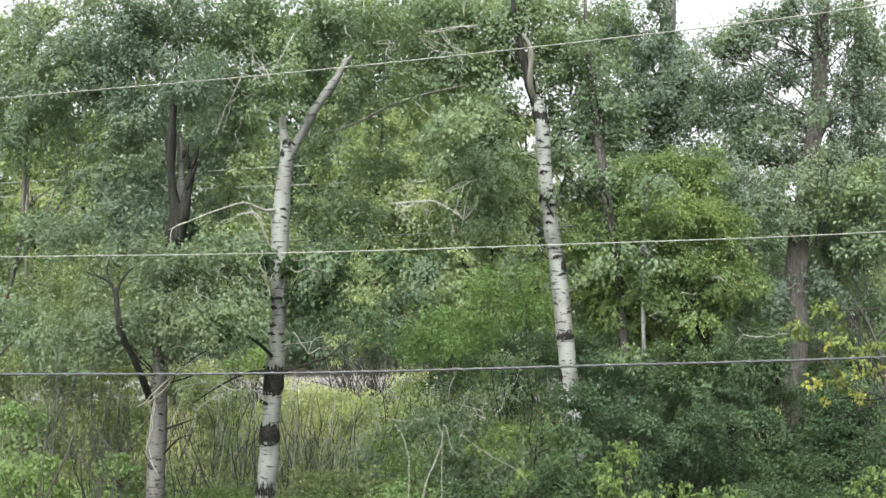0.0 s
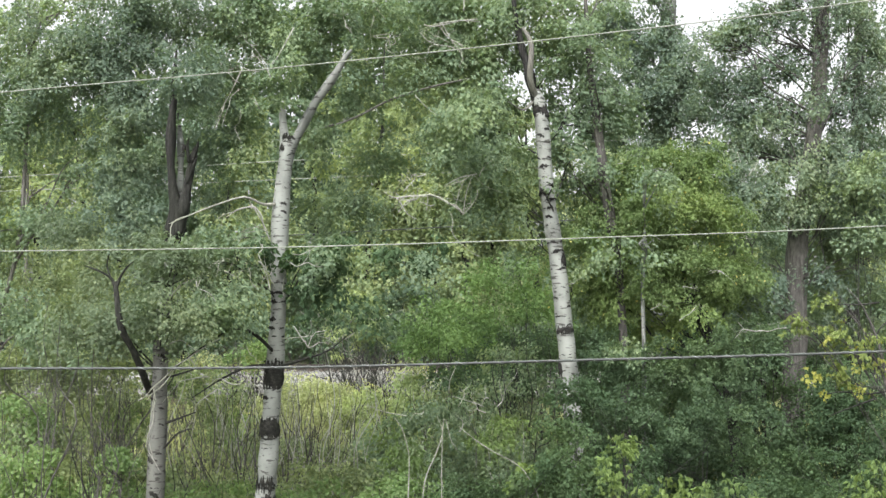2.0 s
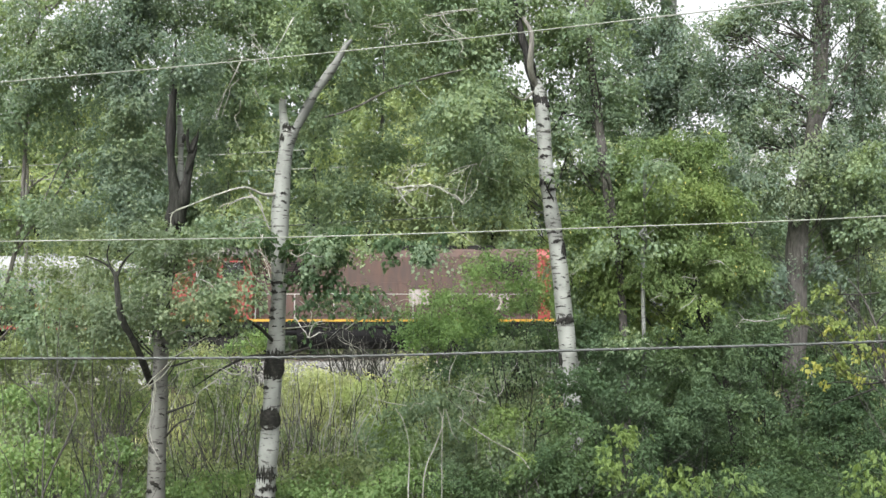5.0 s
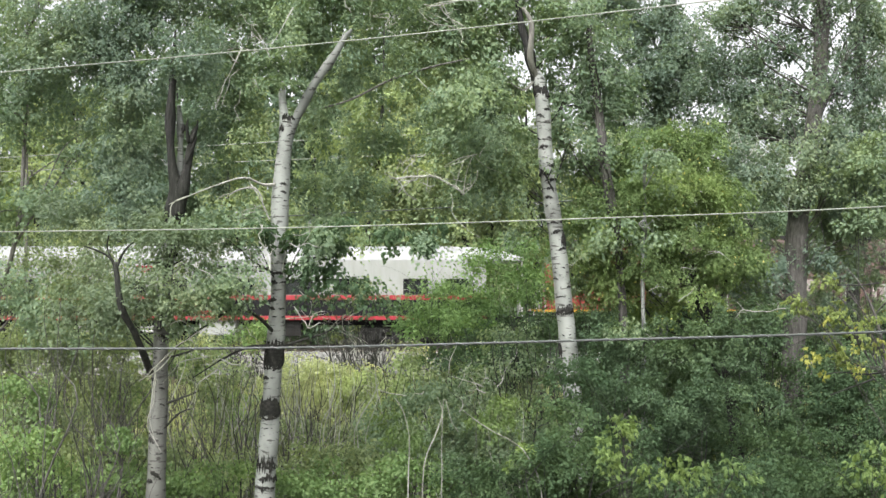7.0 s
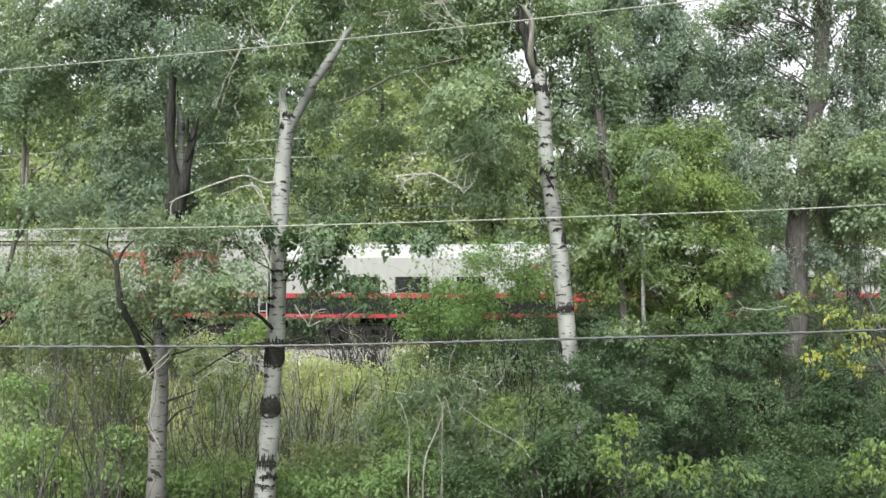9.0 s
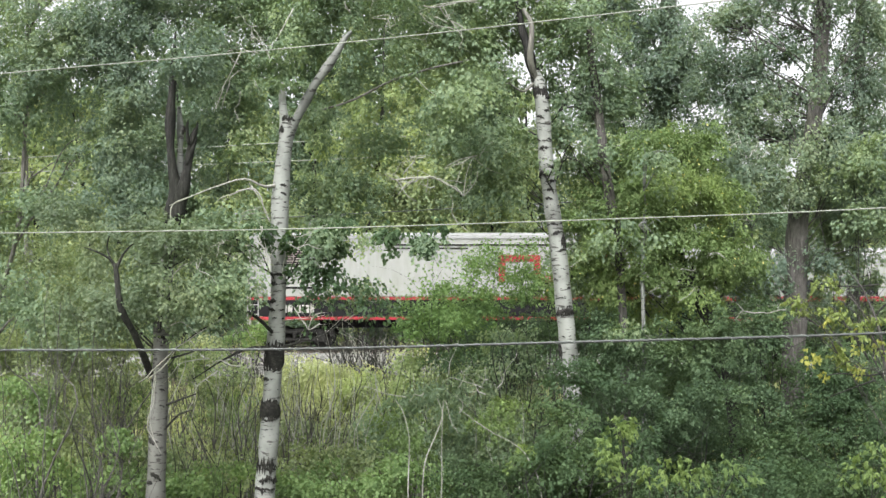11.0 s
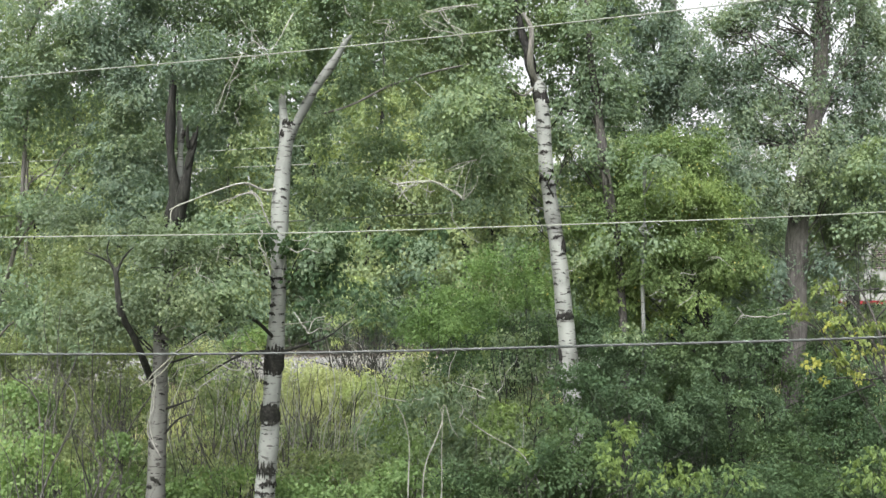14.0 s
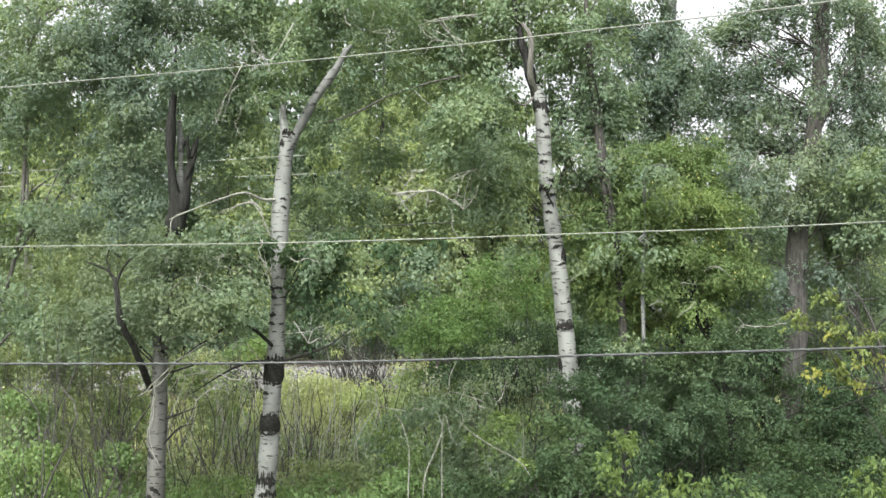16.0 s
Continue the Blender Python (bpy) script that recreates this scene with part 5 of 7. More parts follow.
def split_extra(top):
    low = [q for q in C_LOBES if q[2] <= 7.0]
    crown_limbs(top, C_LINE, low, BARK_DARK, 33, 0.02, 0.5, 1.7)
    leaf_cloud("lower_crown", low, 0.057, LEAF_OLIVE, top, 32, flat=0.24)
    rng = np.random.default_rng(12)
    scars(top, C_LINE, C_R, [(rng.uniform(2.64, 5.28), min(0.2, 0.04 + rng.exponential(0.04)), rng.uniform(40, 140)) for _ in range(34)], 7)
    tube("split_trunk", [(-4.49, 17.6, 6.15), (-4.42, 17.6, 6.61), (-4.39, 17.6, 7.03), (-4.41, 17.6, 7.37), (-4.47, 17.6, 7.73), (-4.49, 17.6, 8.2), (-4.49, 17.6, 8.67), (-4.47, 17.6, 9.14), (-4.45, 17.6, 9.61), (-4.43, 17.6, 9.99)], [0.111, 0.13, 0.167, 0.148, 0.083, 0.074, 0.074, 0.06, 0.042, 0.019], BARK_CHAR, top, "blackened split stem", 16, 0.3)
    tube("split_trunk", [(-4.32, 17.5, 6.86), (-4.27, 17.5, 7.25), (-4.2, 17.5, 7.62), (-4.15, 17.5, 7.95), (-4.1, 17.5, 8.2), (-4.06, 17.5, 8.33)], [0.083, 0.124, 0.083, 0.064, 0.051, 0.014], BARK_CHAR, top, "blackened split stem", 14, 0.35)
    tube("split_trunk", [(-4.38, 17.8, 7.47), (-4.38, 17.8, 7.94), (-4.38, 17.8, 8.32), (-4.41, 17.8, 8.74)], [0.056, 0.066, 0.061, 0.028], BIRCH_GREY, top, "pale bare split wood", 10, 0.3)
    tube("splinter", [(-4.12, 17.45, 8.06), (-4.04, 17.45, 8.27), (-4.01, 17.45, 8.44)], [0.037, 0.028, 0.006], BARK_CHAR, top, "charred splinter", 5, 0.3, 4)
    tube("splinter", [(-4.19, 17.45, 7.71), (-4.08, 17.45, 8.01), (-4.02, 17.45, 8.18)], [0.037, 0.028, 0.006], BARK_CHAR, top, "charred splinter", 5, 0.3, 4)
    tube("splinter", [(-4.16, 17.45, 8.06), (-4.19, 17.45, 8.31), (-4.17, 17.45, 8.46)], [0.037, 0.028, 0.006], BARK_CHAR, top, "charred splinter", 5, 0.3, 4)
    tube("knot_hole", [(-4.32, 17.68, 8.25), (-4.3, 17.68, 8.32), (-4.3, 17.68, 8.4)], [0.019, 0.042, 0.019], SCAR, top, "dark knot hole", 8, 0.2, 4)
    for pts, rad in [
        ([(-4.56, 16.8, 4.37), (-4.56, 16.4, 4.67), (-4.63, 16.1, 5.03), (-4.73, 15.9, 5.31), (-4.77, 15.8, 5.58), (-4.8, 15.8, 5.85), (-4.83, 15.8, 6.05)], [0.055, 0.055, 0.052, 0.051, 0.045, 0.042, 0.034]),
        ([(-4.82, 15.8, 5.95), (-4.89, 15.8, 6.1), (-5.03, 15.7, 6.2), (-5.25, 15.7, 6.28)], [0.029, 0.023, 0.017, 0.008]),
        ([(-4.81, 15.8, 5.96), (-4.74, 15.8, 6.13), (-4.62, 15.7, 6.26), (-4.53, 15.7, 6.34)], [0.029, 0.02, 0.015, 0.008]),
        ([(-4.89, 15.8, 6.1), (-4.95, 15.8, 6.28), (-4.89, 15.7, 6.45)], [0.017, 0.012, 0.007]),
        ([(-4.38, 17.0, 3.86), (-4.07, 16.8, 3.97), (-3.8, 16.6, 4.07)], [0.025, 0.018, 0.008]),
        ([(-4.39, 17.0, 4.57), (-4.08, 16.8, 4.65), (-3.77, 16.6, 4.75)], [0.02, 0.016, 0.008]),
        ([(-4.35, 17.0, 3.51), (-4.11, 16.8, 3.73), (-3.86, 16.6, 3.82)], [0.02, 0.016, 0.008]),
    ]:
        tube("side_branch", pts, rad, BARK_DARK, top, "dark crooked branch", 8, 0.12, 5)
    for pts, rad in [
        ([(-4.44, 16.7, 4.5), (-4.47, 16.6, 4.07), (-4.5, 16.6, 3.65), (-4.44, 16.6, 3.39)], [0.012, 0.012, 0.01, 0.005]),
        ([(-4.53, 16.6, 4.31), (-4.29, 16.6, 4.5), (-4.12, 16.6, 4.75)], [0.014, 0.016, 0.012]),
    ]:
        tube("dead_branch", pts, [r * 0.58 for r in rad], TWIG_PALE, top, "bare pale dead branch", 6, 0.3, 4)
    for pts, rad in [
        ([(-4.63, 16.4, 4.26), (-4.43, 16.4, 4.43), (-4.3, 16.4, 4.55), (-4.06, 16.4, 4.79), (-3.74, 16.4, 5.0), (-3.38, 16.4, 5.22)], [0.013, 0.017, 0.019, 0.019, 0.016, 0.01]),
        ([(-4.4, 16.4, 4.45), (-4.39, 16.4, 4.13), (-4.47, 16.4, 3.74), (-4.47, 16.4, 3.53), (-4.27, 16.4, 3.19)], [0.014, 0.017, 0.017, 0.016, 0.009]),
    ]:
        dead_branch(top, pts, rad)


C_LOBES = [(-7.15, 18.5, 10.97, 0.584, 0.4, 0.331, 0.8), (-5.87, 18.5, 11.07, 0.584, 0.4, 0.331, 1.0), (-4.31, 18.2, 10.98, 0.479, 0.4, 0.326, 1.2), (-4.26, 16.9, 9.27, 0.213, 0.4, 0.302, 1.0), (-6.35, 18.5, 10.22, 0.487, 0.4, 0.292, 0.8), (-5.14, 18.4, 10.39, 0.484, 0.4, 0.329, 1.0), (-7.37, 18.6, 10.25, 0.431, 0.4, 0.235, 0.6), (-5.32, 18.6, 10.72, 1.27, 0.79, 0.88, 1.5), (-6.33, 18.4, 10.06, 1.16, 0.78, 0.87, 1.5), (-5.43, 18.4, 9.26, 0.97, 0.65, 0.73, 1.5), (-4.04, 18.6, 8.8, 0.44, 0.5, 0.69, 0.9), (-5.55, 18.4, 8.18, 0.73, 0.61, 0.68, 1.3), (-5.43, 18.2, 7.28, 0.67, 0.5, 0.53, 1.3), (-4.37, 19.0, 7.96, 0.4, 0.5, 0.5, 0.8), (-5.6, 17.4, 6.42, 0.6, 0.5, 0.36, 1.0), (-6.48, 18.5, 6.98, 0.68, 0.5, 0.33, 1.1), (-4.21, 16.5, 6.24, 0.65, 0.5, 0.42, 1.5), (-4.83, 17.8, 6.76, 0.66, 0.5, 0.37, 1.3), (-4.14, 16.3, 5.63, 0.64, 0.5, 0.34, 1.5), (-4.19, 17.1, 9.55, 0.54, 0.5, 0.63, 1.2), (-4.07, 17.0, 6.66, 0.4, 0.5, 0.22, 1.0), (-5.6, 17.2, 5.62, 0.62, 0.5, 0.42, 1.2), (-4.9, 17.0, 5.28, 0.36, 0.5, 0.22, 0.5), (-5.72, 17.2, 5.3, 0.7, 0.5, 0.2, 1.2), (-4.49, 16.8, 5.39, 0.53, 0.5, 0.16, 1.6), (-5.11, 16.8, 5.53, 0.53, 0.5, 0.22, 1.5)]
tree("poplar_tree", "grey-barked poplar with a blackened split upper stem", C_LINE, C_R, POPLAR, [q for q in C_LOBES if q[2] > 7.0], 0.061, LEAF_DARK, 31, "grey bark with fine dark bands",
     limb_bark=BARK_DARK, limb_r=0.026, extra=split_extra, share=0.5, longest=1.7, sides=16)

# leafy tree at the edge of the woods
K_LINE = [(-9.36, 20.0, 1.52), (-8.72, 20.0, 4.2), (-8.0, 20.0, 6.5), (-7.84, 20.0, 8.52), (-7.84, 20.0, 11.0), (-7.89, 20.0, 12.31)]
K_LOBES = [(-8.07, 20.0, 11.0, 0.95, 0.57, 0.63, 0.8), (-7.71, 20.0, 9.59, 1.05, 0.76, 0.84, 1.3), (-8.02, 19.8, 9.0, 0.7, 0.66, 0.4, 0.7), (-6.6, 19.8, 8.5, 0.6, 0.66, 0.4, 0.9), (-7.55, 19.5, 7.3, 1.03, 0.55, 0.42, 1.6), (-7.63, 19.0, 5.75, 0.8, 0.54, 0.6, 0.7), (-6.72, 19.0, 5.3, 0.85, 0.5, 0.5, 0.9), (-7.12, 20.0, 11.43, 0.74, 0.5, 0.53, 0.8), (-9.01, 20.0, 10.35, 0.63, 0.57, 1.68, 1.2), (-8.91, 20.0, 7.4, 0.63, 0.57, 0.5, 1.0)]
tree("poplar_tree", "leafy grey-stemmed poplar in pale green leaf", K_LINE, [0.05, 0.046, 0.042, 0.036, 0.026, 0.015], BARK_GREY, K_LOBES, 0.075, LEAF_ASPEN, 37, limb_r=0.03, share=0.7)

# tall poplars before the open sky
D_LINE = [(7.04, 22.0, 1.13), (7.11, 22.0, 3.38), (7.2, 22.0, 5.21), (7.28, 22.0, 7.06), (7.63, 22.2, 8.61), (7.89, 22.4, 9.96), (8.05, 22.5, 11.44), (8.23, 22.6, 13.94)]
D_R = [0.255, 0.232, 0.232, 0.22, 0.185, 0.162, 0.156, 0.139]


def tall_extra(top):
    for pts, rad in [
        ([(6.13, 19.2, 5.34), (5.81, 19.2, 5.28), (5.56, 19.2, 5.28), (5.37, 19.2, 5.32), (5.25, 19.2, 5.46)], [0.018, 0.017, 0.016, 0.013, 0.008]),
        ([(5.37, 19.2, 5.32), (5.28, 19.2, 5.24), (5.2, 19.2, 5.15)], [0.011, 0.009, 0.006]),
    ]:
        dead_branch(top, pts, rad)
    dead_spray(top, (5.57, 21.0, 5.01), (6.87, 21.0, 9.01), 21, 6, 78)
    for pts, rad in [
        ([(6.93, 21.7, 5.47), (6.47, 21.4, 5.39), (6.02, 21.2, 5.44), (5.75, 21.0, 5.58)], [0.02, 0.018, 0.014, 0.008]),
        ([(6.05, 21.2, 5.44), (5.91, 21.1, 5.25)], [0.012, 0.006]),
        ([(6.08, 22.0, 8.94), (6.22, 21.9, 8.45), (6.42, 21.8, 8.21)], [0.016, 0.014, 0.006]),
    ]:
        tube("dead_branch", pts, [r * 0.58 for r in rad], TWIG_PALE, top, "bare pale dead branch", 6, 0.3, 4)


D_LOBES = [(6.55, 21.4, 6.0, 0.315, 0.4, 0.293, 1.3), (6.79, 22.3, 6.61, 0.399, 0.4, 0.469, 0.55), (9.0, 22.3, 6.67, 0.352, 0.4, 0.352, 0.5), (6.23, 22.8, 8.94, 0.432, 0.4, 0.528, 1.2), (6.89, 22.8, 12.18, 0.528, 0.4, 0.408, 1.1), (7.74, 22.8, 12.43, 0.48, 0.4, 0.36, 1.0), (8.71, 22.8, 12.3, 0.528, 0.4, 0.408, 0.9), (9.26, 23, 11.37, 0.436, 0.4, 0.484, 0.9), (5.51, 23.2, 11.67, 0.366, 0.4, 0.293, 0.8), (8.88, 23, 10.63, 0.484, 0.4, 0.412, 0.8), (7.71, 21.6, 6.41, 0.523, 0.4, 0.387, 1.2), (6.7, 22.5, 6.23, 0.521, 0.4, 0.213, 0.7), (7.25, 22.6, 8.82, 0.523, 0.4, 0.404, 1.3), (8.53, 22.8, 8.87, 0.48, 0.4, 0.36, 1.0), (7.48, 23, 11.18, 0.605, 0.4, 0.412, 1.0), (6.69, 23, 11.62, 0.484, 0.4, 0.363, 1.0), (7.8, 23, 11.74, 0.484, 0.4, 0.315, 0.8), (8.93, 23.5, 9.86, 0.618, 0.4, 0.371, 0.9), (6.07, 23, 11.0, 0.484, 0.4, 0.363, 0.8), (7.37, 23.3, 9.94, 0.736, 0.44, 0.368, 0.9), (6.38, 23.3, 9.94, 0.613, 0.4, 0.368, 1.2), (6.71, 23.0, 11.45, 1.09, 0.65, 0.73, 0.9), (6.2, 23.0, 10.45, 1.33, 0.65, 0.73, 1.2), (7.42, 23.0, 10.2, 1.09, 0.76, 0.85, 0.95), (8.94, 23.0, 11.82, 1.09, 0.87, 0.97, 0.8), (9.02, 23.0, 10.33, 0.97, 0.76, 0.85, 0.95), (6.56, 22.6, 9.39, 1.31, 0.54, 0.59, 1.5), (8.32, 22.5, 9.13, 0.95, 0.53, 0.59, 1.3), (8.58, 22.0, 8.23, 0.93, 0.63, 0.69, 1.7), (6.27, 21.7, 8.19, 0.91, 0.62, 0.69, 1.5), (7.26, 21.4, 7.87, 0.62, 0.5, 0.43, 1.5), (8.9, 23.4, 7.5, 0.92, 0.61, 0.6, 1.9), (6.35, 23.4, 7.25, 0.7, 0.5, 0.4, 1.6), (6.6, 23.6, 5.8, 0.8, 0.67, 0.5, 1.5), (7.97, 22.0, 11.91, 0.58, 0.52, 0.69, 0.7), (5.98, 23.0, 11.64, 0.73, 0.5, 0.36, 0.7), (6.85, 23.0, 12.07, 0.36, 0.5, 0.3, 0.6), (7.47, 23.0, 12.2, 0.73, 0.5, 0.36, 0.8), (7.46, 21.5, 8.69, 0.45, 0.5, 0.51, 1.1), (7.7, 21.6, 10.38, 0.4, 0.5, 0.57, 0.7), (7.76, 21.6, 11.56, 0.34, 0.5, 0.45, 0.5)]
tree("poplar_tree", "tall straight poplar with brown-grey bark against the sky", D_LINE, D_R, BARK_BROWN, D_LOBES, 0.072, LEAF_DARK, 43, "brown-grey ridged bark",
     limb_bark=BARK_BROWN, limb_r=0.025, extra=tall_extra, sides=16, cover=0.92, flat=0.3, reach=6.5)
E_LINE = [(10.01, 27.0, 0.13), (10.22, 27.0, 3.74), (10.43, 27.0, 7.99), (10.57, 27.0, 10.88), (10.64, 27.0, 13.22), (10.75, 27.0, 16.18)]
E_LOBES = [(11.19, 27.0, 12.04, 0.99, 0.9, 1.28, 0.8), (11.41, 27.0, 9.72, 0.85, 0.77, 1.28, 1.6), (11.2, 27.0, 7.7, 0.99, 0.9, 0.7, 1.6), (9.88, 27.0, 5.2, 1.14, 0.77, 0.5, 1.6)]
tree("poplar_tree", "tall dark-stemmed poplar against the pale sky", E_LINE, [0.17, 0.16, 0.15, 0.13, 0.12, 0.1], BARK_DARK, E_LOBES, 0.085, LEAF_DARK, 47, limb_r=0.03, flat=0.28, reach=7.0)
F_LINE = [(5.13, 26.0, 0.33), (5.22, 26.0, 3.81), (5.25, 26.0, 7.9), (5.34, 26.0, 10.68), (5.53, 26.0, 12.37), (5.64, 26.0, 15.5)]
F_LOBES = [(4.96, 25.4, 13.22, 0.588, 0.4, 0.455, 1.2), (5.63, 25.4, 12.12, 0.481, 0.4, 0.401, 1.0), (4.72, 25.5, 12.23, 1.07, 0.85, 0.94, 1.4), (5.66, 25.5, 11.4, 1.21, 0.72, 0.81, 1.7), (4.43, 25.5, 10.85, 1.07, 0.72, 0.81, 1.7), (5.62, 25.4, 10.42, 1.07, 0.5, 0.53, 1.6), (3.97, 25.5, 12.79, 0.81, 0.72, 0.81, 1.2), (5.5, 25.5, 9.62, 1.21, 0.5, 0.54, 1.3)]
tree("poplar_tree", "pale-stemmed poplar with dense grey-green leaves", F_LINE, [0.2, 0.2, 0.19, 0.185, 0.18, 0.15], BIRCH_GREY, F_LOBES, 0.085, LEAF_DARK, 53, limb_r=0.04, flat=0.25, reach=7.0)
H_LINE = [(3.45, 20.4, 3.79), (3.43, 20.4, 4.64), (3.39, 20.4, 5.61), (3.31, 20.4, 6.68), (3.17, 20.4, 7.54), (3.05, 20.4, 8.41), (2.95, 20.4, 9.39), (2.84, 20.4, 10.16), (2.78, 20.4, 11.04), (2.75, 20.4, 11.81)]
H_LOBES = [(3.32, 21, 11.88, 0.486, 0.4, 0.376, 1.1), (3.09, 21, 10.86, 0.398, 0.4, 0.332, 0.9), (2.86, 19.6, 8.19, 0.227, 0.4, 0.144, 0.9), (3.08, 19.4, 6.72, 0.306, 0.4, 0.306, 1.1), (3.01, 19.8, 9.81, 0.271, 0.4, 0.208, 0.8), (3.22, 19.4, 4.89, 0.306, 0.4, 0.265, 1.0), (2.36, 20.6, 9.32, 0.43, 0.45, 0.33, 0.9), (2.58, 20.6, 9.98, 0.39, 0.45, 0.30, 1.0), (2.25, 20.6, 8.66, 0.37, 0.45, 0.26, 0.9), (3.35, 20.6, 9.98, 0.43, 0.45, 0.33, 0.9), (2.90, 20.6, 8.17, 0.54, 0.45, 0.76, 0.9), (2.81, 20.6, 9.38, 0.65, 0.45, 0.65, 1.2), (3.22, 20.6, 6.86, 0.54, 0.45, 0.65, 1.0)]
tree("poplar_tree", "thin brown-barked poplar behind the maple", H_LINE, [0.086, 0.086, 0.081, 0.086, 0.102, 0.097, 0.081, 0.064, 0.048, 0.032], BARK_BROWN, H_LOBES, 0.075, LEAF_ASPEN, 59, limb_r=0.02, longest=2.0)
G_LINE = [(3.73, 20.0, 4.45), (3.73, 20.0, 4.87), (3.72, 20.0, 5.5), (3.72, 20.0, 6.13), (3.73, 20.0, 6.66), (3.76, 20.0, 7.06), (3.79, 20.0, 7.29)]
tree("birch_tree", "thin young white birch stem", G_LINE, [0.044, 0.042, 0.04, 0.038, 0.035, 0.03, 0.018], BIRCH, [(3.75, 18.9, 8.1, 0.45, 0.4, 0.35, 0.8), (3.51, 18.2, 6.7, 0.29, 0.5, 0.19, 0.5)], 0.075, LEAF_ASPEN, 61, limb_r=0.02)

# slender added tree beyond the birches; its light leaves stand for lit far-tree leaves
Q_LINE = [(3.57, 30, 2.05), (3.46, 30, 4.55), (3.26, 30, 7.08), (2.92, 30, 9.3), (2.77, 30, 10.9)]
tree("woodland_tree", "slender added tree before the track, yellow-green like lit far-tree leaves", Q_LINE, [0.07, 0.06, 0.05, 0.04, 0.02], BARK_DARK, [(-2.13, 30, 11.22, 0.568, 0.4, 0.284, 1.3), (-3.08, 30, 10.26, 0.6, 0.4, 0.316, 1.3), (-1.34, 30, 11.46, 0.474, 0.4, 0.189, 0.8), (-0.3, 30, 10.18, 0.347, 0.4, 0.442, 1.4), (0.81, 30, 10.18, 0.316, 0.4, 0.442, 1.4), (-3.55, 30, 8.82, 0.632, 0.4, 0.221, 1.2), (-2.28, 30, 8.82, 0.695, 0.42, 0.221, 1.0), (1.52, 30, 8.66, 0.505, 0.4, 0.316, 1.2), (-1.33, 30, 9.62, 0.474, 0.4, 0.189, 0.7), (-2.59, 30, 7.39, 0.789, 0.47, 0.221, 1.0), (2.0, 30, 8.35, 0.474, 0.4, 0.537, 1.2), (1.36, 30, 9.3, 0.474, 0.4, 0.221, 0.8)], 0.1, LEAF_LIGHT, 151, limb_r=0.02, flat=0.08, droop=0.5, narrow=0.6, longest=5.0)
# Added tree: its bright pads take the place of far-tree patches
T_LINE = [(-10.33, 27, 2.4), (-10.43, 27, 4.65), (-10.51, 27, 7.2), (-10.52, 27, 9.21), (-10.52, 27, 10.65)]
tree("woodland_tree", "added tree beyond the poplars standing in for bright yellow-green far trees", T_LINE, [0.06, 0.05, 0.045, 0.04, 0.02], BARK_GREY, [(-10.22, 27, 10.0, 0.853, 0.51, 0.171, 1.2), (-10.64, 27, 9.64, 0.568, 0.4, 0.199, 1.1), (-9.76, 27, 8.2, 0.711, 0.43, 0.199, 1.2), (-10.61, 27, 8.13, 0.682, 0.41, 0.284, 1.2), (-8.99, 27, 9.14, 0.483, 0.4, 0.341, 1.2), (-9.5, 27, 9.78, 0.568, 0.4, 0.142, 1.0), (-10.34, 27, 8.92, 0.568, 0.4, 0.114, 0.6), (-7.67, 27, 12.1, 0.341, 0.4, 0.313, 1.0)], 0.1, LEAF_LIGHT, 153, limb_r=0.02, flat=0.1, droop=0.5, narrow=0.6, longest=5.0)

# maple
M_LINE = [(5.83, 21.0, 1.33), (5.65, 21.0, 3.48), (5.4, 21.0, 4.79), (4.98, 20.8, 5.5), (4.64, 20.6, 6.04), (4.45, 20.5, 6.96), (4.39, 20.4, 8.03)]


def maple_extra(top):
    dead_spray(top, (2.28, 19.3, 4.24), (5.25, 19.3, 6.46), 19.4, 6, 79)
    for pts, rad in [
        ([(5.26, 21.0, 5.01), (5.42, 20.6, 5.82), (5.54, 20.4, 6.41)], [0.035, 0.024, 0.012]),
        ([(4.67, 20.6, 5.99), (4.15, 20.4, 6.63), (3.6, 20.3, 7.05)], [0.05, 0.035, 0.015]),
    ]:
        tube("side_branch", pts, rad, BARK_DARK, top, "", 8, 0.1, 5)


M_LOBES = [(3.89, 20.2, 6.24, 0.638, 0.4, 0.425, 1.0), (4.84, 20.4, 6.09, 0.537, 0.4, 0.322, 1.0), (3.26, 20.6, 5.93, 0.542, 0.4, 0.434, 0.9), (4.33, 20.8, 5.44, 0.657, 0.4, 0.328, 0.8), (5.49, 20.6, 6.26, 0.369, 0.4, 0.325, 0.9), (4.09, 20.5, 8.59, 0.92, 0.5, 0.54, 1.7), (4.85, 20.5, 8.37, 0.81, 0.53, 0.59, 1.6), (3.48, 20.8, 7.97, 0.77, 0.69, 0.77, 1.5), (4.28, 20.2, 7.58, 1.06, 0.57, 0.64, 1.9), (5.24, 20.4, 7.38, 0.7, 0.58, 0.64, 1.6), (3.33, 20.6, 6.96, 0.76, 0.59, 0.65, 1.6), (4.22, 20.2, 6.72, 0.96, 0.5, 0.53, 1.8), (5.23, 20.2, 6.51, 0.64, 0.5, 0.43, 1.6), (3.02, 20.8, 6.1, 0.66, 0.59, 0.66, 1.5), (3.82, 21.0, 5.83, 0.77, 0.5, 0.5, 1.2), (2.84, 21.0, 7.21, 0.55, 0.5, 0.55, 1.3), (5.3, 21.6, 6.12, 0.68, 0.5, 0.43, 1.7), (6.1, 21.6, 6.35, 0.55, 0.5, 0.51, 1.7), (2.86, 20.8, 6.26, 0.49, 0.5, 0.49, 1.6), (4.64, 20.0, 5.78, 0.68, 0.5, 0.25, 1.4)]
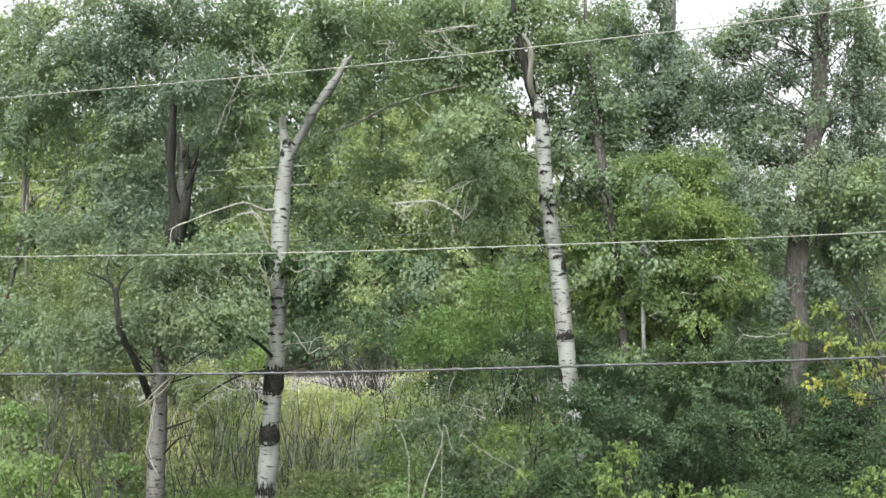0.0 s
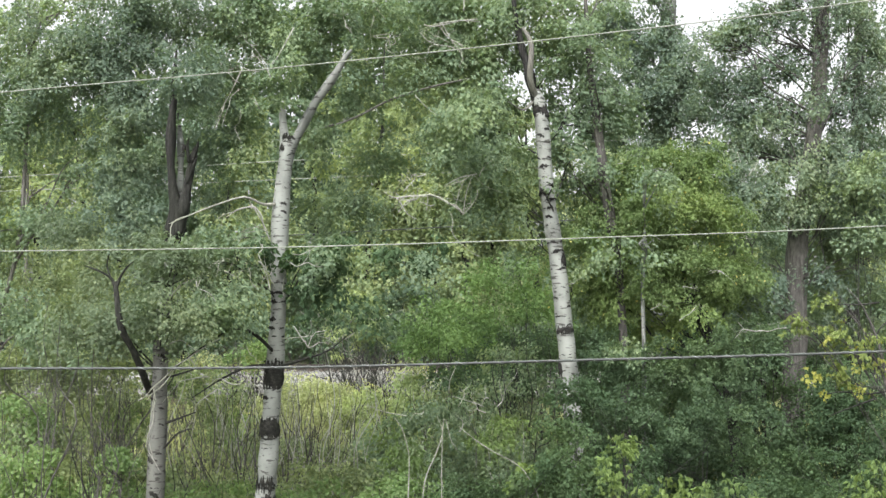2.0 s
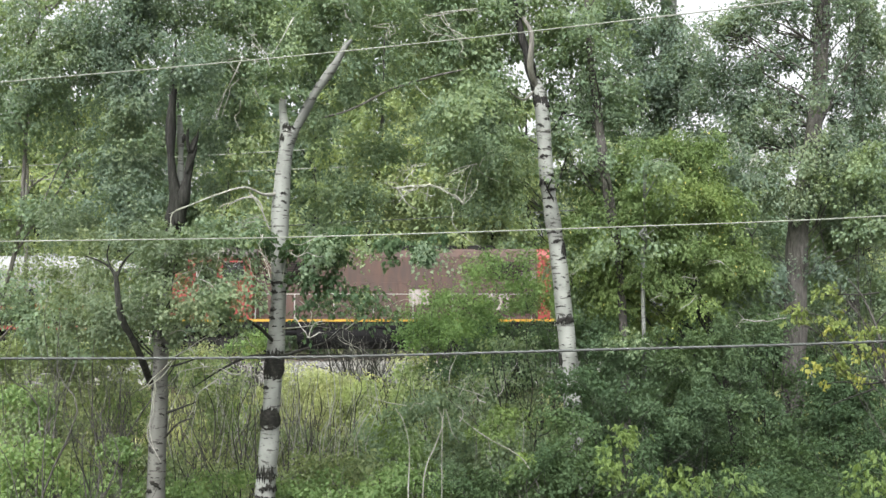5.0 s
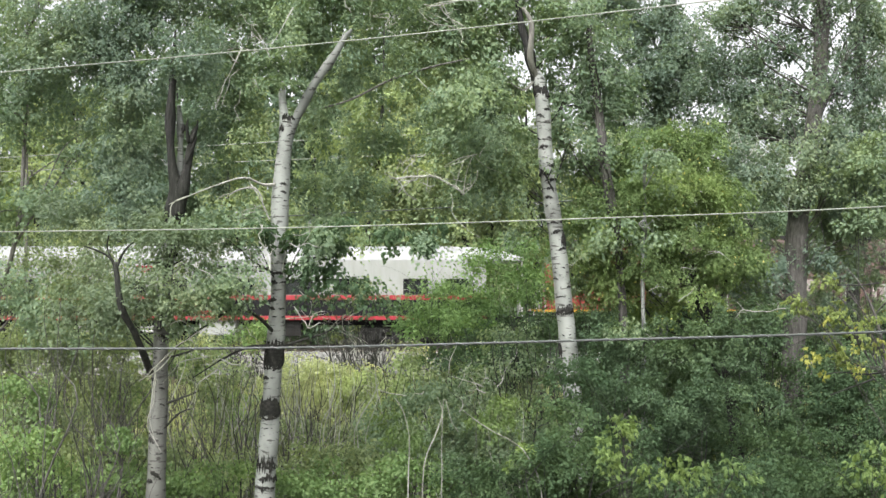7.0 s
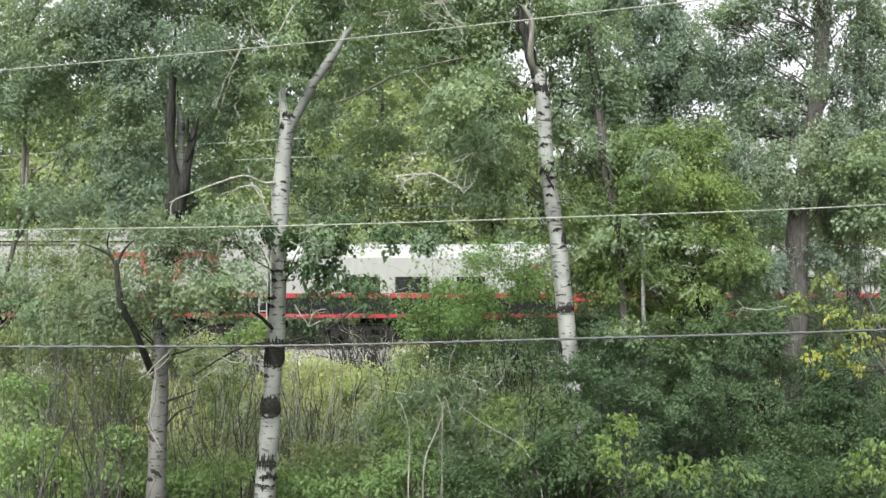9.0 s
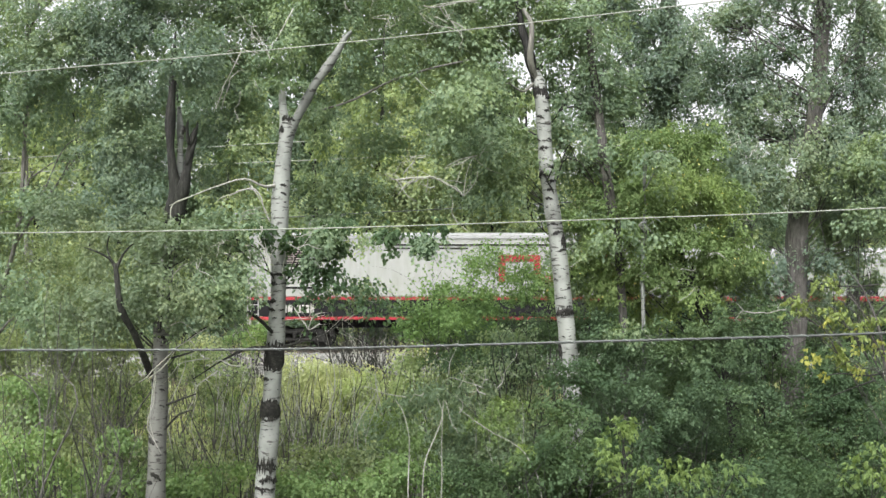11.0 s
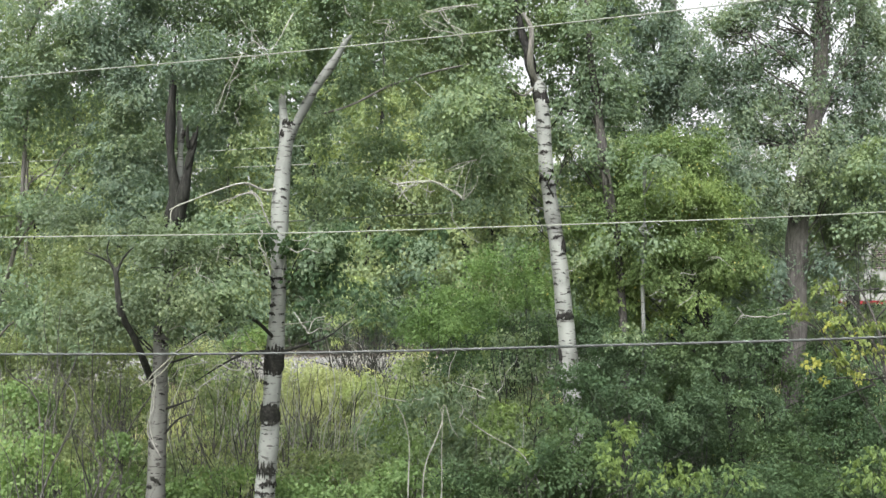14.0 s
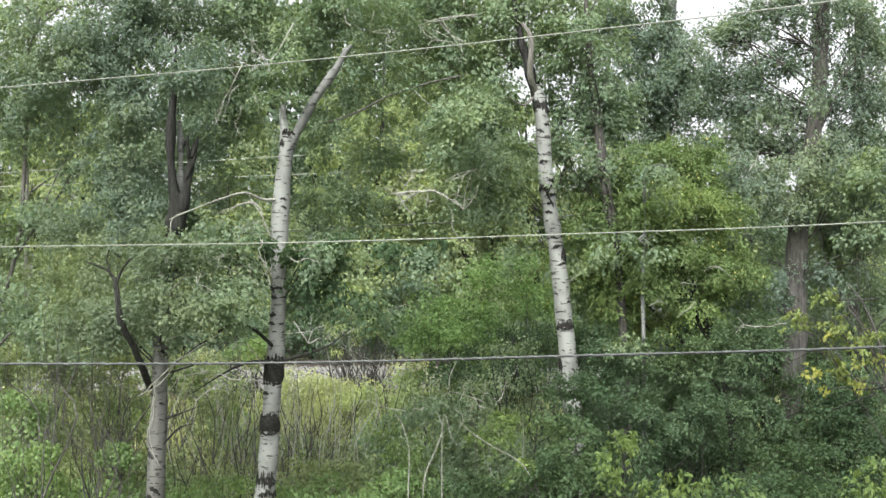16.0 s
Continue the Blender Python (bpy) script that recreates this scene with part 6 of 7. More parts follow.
MAPLE = tree("maple_tree", "yellow-green maple with a dark leaning stem", M_LINE, [0.15, 0.14, 0.13, 0.12, 0.1, 0.06, 0.03], BARK_DARK, M_LOBES, 0.064, LEAF_MAPLE, 67, limb_r=0.03, droop=0.6, narrow=0.6, extra=maple_extra, share=0.6, flat=0.1)
N_LINE = [(6.26, 15.0, 2.52), (6.22, 15.0, 3.9), (6.1, 15.0, 4.99), (5.88, 15.0, 5.62), (5.65, 15.0, 5.93)]
N_LOBES = [(5.38, 15.0, 5.84, 0.197, 0.4, 0.126, 1.3), (4.92, 15.0, 5.52, 0.197, 0.4, 0.103, 1.4), (5.33, 15.0, 5.4, 0.111, 0.4, 0.158, 1.1), (5.62, 15.0, 5.43, 0.237, 0.4, 0.174, 1.0), (5.76, 15.0, 5.18, 0.284, 0.4, 0.079, 1.2), (5.51, 15.0, 4.74, 0.205, 0.4, 0.237, 0.9), (6.01, 15.0, 4.91, 0.142, 0.4, 0.095, 0.9), (5.99, 15.0, 5.29, 0.158, 0.4, 0.158, 0.9), (5.98, 15.0, 4.58, 0.174, 0.4, 0.111, 0.8), (4.85, 15.0, 5.35, 0.079, 0.4, 0.079, 0.9)]
N_BRIGHT = [(5.07, 14.8, 4.82, 0.07, 0.15, 0.117, 1.6), (5.7, 14.8, 4.85, 0.055, 0.15, 0.055, 1.6), (5.25, 14.8, 4.5, 0.07, 0.15, 0.07, 1.5), (5.74, 14.8, 4.59, 0.086, 0.15, 0.047, 1.5), (5.95, 14.8, 4.97, 0.062, 0.15, 0.039, 1.3), (5.25, 14.8, 5.23, 0.055, 0.15, 0.055, 1.2)]


def sapling_extra(top):
    """Brightest leaf tufts and the thin dark side branches of the young maple."""
    leaf_cloud("yellow_leaves", N_BRIGHT, 0.056, LEAF_GOLD, top, 73, 0.9, "bright yellow leaf tufts", 0.46, 1.0, 0.1, 4)
    for pts in [
        [(6.09, 15.0, 5.73), (5.81, 15.0, 5.7), (5.48, 15.0, 5.7), (5.1, 15.0, 5.65)],
        [(6.21, 15.0, 4.5), (5.86, 15.0, 4.46), (5.55, 15.0, 4.49), (5.32, 15.0, 4.46)],
        [(6.23, 15.0, 5.48), (6.12, 15.0, 5.4), (6.03, 15.0, 5.27), (5.98, 15.0, 5.13)],
        [(5.98, 15.0, 4.39), (5.7, 15.0, 4.29), (5.38, 15.0, 4.17)],
    ]:
        tube("side_branch", pts, [0.013, 0.011, 0.009, 0.006][:len(pts)], BARK_DARK, top, "", 6, 0.1, 4)


tree("maple_sapling", "young maple turning yellow", N_LINE, [0.03, 0.026, 0.02, 0.012, 0.007], BARK_BROWN, N_LOBES, 0.062, LEAF_YELLOW, 71, narrow=0.46, category="sapling", limb_r=0.006, droop=0.9, cover=1.15, extra=sapling_extra, fan=4, flat=0.1)


# ---- bushes and undergrowth ----
def bush(label, foot, lobes, leaf, mat, seed, stems=9, bark=BARK_DARK, droop=0.4, name="bush", stem_r=0.02, narrow=0.7, fan=0, flat=0.16):
    x, y, _ = foot
    z = ground_height(x, y)
    top = thing(name, (x, y, z), label, "bush")
    rng = np.random.default_rng(seed)
    for (lx, ly, lz, rx, ry, rz, lai) in lobes:
        for _ in range(max(2, stems // len(lobes))):
            gx, gy = lx + rng.normal(0, rx * 0.4), ly + rng.normal(0, ry * 0.3)
            tip = Vector((lx + rng.uniform(-rx, rx) * 0.8, ly + rng.uniform(-ry, ry) * 0.8, lz + rng.uniform(-0.3, 0.9) * rz))
            pts, rad = branch_runs(rng, (gx, gy, ground_height(gx, gy) - 0.05), tip, stem_r * rng.uniform(0.7, 1.4), 0.07, 4)
            runs = [(pts, rad)]
            for _k in range(3):
                k = int(rng.integers(2, 5))
                runs.append(branch_runs(rng, pts[k], pts[k] + Vector(rng.normal(0, 0.5, 3)) + Vector((0, 0, 0.3)), rad[k] * 0.7 + 0.003, n=2))
            tubes("stem", runs, bark, top, sides=5, per=3)
    leaf_cloud("leaves", lobes, leaf, mat, top, seed, droop, "", narrow, flat=flat, fan=fan)
    settle(top)
    return top


bush("dense fresh-green bush on the railway bank", (1.3, 33.0, -0.05), [(1.49, 33.0, 5.85, 1.48, 0.7, 0.78, 0.62), (2.53, 33.0, 6.45, 0.78, 0.7, 0.78, 0.35), (-0.24, 33.0, 5.07, 1.22, 0.59, 0.66, 1.5), (0.78, 32.5, 5.07, 1.88, 0.5, 0.48, 1.5), (3.05, 33.0, 5.76, 0.87, 0.78, 0.87, 0.9), (1.15, 33.0, 6.8, 1.04, 0.55, 0.61, 0.25), (0.28, 33.0, 6.02, 0.87, 0.5, 0.43, 0.5)], 0.085, LEAF_BANK, 81, 24)
bush("thicket of green bushes below the birch", (0.62, 26.0, -0.2), [(1.79, 26, 4.67, 0.889, 0.4, 0.328, 0.9), (0.22, 26.0, 3.27, 1.51, 0.62, 0.68, 1.5), (1.85, 26.0, 3.54, 1.23, 0.74, 0.82, 0.45), (0.73, 25.0, 2.32, 1.84, 0.71, 0.79, 1.7), (2.29, 25.0, 2.19, 1.18, 0.83, 0.92, 1.8), (-1.27, 26.0, 2.26, 1.37, 0.55, 0.62, 1.8)], 0.08, LEAF_ASPEN, 83, 30)
# Dark leaf colour stands for the shaded hollow beneath the birch
bush("bushes under the birch with shade painted into the leaves", (2.11, 28.0, -0.64), [(1.31, 29, 3.95, 1.221, 0.73, 0.244, 1.2), (0.24, 29, 3.83, 0.458, 0.4, 0.183, 0.7), (1.84, 29, 3.5, 1.068, 0.64, 0.336, 0.9), (0.85, 29, 3.22, 0.611, 0.4, 0.305, 0.7), (2.21, 29.0, 3.91, 1.22, 0.82, 0.92, 0.6), (1.4, 28.0, 3.24, 1.03, 0.53, 0.59, 0.5), (1.42, 31.5, 4.43, 1.49, 0.51, 0.56, 1.7), (2.9, 31.5, 4.51, 0.83, 0.75, 0.99, 1.5), (3.75, 26.0, 3.54, 0.96, 0.86, 0.96, 1.6), (3.45, 24.0, 2.45, 1.01, 0.8, 0.88, 1.8)], 0.08, LEAF_PAINTED_SHADE, 85, 22)
bush("yellow-green leafy shrub beside the birch", (-0.25, 20.0, 1.12), [(-0.67, 20.0, 3.16, 0.63, 0.5, 0.42, 0.9), (1.0, 20.0, 3.58, 0.53, 0.5, 0.26, 1.1), (1.37, 18.0, 3.03, 0.38, 0.5, 0.24, 1.0), (0.69, 20.0, 3.27, 0.42, 0.5, 0.26, 0.7)], 0.075, LEAF_SPRIG, 87, 8, BARK_BROWN, stem_r=0.01, narrow=0.45, droop=0.8, fan=4, flat=0.1)
bush("pale green shrubs with thin bare stems", (-7.87, 24.0, 0.24), [(-9.47, 25.0, 4.39, 1.45, 0.59, 0.66, 1.0), (-7.76, 25.0, 4.0, 1.18, 0.59, 0.66, 0.8), (-8.56, 23.0, 3.17, 1.33, 0.65, 0.73, 1.0), (-7.0, 23.0, 2.93, 1.09, 0.65, 0.73, 0.8), (-7.46, 21.0, 2.4, 1.66, 0.5, 0.55, 1.2), (-5.82, 21.0, 2.29, 0.99, 0.5, 0.44, 1.2)], 0.085, LEAF_SHRUB, 89, 40, BARK_BROWN, stem_r=0.016)
bush("pale green shrubs below the bank", (-5.16, 26.0, -0.2), [(-5.84, 27.0, 3.32, 1.14, 0.64, 0.71, 0.8), (-5.2, 26.0, 2.33, 1.37, 0.62, 0.68, 1.0), (-4.84, 22.0, 2.14, 1.39, 0.5, 0.46, 1.7), (-3.15, 27.0, 2.14, 1.28, 0.54, 0.6, 1.3), (-2.56, 22.0, 2.14, 1.39, 0.5, 0.46, 1.8)], 0.09, LEAF_SHRUB, 91, 40, BARK_BROWN, stem_r=0.014)
bush("bright low shrub at the wood's edge", (-6.73, 30.0, -1.07), [(-5.77, 33.0, 4.55, 0.78, 0.5, 0.43, 1.5), (-7.36, 31.0, 3.64, 0.98, 0.59, 0.65, 1.3), (-5.69, 30.0, 2.46, 0.95, 0.57, 0.63, 1.4), (-9.12, 31.0, 2.84, 0.98, 0.88, 0.98, 1.2)], 0.085, LEAF_FRESH, 93, 14)
# Shade under the maple comes from the darkened leaf colour
bush("thicket under the maple with deep shade painted in", (5.76, 25.0, 0.02), [(4.71, 26.0, 4.62, 1.23, 0.68, 0.75, 1.3), (6.22, 25.5, 4.5, 1.34, 0.66, 0.74, 1.7), (4.77, 25.0, 3.35, 1.45, 0.71, 0.79, 1.9), (6.34, 24.0, 3.44, 1.52, 0.8, 0.88, 2.1), (5.22, 23.0, 2.58, 1.69, 0.65, 0.73, 2.2), (7.54, 25.0, 4.39, 0.79, 0.71, 0.79, 1.6), (5.82, 28.0, 5.13, 1.62, 0.53, 0.59, 0.9)], 0.068, LEAF_PAINTED_SHADE, 95, 30)
bush("green thicket round the poplar's foot", (7.23, 21.0, 0.9), [(7.04, 20.5, 4.22, 0.486, 0.4, 0.216, 1.7), (6.47, 21, 4.13, 0.221, 0.4, 0.155, 1.5), (6.58, 20.5, 3.21, 0.97, 0.5, 0.54, 1.8), (7.47, 20.0, 3.78, 0.95, 0.57, 0.63, 1.9), (6.38, 19.0, 2.79, 1.1, 0.5, 0.5, 2.1), (7.57, 19.0, 3.08, 0.8, 0.63, 0.7, 2.0), (7.49, 20.0, 4.3, 0.63, 0.5, 0.53, 1.4)], 0.06, LEAF_PAINTED_SHADE, 97, 26)
bush("light green leafy sprigs at the wood's edge", (3.01, 14.0, 2.43), [(2.31, 14, 3.93, 0.265, 0.4, 0.162, 1.1), (2.2, 14, 3.6, 0.295, 0.4, 0.177, 1.1), (2.6, 14, 3.35, 0.192, 0.4, 0.118, 1.0), (2.89, 14, 3.42, 0.295, 0.4, 0.103, 1.2), (3.33, 14, 3.4, 0.339, 0.4, 0.103, 1.3), (3.69, 14, 3.44, 0.221, 0.4, 0.088, 1.2), (3.55, 14, 3.25, 0.339, 0.4, 0.074, 1.0), (2.6, 14.4, 3.85, 0.227, 0.4, 0.106, 0.8)], 0.075, LEAF_SPRIG, 99, 10, stem_r=0.008, narrow=0.42, droop=0.9, fan=5, flat=0.08)
bush("broad-leaved light green bush", (5.51, 14.0, 2.43), [(5.56, 14, 3.49, 0.295, 0.4, 0.103, 1.1), (5.37, 14, 3.35, 0.192, 0.4, 0.088, 1.0), (5.66, 14, 3.17, 0.221, 0.4, 0.118, 1.0), (5.63, 14, 3.67, 0.192, 0.4, 0.074, 0.8)], 0.085, LEAF_SPRIG, 101, 5, stem_r=0.008, narrow=0.45, droop=0.8, fan=3, flat=0.1)
bush("grey-green thicket before the bank", (-9.37, 30.0, -1.07), [(-11.38, 30.0, 4.48, 1.74, 0.57, 0.63, 1.5), (-9.02, 30.0, 4.32, 1.42, 0.5, 0.51, 1.4), (-7.13, 30.0, 4.25, 0.95, 0.5, 0.44, 1.2), (-10.06, 29.0, 3.61, 1.98, 0.55, 0.61, 1.2)], 0.08, LEAF_SHRUB, 105, 24, BARK_BROWN)
bush("leafy bush at the birch's foot", (2.07, 17.0, 1.77), [(2.17, 18, 3.67, 0.322, 0.4, 0.341, 1.3), (2.26, 17.6, 3.2, 0.371, 0.4, 0.371, 1.3), (2.06, 17.5, 3.55, 0.41, 0.5, 0.46, 1.2), (2.22, 18.2, 4.17, 0.38, 0.5, 0.33, 2.2), (2.17, 17.0, 3.08, 0.54, 0.5, 0.45, 1.5), (1.55, 17.0, 2.99, 0.54, 0.5, 0.36, 1.3)], 0.06, LEAF_PAINTED_SHADE, 106, 9)
bush("leafy scrub before the bank", (8.54, 32.0, -1.51), [(4.24, 32, 5.05, 0.438, 0.4, 0.236, 1.7), (5.06, 32, 5.15, 1.263, 0.4, 0.371, 1.2), (7.16, 32, 5.18, 1.011, 0.4, 0.337, 1.2), (4.96, 32.0, 4.41, 1.52, 0.53, 0.59, 1.6), (7.81, 32.0, 4.41, 2.02, 0.53, 0.59, 1.7), (11.67, 32.0, 4.41, 2.36, 0.68, 0.76, 1.7), (0.26, 31.0, 4.21, 0.98, 0.5, 0.29, 1.4)], 0.09, LEAF_PAINTED_SHADE, 107, 20)
bush("green leafy shrub at the wood edge", (-6.54, 17.0, 1.77), [(-6.89, 17.5, 4.0, 0.55, 0.5, 0.55, 0.9), (-6.38, 16.5, 3.23, 0.69, 0.5, 0.43, 1.3), (-5.6, 17.0, 2.99, 0.72, 0.5, 0.36, 1.0)], 0.07, LEAF_FRESH, 108, 10, BARK_BROWN, stem_r=0.01)
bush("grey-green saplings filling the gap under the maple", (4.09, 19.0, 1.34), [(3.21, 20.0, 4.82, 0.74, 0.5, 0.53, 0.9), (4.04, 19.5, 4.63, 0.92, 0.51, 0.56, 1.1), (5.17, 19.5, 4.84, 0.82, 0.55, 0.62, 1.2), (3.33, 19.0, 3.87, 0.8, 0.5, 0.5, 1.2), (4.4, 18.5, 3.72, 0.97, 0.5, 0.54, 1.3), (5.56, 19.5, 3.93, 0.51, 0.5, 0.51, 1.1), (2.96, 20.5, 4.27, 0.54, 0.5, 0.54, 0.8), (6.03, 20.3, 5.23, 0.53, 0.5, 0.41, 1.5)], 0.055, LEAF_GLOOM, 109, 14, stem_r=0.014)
bush("weeds growing over the ballast edge", (-4.86, 42.0, -3.7), [(-8.54, 42.5, 3.84, 1.57, 0.5, 0.31, 0.5), (-6.31, 42.5, 3.35, 1.34, 0.5, 0.2, 0.5), (-3.63, 42.3, 2.92, 1.78, 0.5, 0.2, 0.6), (-1.2, 42.5, 3.57, 0.89, 0.5, 0.27, 1.0), (-4.92, 42.0, 2.76, 2.43, 0.5, 0.31, 1.0), (-7.21, 40.0, 4.04, 1.26, 0.5, 0.34, 0.6)], 0.1, LEAF_WEED, 110, 10, stem_r=0.008)
bush("yellow-green tall weeds below the bank", (-3.59, 34.0, -1.95), [(-4.25, 38.0, 2.79, 1.6, 0.5, 0.52, 1.9), (-6.03, 38.0, 2.53, 1.0, 0.5, 0.52, 1.5), (-2.59, 37.0, 2.42, 1.36, 0.5, 0.55, 1.7), (-3.79, 34.0, 2.23, 1.97, 0.5, 0.54, 1.8), (-6.07, 32.0, 2.42, 1.01, 0.5, 0.51, 1.0)], 0.105, LEAF_WEED, 112, 12, BARK_BROWN, stem_r=0.008, narrow=0.4)
bush("low leafy undergrowth along the wood edge", (-3.57, 19.0, 1.34), [(-7.14, 19.0, 2.3, 1.2, 0.5, 0.4, 1.5), (-5.56, 19.0, 2.26, 1.0, 0.5, 0.4, 1.4), (-4.08, 19.0, 2.3, 0.9, 0.5, 0.4, 1.5), (-2.21, 19.0, 2.3, 1.1, 0.5, 0.4, 1.6), (-0.63, 19.0, 2.3, 1.0, 0.5, 0.45, 1.6)], 0.074, LEAF_FRESH, 114, 14, BARK_BROWN, stem_r=0.01)
# Leaf colour darkened to carry the shade near the ground
bush("low undergrowth under the trees with shade painted in", (2.94, 18.0, 1.56), [(3.44, 18.5, 3.09, 0.545, 0.4, 0.428, 1.2), (5.12, 19, 3.02, 0.6, 0.4, 0.44, 1.3), (4.04, 18.6, 3.36, 0.489, 0.4, 0.392, 1.0), (0.73, 18.5, 2.39, 0.97, 0.5, 0.44, 1.6), (1.92, 18.0, 2.47, 0.85, 0.5, 0.43, 1.6), (2.87, 17.5, 2.51, 0.83, 0.5, 0.37, 1.6), (4.11, 17.0, 2.55, 0.98, 0.5, 0.31, 1.5), (5.59, 17.5, 2.56, 0.92, 0.5, 0.41, 1.7), (6.58, 17.0, 2.6, 0.81, 0.5, 0.4, 1.6)], 0.055, LEAF_PAINTED_SHADE, 116, 14, stem_r=0.01)
bush("pale green saplings behind the tall poplar", (8.43, 24.5, 0.13), [(8.48, 22, 4.27, 0.637, 0.4, 0.44, 1.2), (9.95, 24.5, 5.9, 0.258, 0.4, 0.361, 1.3), (9.69, 24.5, 6.35, 0.309, 0.4, 0.206, 0.8), (7.5, 24.5, 6.9, 0.5, 0.52, 0.3, 0.8), (8.72, 24.5, 6.5, 0.62, 0.64, 0.6, 1.7), (9.9, 24.5, 5.4, 0.6, 0.64, 0.4, 0.9), (8.32, 21.0, 8.16, 0.53, 0.5, 0.83, 1.6), (8.44, 21.0, 7.21, 0.44, 0.5, 0.44, 1.3), (7.92, 24.5, 5.2, 0.77, 0.5, 0.4, 0.9), (8.94, 24.0, 7.08, 0.76, 0.51, 0.57, 1.7)], 0.08, LEAF_ASPEN, 118, 8, stem_r=0.014)
bush("light green leafy bushes below the bank", (-1.22, 32.0, -1.51), [(-2.4, 32.0, 2.78, 1.35, 0.61, 0.67, 1.4), (-0.76, 33.0, 3.21, 1.22, 0.63, 0.69, 1.5), (-1.31, 30.0, 2.46, 1.42, 0.51, 0.57, 1.4), (0.5, 31.0, 3.64, 0.59, 0.5, 0.46, 1.4)], 0.1, LEAF_LIGHT, 120, 16, BARK_BROWN, stem_r=0.01)
# First two lobes: dark leaves put in where only shaded hollows are
bush("dark undergrowth behind the track, hollow shade in its leaf colour", (-4.58, 54.0, -6.33), [(-1.73, 51.5, 6.8, 1.247, 0.6, 0.867, 1.3), (3.83, 51.5, 8.43, 1.084, 0.6, 0.596, 1.2), (-4.73, 55.0, 5.07, 3.18, 1.04, 1.16, 1.5), (-10.5, 55.0, 4.78, 2.61, 1.04, 1.16, 1.6), (-16.85, 55.0, 5.07, 3.76, 1.3, 1.45, 1.8), (-20.9, 55.0, 5.36, 3.76, 1.56, 1.74, 1.8), (0.46, 55.0, 5.07, 3.47, 1.3, 1.45, 1.6), (6.24, 55.0, 5.36, 3.47, 1.56, 1.74, 1.8), (13.46, 55.0, 5.64, 4.34, 1.82, 2.03, 1.8), (20.69, 55.0, 5.93, 4.34, 2.08, 2.32, 1.8)], 0.22, LEAF_FARDARK, 103, 16, stem_r=0.03)
bush("layered light green bush beyond the track", (-4.28, 53.0, 0), [(-4.25, 52.5, 6.68, 1.437, 0.86, 0.249, 1.7), (-3.56, 52.5, 6.1, 0.939, 0.56, 0.221, 1.4), (-5.08, 52.5, 6.27, 0.829, 0.5, 0.221, 1.2), (-3.7, 52.5, 5.49, 0.939, 0.56, 0.221, 1.2), (-4.66, 52.5, 5.05, 1.271, 0.76, 0.221, 1.5), (-3.42, 52.5, 4.75, 0.829, 0.5, 0.221, 1.4), (-5.78, 52.5, 6.87, 0.663, 0.4, 0.221, 1.0), (-5.21, 52.5, 3.76, 0.553, 0.4, 0.221, 1.2)], 0.16, LEAF_LIGHT, 155, 14, flat=0.05, droop=0.5)
bush("fine pale-leaved shrubs before the railway bank", (-8.74, 24.0, 0), [(-9.41, 24, 6.51, 0.758, 0.45, 0.455, 0.75), (-8.39, 24, 6.38, 0.758, 0.45, 0.505, 0.85), (-9.64, 24, 5.75, 0.758, 0.45, 0.379, 0.8), (-8.63, 24, 5.56, 0.884, 0.53, 0.379, 0.9), (-7.63, 24, 6.13, 0.632, 0.4, 0.505, 0.8), (-7.36, 24, 5.37, 0.758, 0.45, 0.379, 0.9), (-9.04, 24, 7.14, 0.884, 0.53, 0.253, 0.7), (-7.77, 24, 6.89, 0.505, 0.4, 0.303, 0.6), (-5.73, 24, 5.75, 0.632, 0.4, 0.505, 0.7), (-4.59, 24, 5.75, 0.632, 0.4, 0.379, 0.4)], 0.06, LEAF_SHRUB, 157, 14, BARK_BROWN, stem_r=0.008, flat=0.35)
bush("loose leafy sprays over the bank", (1.35, 30.0, 0), [(0.25, 30, 5.13, 1.421, 0.4, 0.316, 0.5), (2.81, 30, 6.94, 0.221, 0.4, 0.632, 0.6), (0.25, 30, 6.52, 0.947, 0.57, 0.411, 0.4), (1.52, 30, 6.6, 0.947, 0.57, 0.474, 0.45), (2.46, 30, 6.44, 0.632, 0.4, 0.568, 0.5), (3.57, 30, 6.6, 0.632, 0.4, 0.568, 0.6), (-0.38, 30, 5.81, 0.632, 0.4, 0.411, 0.7)], 0.085, LEAF_BANK, 159, 10, stem_r=0.008, flat=0.35)

# bare sapling stems on the left and twigs in the bushes
def thicket(label, foot, spans, count, seed, mat):
    x, y, _ = foot
    top = thing("bare_stems", (x, y, ground_height(x, y)), label, "shrub", kind="stuff")
    rng = np.random.default_rng(seed)
    runs = []
    for _ in range(count):
        x0, x1, yy, z1 = spans[int(rng.integers(len(spans)))]
        gx, gy = rng.uniform(x0, x1), yy + rng.normal(0, 1.0)
        a = (gx, gy, ground_height(gx, gy) - 0.05)
        b = (gx + rng.normal(0, 0.45), gy + rng.normal(0, 0.3), z1 * rng.uniform(0.8, 1.15))
        pts, rad = branch_runs(rng, a, b, rng.uniform(0.007, 0.027), 0.09, 5)
        runs.append((pts, rad))
        for _k in range(4):
            k = int(rng.integers(1, 4))
            runs.append(branch_runs(rng, pts[k], pts[k] + Vector((rng.normal(0, 0.35), rng.normal(0, 0.2), rng.uniform(0.3, 0.9))), rad[k] * 0.6, n=2))
    tubes("stems", runs, mat, top, sides=4, per=3)
    settle(top)


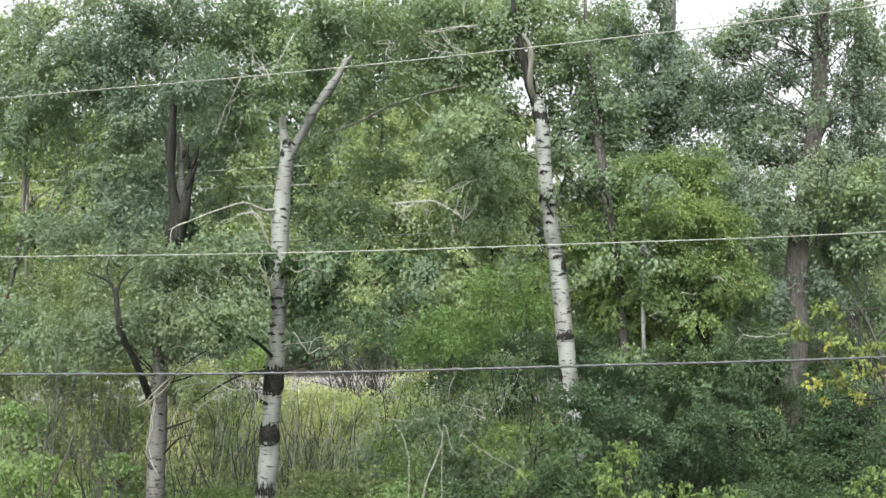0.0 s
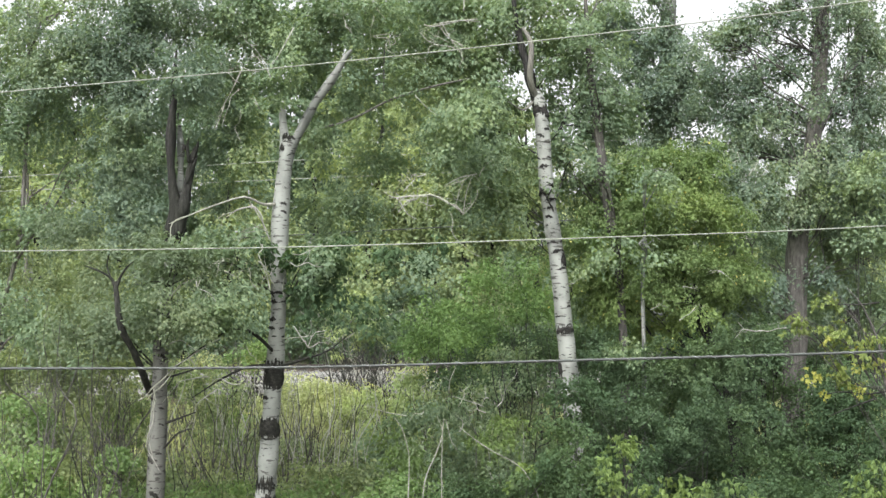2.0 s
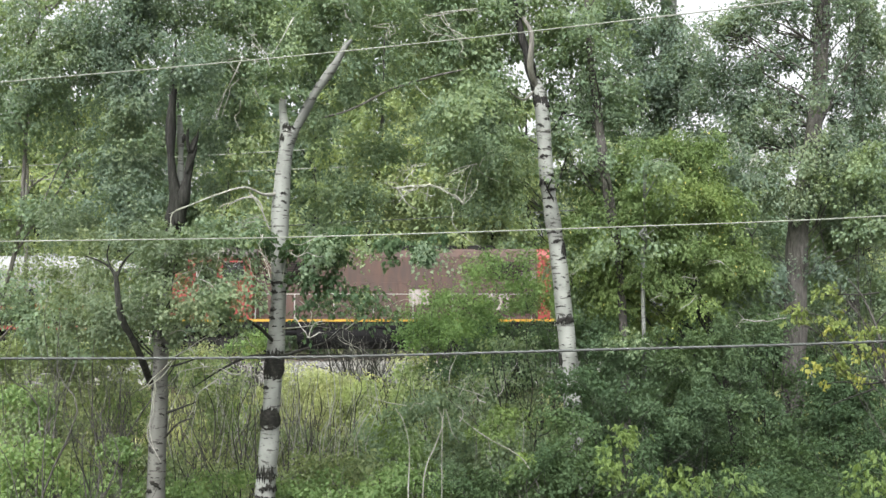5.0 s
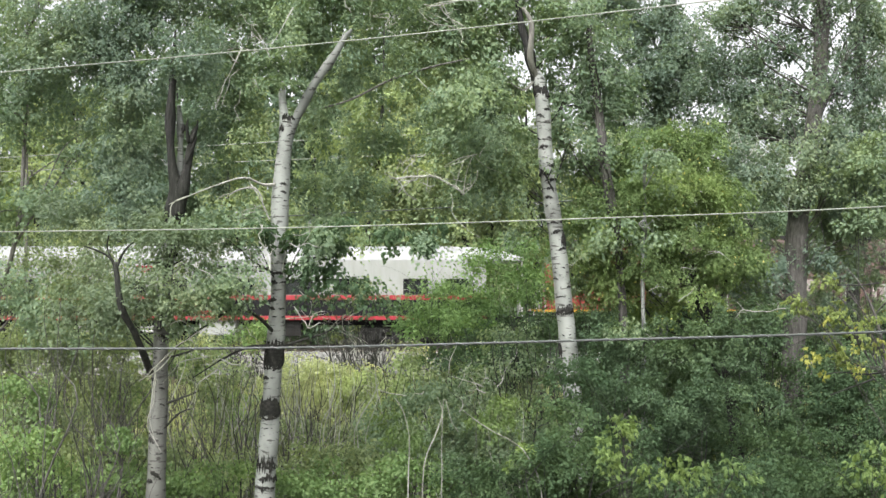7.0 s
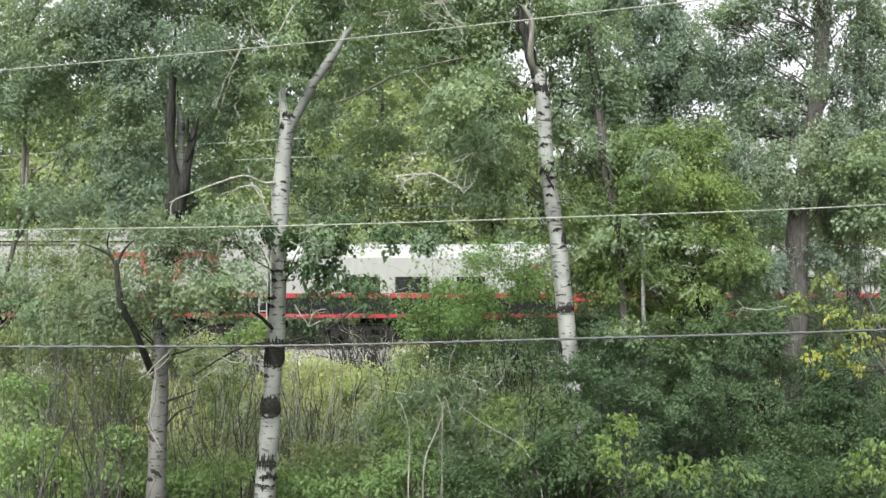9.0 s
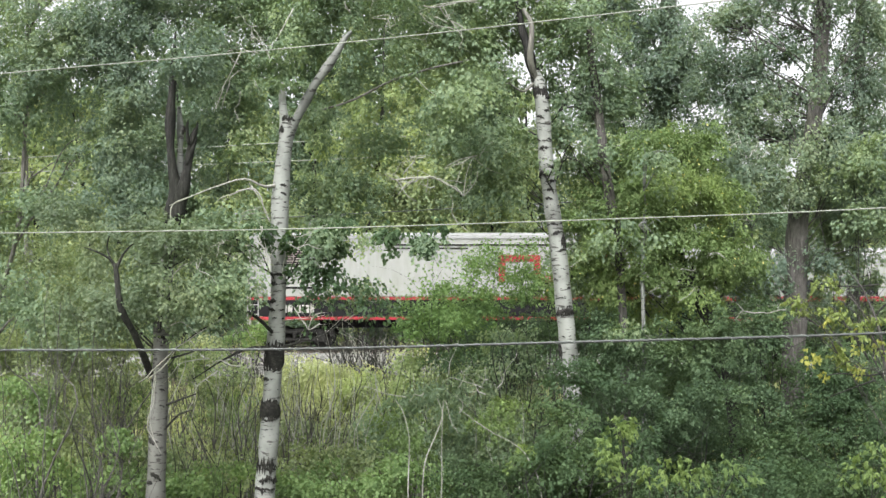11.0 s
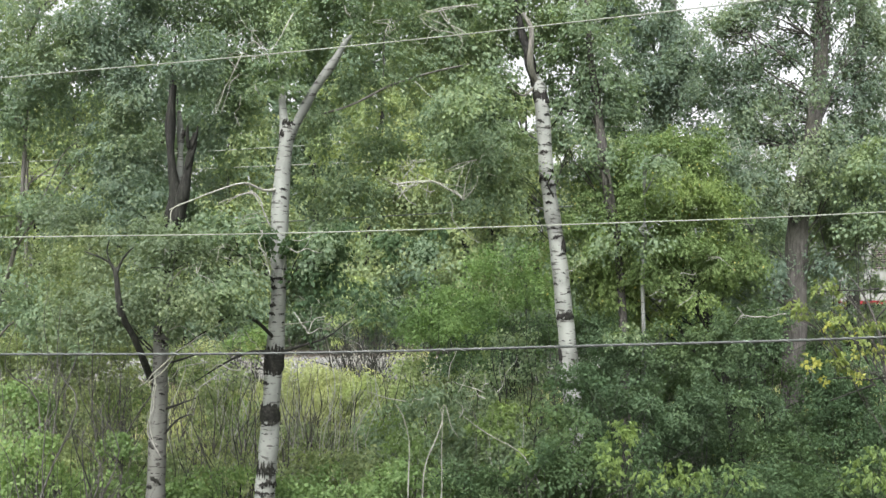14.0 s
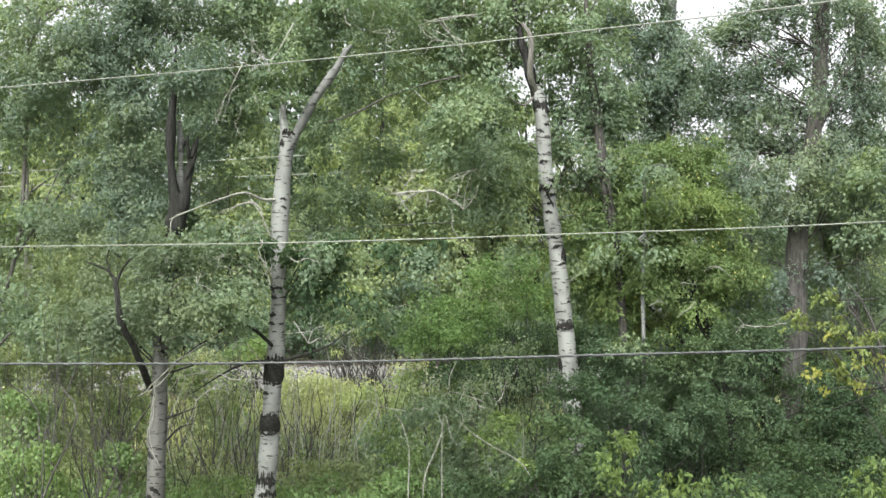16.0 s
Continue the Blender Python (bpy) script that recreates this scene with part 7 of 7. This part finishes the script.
thicket("thin dark sapling stems among the shrubs", (-7.54, 23.0, 0.46), [(-6.609, -5.077, 18.2, 3.2), (-7.411, -5.558, 22, 3.6), (-4.4, -3.3, 19, 3.3), (-6.309, -4.434, 16.2, 3.6)], 66, 111, BARK_DARK)
thicket("thin purplish-brown sapling stems", (-5.16, 26.0, -0.2), [(-9.032, -6.484, 22, 4.6), (-5.326, -2.905, 23, 3.9), (-3.947, -2.368, 25, 3.6)], 70, 113, BARK_BROWN)
thicket("dark crooked stems under the bush", (1.9, 27.0, -0.42), [(0.821, 3.147, 26, 4.7)], 44, 115, BARK_DARK)
thicket("pale dead stems in the bush", (-0.25, 20.0, 1.12), [(-0.632, 1.579, 20, 3.6)], 5, 117, TWIG_PALE)


def tangle(label, lo, hi, d, n, seed, pale_each=9):
    """A heap of dead brush."""
    x, y = (lo[0] + hi[0]) / 2, d
    top = thing("brush_heap", (x, y, ground_height(x, y)), label, "brush", kind="stuff")
    rng = np.random.default_rng(seed)
    dark, pale = [], []
    for i in range(n):
        p = Vector((rng.uniform(lo[0], hi[0]), d + rng.normal(0, 0.35), ground_height(x, d) - 0.05))
        q = Vector((p.x + rng.normal(0, 0.7), d + rng.normal(0, 0.4), lo[2] + (hi[2] - lo[2]) * rng.random()))
        run = branch_runs(rng, p, q, rng.uniform(0.012, 0.03), 0.22, 4)
        (pale if i % pale_each == 0 else dark).append(run)
        if i % pale_each:
            k = int(rng.integers(1, 4))
            dark.append(branch_runs(rng, run[0][k], run[0][k] + Vector(rng.normal(0, 0.4, 3)), run[1][k] * 0.7, 0.2, 3))
    tubes("brushwood", dark, BARK_DARK, top, "dark tangled twigs")
    tubes("dead_brushwood", pale, TWIG_PALE, top, "pale bare twigs")
    settle(top)


tangle("dark heap of dead brush on the railway bank", (-4.77, 43.6, 3.68), (-2.38, 43.6, 4.93), 43.6, 90, 131)
tangle("dark heap of dead brush on the railway bank", (-8.73, 43.4, 3.8), (-6.92, 43.4, 4.66), 43.4, 36, 132)
tangle("pale heap of dead twigs beside the ballast", (-1.77, 36.0, 3.43), (-0.36, 36.0, 4.28), 36, 46, 133, 2)
thicket("thin purplish-brown stems at the wood's edge", (-5.67, 15.8, 2.04), [(-6.195, -5.322, 15.8, 5.2), (-5.389, -4.716, 16, 4.2)], 24, 123, BARK_BROWN)
thicket("thin dark stems among the light bushes", (-2.16, 29.0, -0.85), [(-4.503, -1.863, 29.5, 3.7), (-1.832, 0.916, 29, 3.6)], 44, 125, BARK_DARK)
thicket("dry pale stems among the light bushes", (-1.24, 28.5, -0.75), [(-3.75, 0.45, 28.5, 3.5)], 22, 127, TWIG_PALE)
thicket("pale brown bare stems among the weeds", (-2.78, 24.0, 0.24), [(-3.789, -1.642, 24, 4.3), (-5.526, -3.684, 25, 4.2)], 34, 119, TWIG_PALE)

# arching dead stems before the bushes
stems = thing("dead_shrub", (0.14, 17.0, ground_height(0.14, 17.0)), "bare pale arching stems of a dead shrub", "shrub")
for pts, rad in [
    ([(-0.55, 17.0, 2.32), (-0.53, 17.0, 3.19), (-0.55, 17.0, 3.46), (-0.64, 17.0, 3.77), (-0.75, 17.0, 3.94)], [0.018, 0.018, 0.018, 0.016, 0.009]),
    ([(-0.32, 17.0, 2.32), (-0.28, 17.0, 2.97), (-0.12, 17.0, 3.37), (-0.01, 17.0, 3.71), (-0.09, 17.0, 3.97)], [0.018, 0.018, 0.018, 0.016, 0.009]),
    ([(-0.01, 17.0, 3.71), (0.14, 17.0, 3.56), (0.25, 17.0, 3.41)], [0.012, 0.011, 0.008]),
    ([(1.56, 17.0, 2.32), (1.34, 17.0, 3.02), (1.07, 17.0, 3.28), (0.85, 17.0, 3.39), (0.59, 17.0, 3.55), (0.32, 17.0, 3.75)], [0.02, 0.02, 0.018, 0.016, 0.014, 0.009]),
]:
    foot = Vector(pts[0])
    tube("stem", [(foot.x, foot.y, ground_height(foot.x, foot.y) - 0.03), *pts], [0.5 * r for r in (rad[0], *rad)], TWIG_GREY, stems, "", 6, 0.2, 5)
settle(stems)


# grass on the bank
def grass(name, label, x0, x1, y0, y1, count, tall, mat, seed):
    rng = np.random.default_rng(seed)
    x, y = rng.uniform(x0, x1, count), rng.uniform(y0, y1, count)
    z = np.array([ground_height(a, b) for a, b in zip(x, y)]) - 0.02
    h = tall * rng.uniform(0.5, 1.2, count)
    th = rng.uniform(0, 6.28, count)
    lean = rng.normal(0, 0.3, (count, 2)) * h[:, None]
    w = 0.012 + 0.012 * rng.random(count)
    dx, dy = np.cos(th) * w, np.sin(th) * w
    v = np.empty((count, 5, 3), dtype=np.float32)
    v[:, 0] = np.stack([x - dx, y - dy, z], 1)
    v[:, 1] = np.stack([x + dx, y + dy, z], 1)
    mx, my = x + lean[:, 0] * 0.35, y + lean[:, 1] * 0.35
    v[:, 2] = np.stack([mx + dx * 0.7, my + dy * 0.7, z + h * 0.6], 1)
    v[:, 3] = np.stack([x + lean[:, 0], y + lean[:, 1], z + h], 1)
    v[:, 4] = np.stack([mx - dx * 0.7, my - dy * 0.7, z + h * 0.6], 1)
    me = bpy.data.meshes.new(name)
    me.vertices.add(count * 5)
    me.vertices.foreach_set("co", v.ravel())
    me.loops.add(count * 5)
    me.loops.foreach_set("vertex_index", np.arange(count * 5, dtype=np.int32))
    me.polygons.add(count)
    me.polygons.foreach_set("loop_start", np.arange(0, count * 5, 5, dtype=np.int32))
    me.update(calc_edges=True)
    me.materials.append(mat)
    return tagged(new(name, me), label, "grass", kind="stuff")


grass("grass", "tall yellow-green grass on the railway bank", -22, 22, 36, 43.2, 22000, 0.5, LEAF_WEED, 121)


# ---- woods behind the track ----
def far_tree(label, x, d, tops, leaf_mat, seed, width=3.2, bark=BARK_DARK, leaf=0.17, cover=1.0, name="woodland_tree"):
    """A tall woodland tree: its crown runs from near the ground to the top in uneven storeys."""
    rng = np.random.default_rng(seed)
    g = ground_height(x, d)
    H = tops - g
    line = [(x, d, g - 0.1), (x + rng.normal(0, 0.2), d, g + H * 0.3), (x + rng.normal(0, 0.4), d, g + H * 0.65), (x + rng.normal(0, 0.5), d, g + H * 0.97)]
    lobes = []
    n = int(H / 1.7)
    for i in range(n):
        t = (i + 0.6) / n
        wd = width * (0.75 + 0.35 * math.sin(t * math.pi)) * (1 - 0.45 * t * t)
        for _ in range(2):
            a = rng.uniform(0, 6.28)
            r = wd * rng.uniform(0.3, 0.75)
            lobes.append((x + math.cos(a) * r, d + math.sin(a) * r * 0.7, g + H * (0.1 + 0.88 * t) + rng.normal(0, 0.5), wd * rng.uniform(0.35, 0.6), wd * 0.45, rng.uniform(0.7, 1.3), 1.15 * rng.uniform(0.6, 1.3)))
    tree(name, label, line, [0.22, 0.18, 0.12, 0.03], bark, lobes, leaf, leaf_mat, seed, limb_r=0.04, share=0.35, sides=8, cover=cover)


FAR = [
    (-23.5, 62, 19.5, LEAF_FAR), (-19.0, 57, 17.5, LEAF_FAR), (-15.5, 64, 20.5, LEAF_FARDARK), (-11.5, 58, 19.5, LEAF_FAR), (-8.0, 66, 24.0, LEAF_FARDARK),
    (-4.2, 59, 21.5, LEAF_FAR), (-0.5, 68, 26.0, LEAF_FAR), (1.2, 58, 22.0, LEAF_FAR), (5.6, 63, 18.0, LEAF_FAR), (2.9, 60, 18.5, LEAF_FAR), (8.6, 58, 15.0, LEAF_FAR), (11.5, 66, 19.0, LEAF_FARDARK),
    (14.5, 58, 14.5, LEAF_FAR), (18.2, 62, 14.0, LEAF_FARDARK), (22.0, 58, 13.5, LEAF_FAR), (25.5, 63, 15.0, LEAF_FAR),
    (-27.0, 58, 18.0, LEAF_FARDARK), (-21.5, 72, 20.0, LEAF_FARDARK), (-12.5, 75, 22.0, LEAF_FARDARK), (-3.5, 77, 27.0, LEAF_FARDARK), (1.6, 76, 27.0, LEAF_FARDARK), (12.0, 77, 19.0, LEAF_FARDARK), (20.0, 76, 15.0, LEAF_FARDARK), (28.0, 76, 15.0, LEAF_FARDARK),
]
for i, (x, d, tops, mat) in enumerate(FAR):
    far_tree("tall yellow-green woodland tree behind the track" if mat is LEAF_FAR else "dark green woodland tree behind the track", x, d, tops, mat, 200 + i, 3.4 if d < 70 else 4.8, cover=1.15 if d < 70 else 1.1, leaf=0.21 if d < 70 else 0.36)

# a closed wall of far woods
far = thing("far_woods", (0, 92, ground_height(0, 92)), "hazy dark green wall of far woodland", "woods", kind="stuff")
far_lobes = []
rng_far = np.random.default_rng(301)
for i in range(33):
    x = -42 + i * 2.6
    ridge = 36 if -17 < x < 3.5 else (29 if x < 0 else (20 if x < 9 else 17))
    for k in range(int((ridge - 3) / 2.3)):
        far_lobes.append((x + rng_far.normal(0, 0.7), 92 + rng_far.normal(0, 2.5), 3.5 + 2.3 * k + rng_far.normal(0, 0.6), 2.2, 1.6, 1.9, 0.8))
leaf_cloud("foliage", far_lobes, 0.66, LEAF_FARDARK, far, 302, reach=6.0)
settle(far)

# ---- wires ----
CABLE = paint("grey_cable", (0.042, 0.049, 0.045), 0.5, 0.0, (0.6, 0.6, 0.6), 0.5, False)
WIRE = paint("aluminium_wire", (0.235, 0.255, 0.21), 0.45, 0.2, (0.7, 0.7, 0.65), 0.4, False)

LASHING = paint("lashing_steel", (0.21, 0.235, 0.22), 0.4, 0.2, (0.7, 0.7, 0.65), 0.4, False)


def wire(name, label, pts, r, mat, twist=False):
    top = thing(name, pts[0], label, "cable")
    path, rad = smooth_path(pts, [r] * len(pts), 24)
    v, f = tube_data([tuple(p) for p in path], rad, 8, 0.0, 1)
    mesh_object("strand", v, f, mat, top, smooth=True)
    if twist:
        n, pp = 900, []
        for i in range(n):
            t = i / (n - 1) * (len(path) - 1)
            j = min(int(t), len(path) - 2)
            c = path[j].lerp(path[j + 1], t - j)
            w = i * 0.55
            pp.append(c + Vector((0, math.cos(w), math.sin(w))) * r * 1.1)
        v, f = tube_data(pp, [r * 0.16] * n, 4, 0.0, 1)
        mesh_object("lashing", v, f, LASHING, top, "pale lashing wire", True)
    settle(top)


wire("overhead_wire", "thin pale overhead wire", [(-9.84, 11.0, 7.37), (-4.18, 10.0, 7.63), (-1.34, 9.5, 7.76), (1.23, 9.0, 7.91), (3.57, 8.5, 8.08), (7.4, 8.0, 8.58)], 0.0054, WIRE)
wire("overhead_wire", "thin pale overhead wire", [(-9.32, 10.5, 6.09), (-4.13, 10.0, 6.13), (-1.35, 9.7, 6.15), (1.27, 9.4, 6.21), (3.77, 9.1, 6.29), (7.81, 8.6, 6.52)], 0.0054, WIRE)
wire("telephone_cable", "thick grey lashed telephone cable", [(-8.81, 10.0, 5.04), (-3.94, 9.6, 5.06), (-1.3, 9.4, 5.08), (1.23, 9.2, 5.15), (3.7, 9.0, 5.23), (7.74, 8.6, 5.43)], 0.011, CABLE, True)
wire("overhead_wire", "far pale line wire beyond the birches", [(-18.37, 32.0, 9.44), (-3.12, 32.0, 10.33), (1.12, 32.0, 10.57), (19.01, 32.0, 11.87)], 0.013, WIRE)
wire("overhead_wire", "far pale line wire beyond the birches", [(-18.36, 32.0, 9.1), (-3.46, 32.0, 9.73), (1.12, 32.0, 9.93), (18.97, 32.0, 10.88)], 0.013, WIRE)
wire("overhead_wire", "far dark line wire beyond the birches", [(-18.28, 32.0, 7.27), (-0.74, 32.0, 8.2), (1.71, 32.0, 8.33), (18.9, 32.0, 9.27)], 0.014, CABLE)


def motions():
    for ob, off in ((LOCO, 0.0), (COACH, -24.19), (CAR, -46.44)):
        walk(ob, [(t, pose(START + off + SPEED * t, TRACK_Y, RAIL_Z)) for t in (0, 2, 4, 6, 8, 10, 12, 14, 16)])
    # the maple rocks a little in the wind
    x, y, z = MAPLE.location
    walk(MAPLE, [(t, pose(x, y, z, 0, lean, 0)) for t, lean in ((0, 0.0), (1, 0.03), (1.5, 0.2), (2.5, 0.22), (3.5, 0.28), (4.5, 0.2), (6.5, 0.02), (8, 0.0), (9, 0.03), (11.5, -0.08), (13, -0.08), (15, -0.03), (16, -0.06))])
    for w, a, r in WHEELS:
        step = 2 / 30
        rows = [(i * step, pose(a, 0, r, 0, math.degrees(SPEED * i * step / r), 0)) for i in range(241)]
        walk(w, rows)


motions()
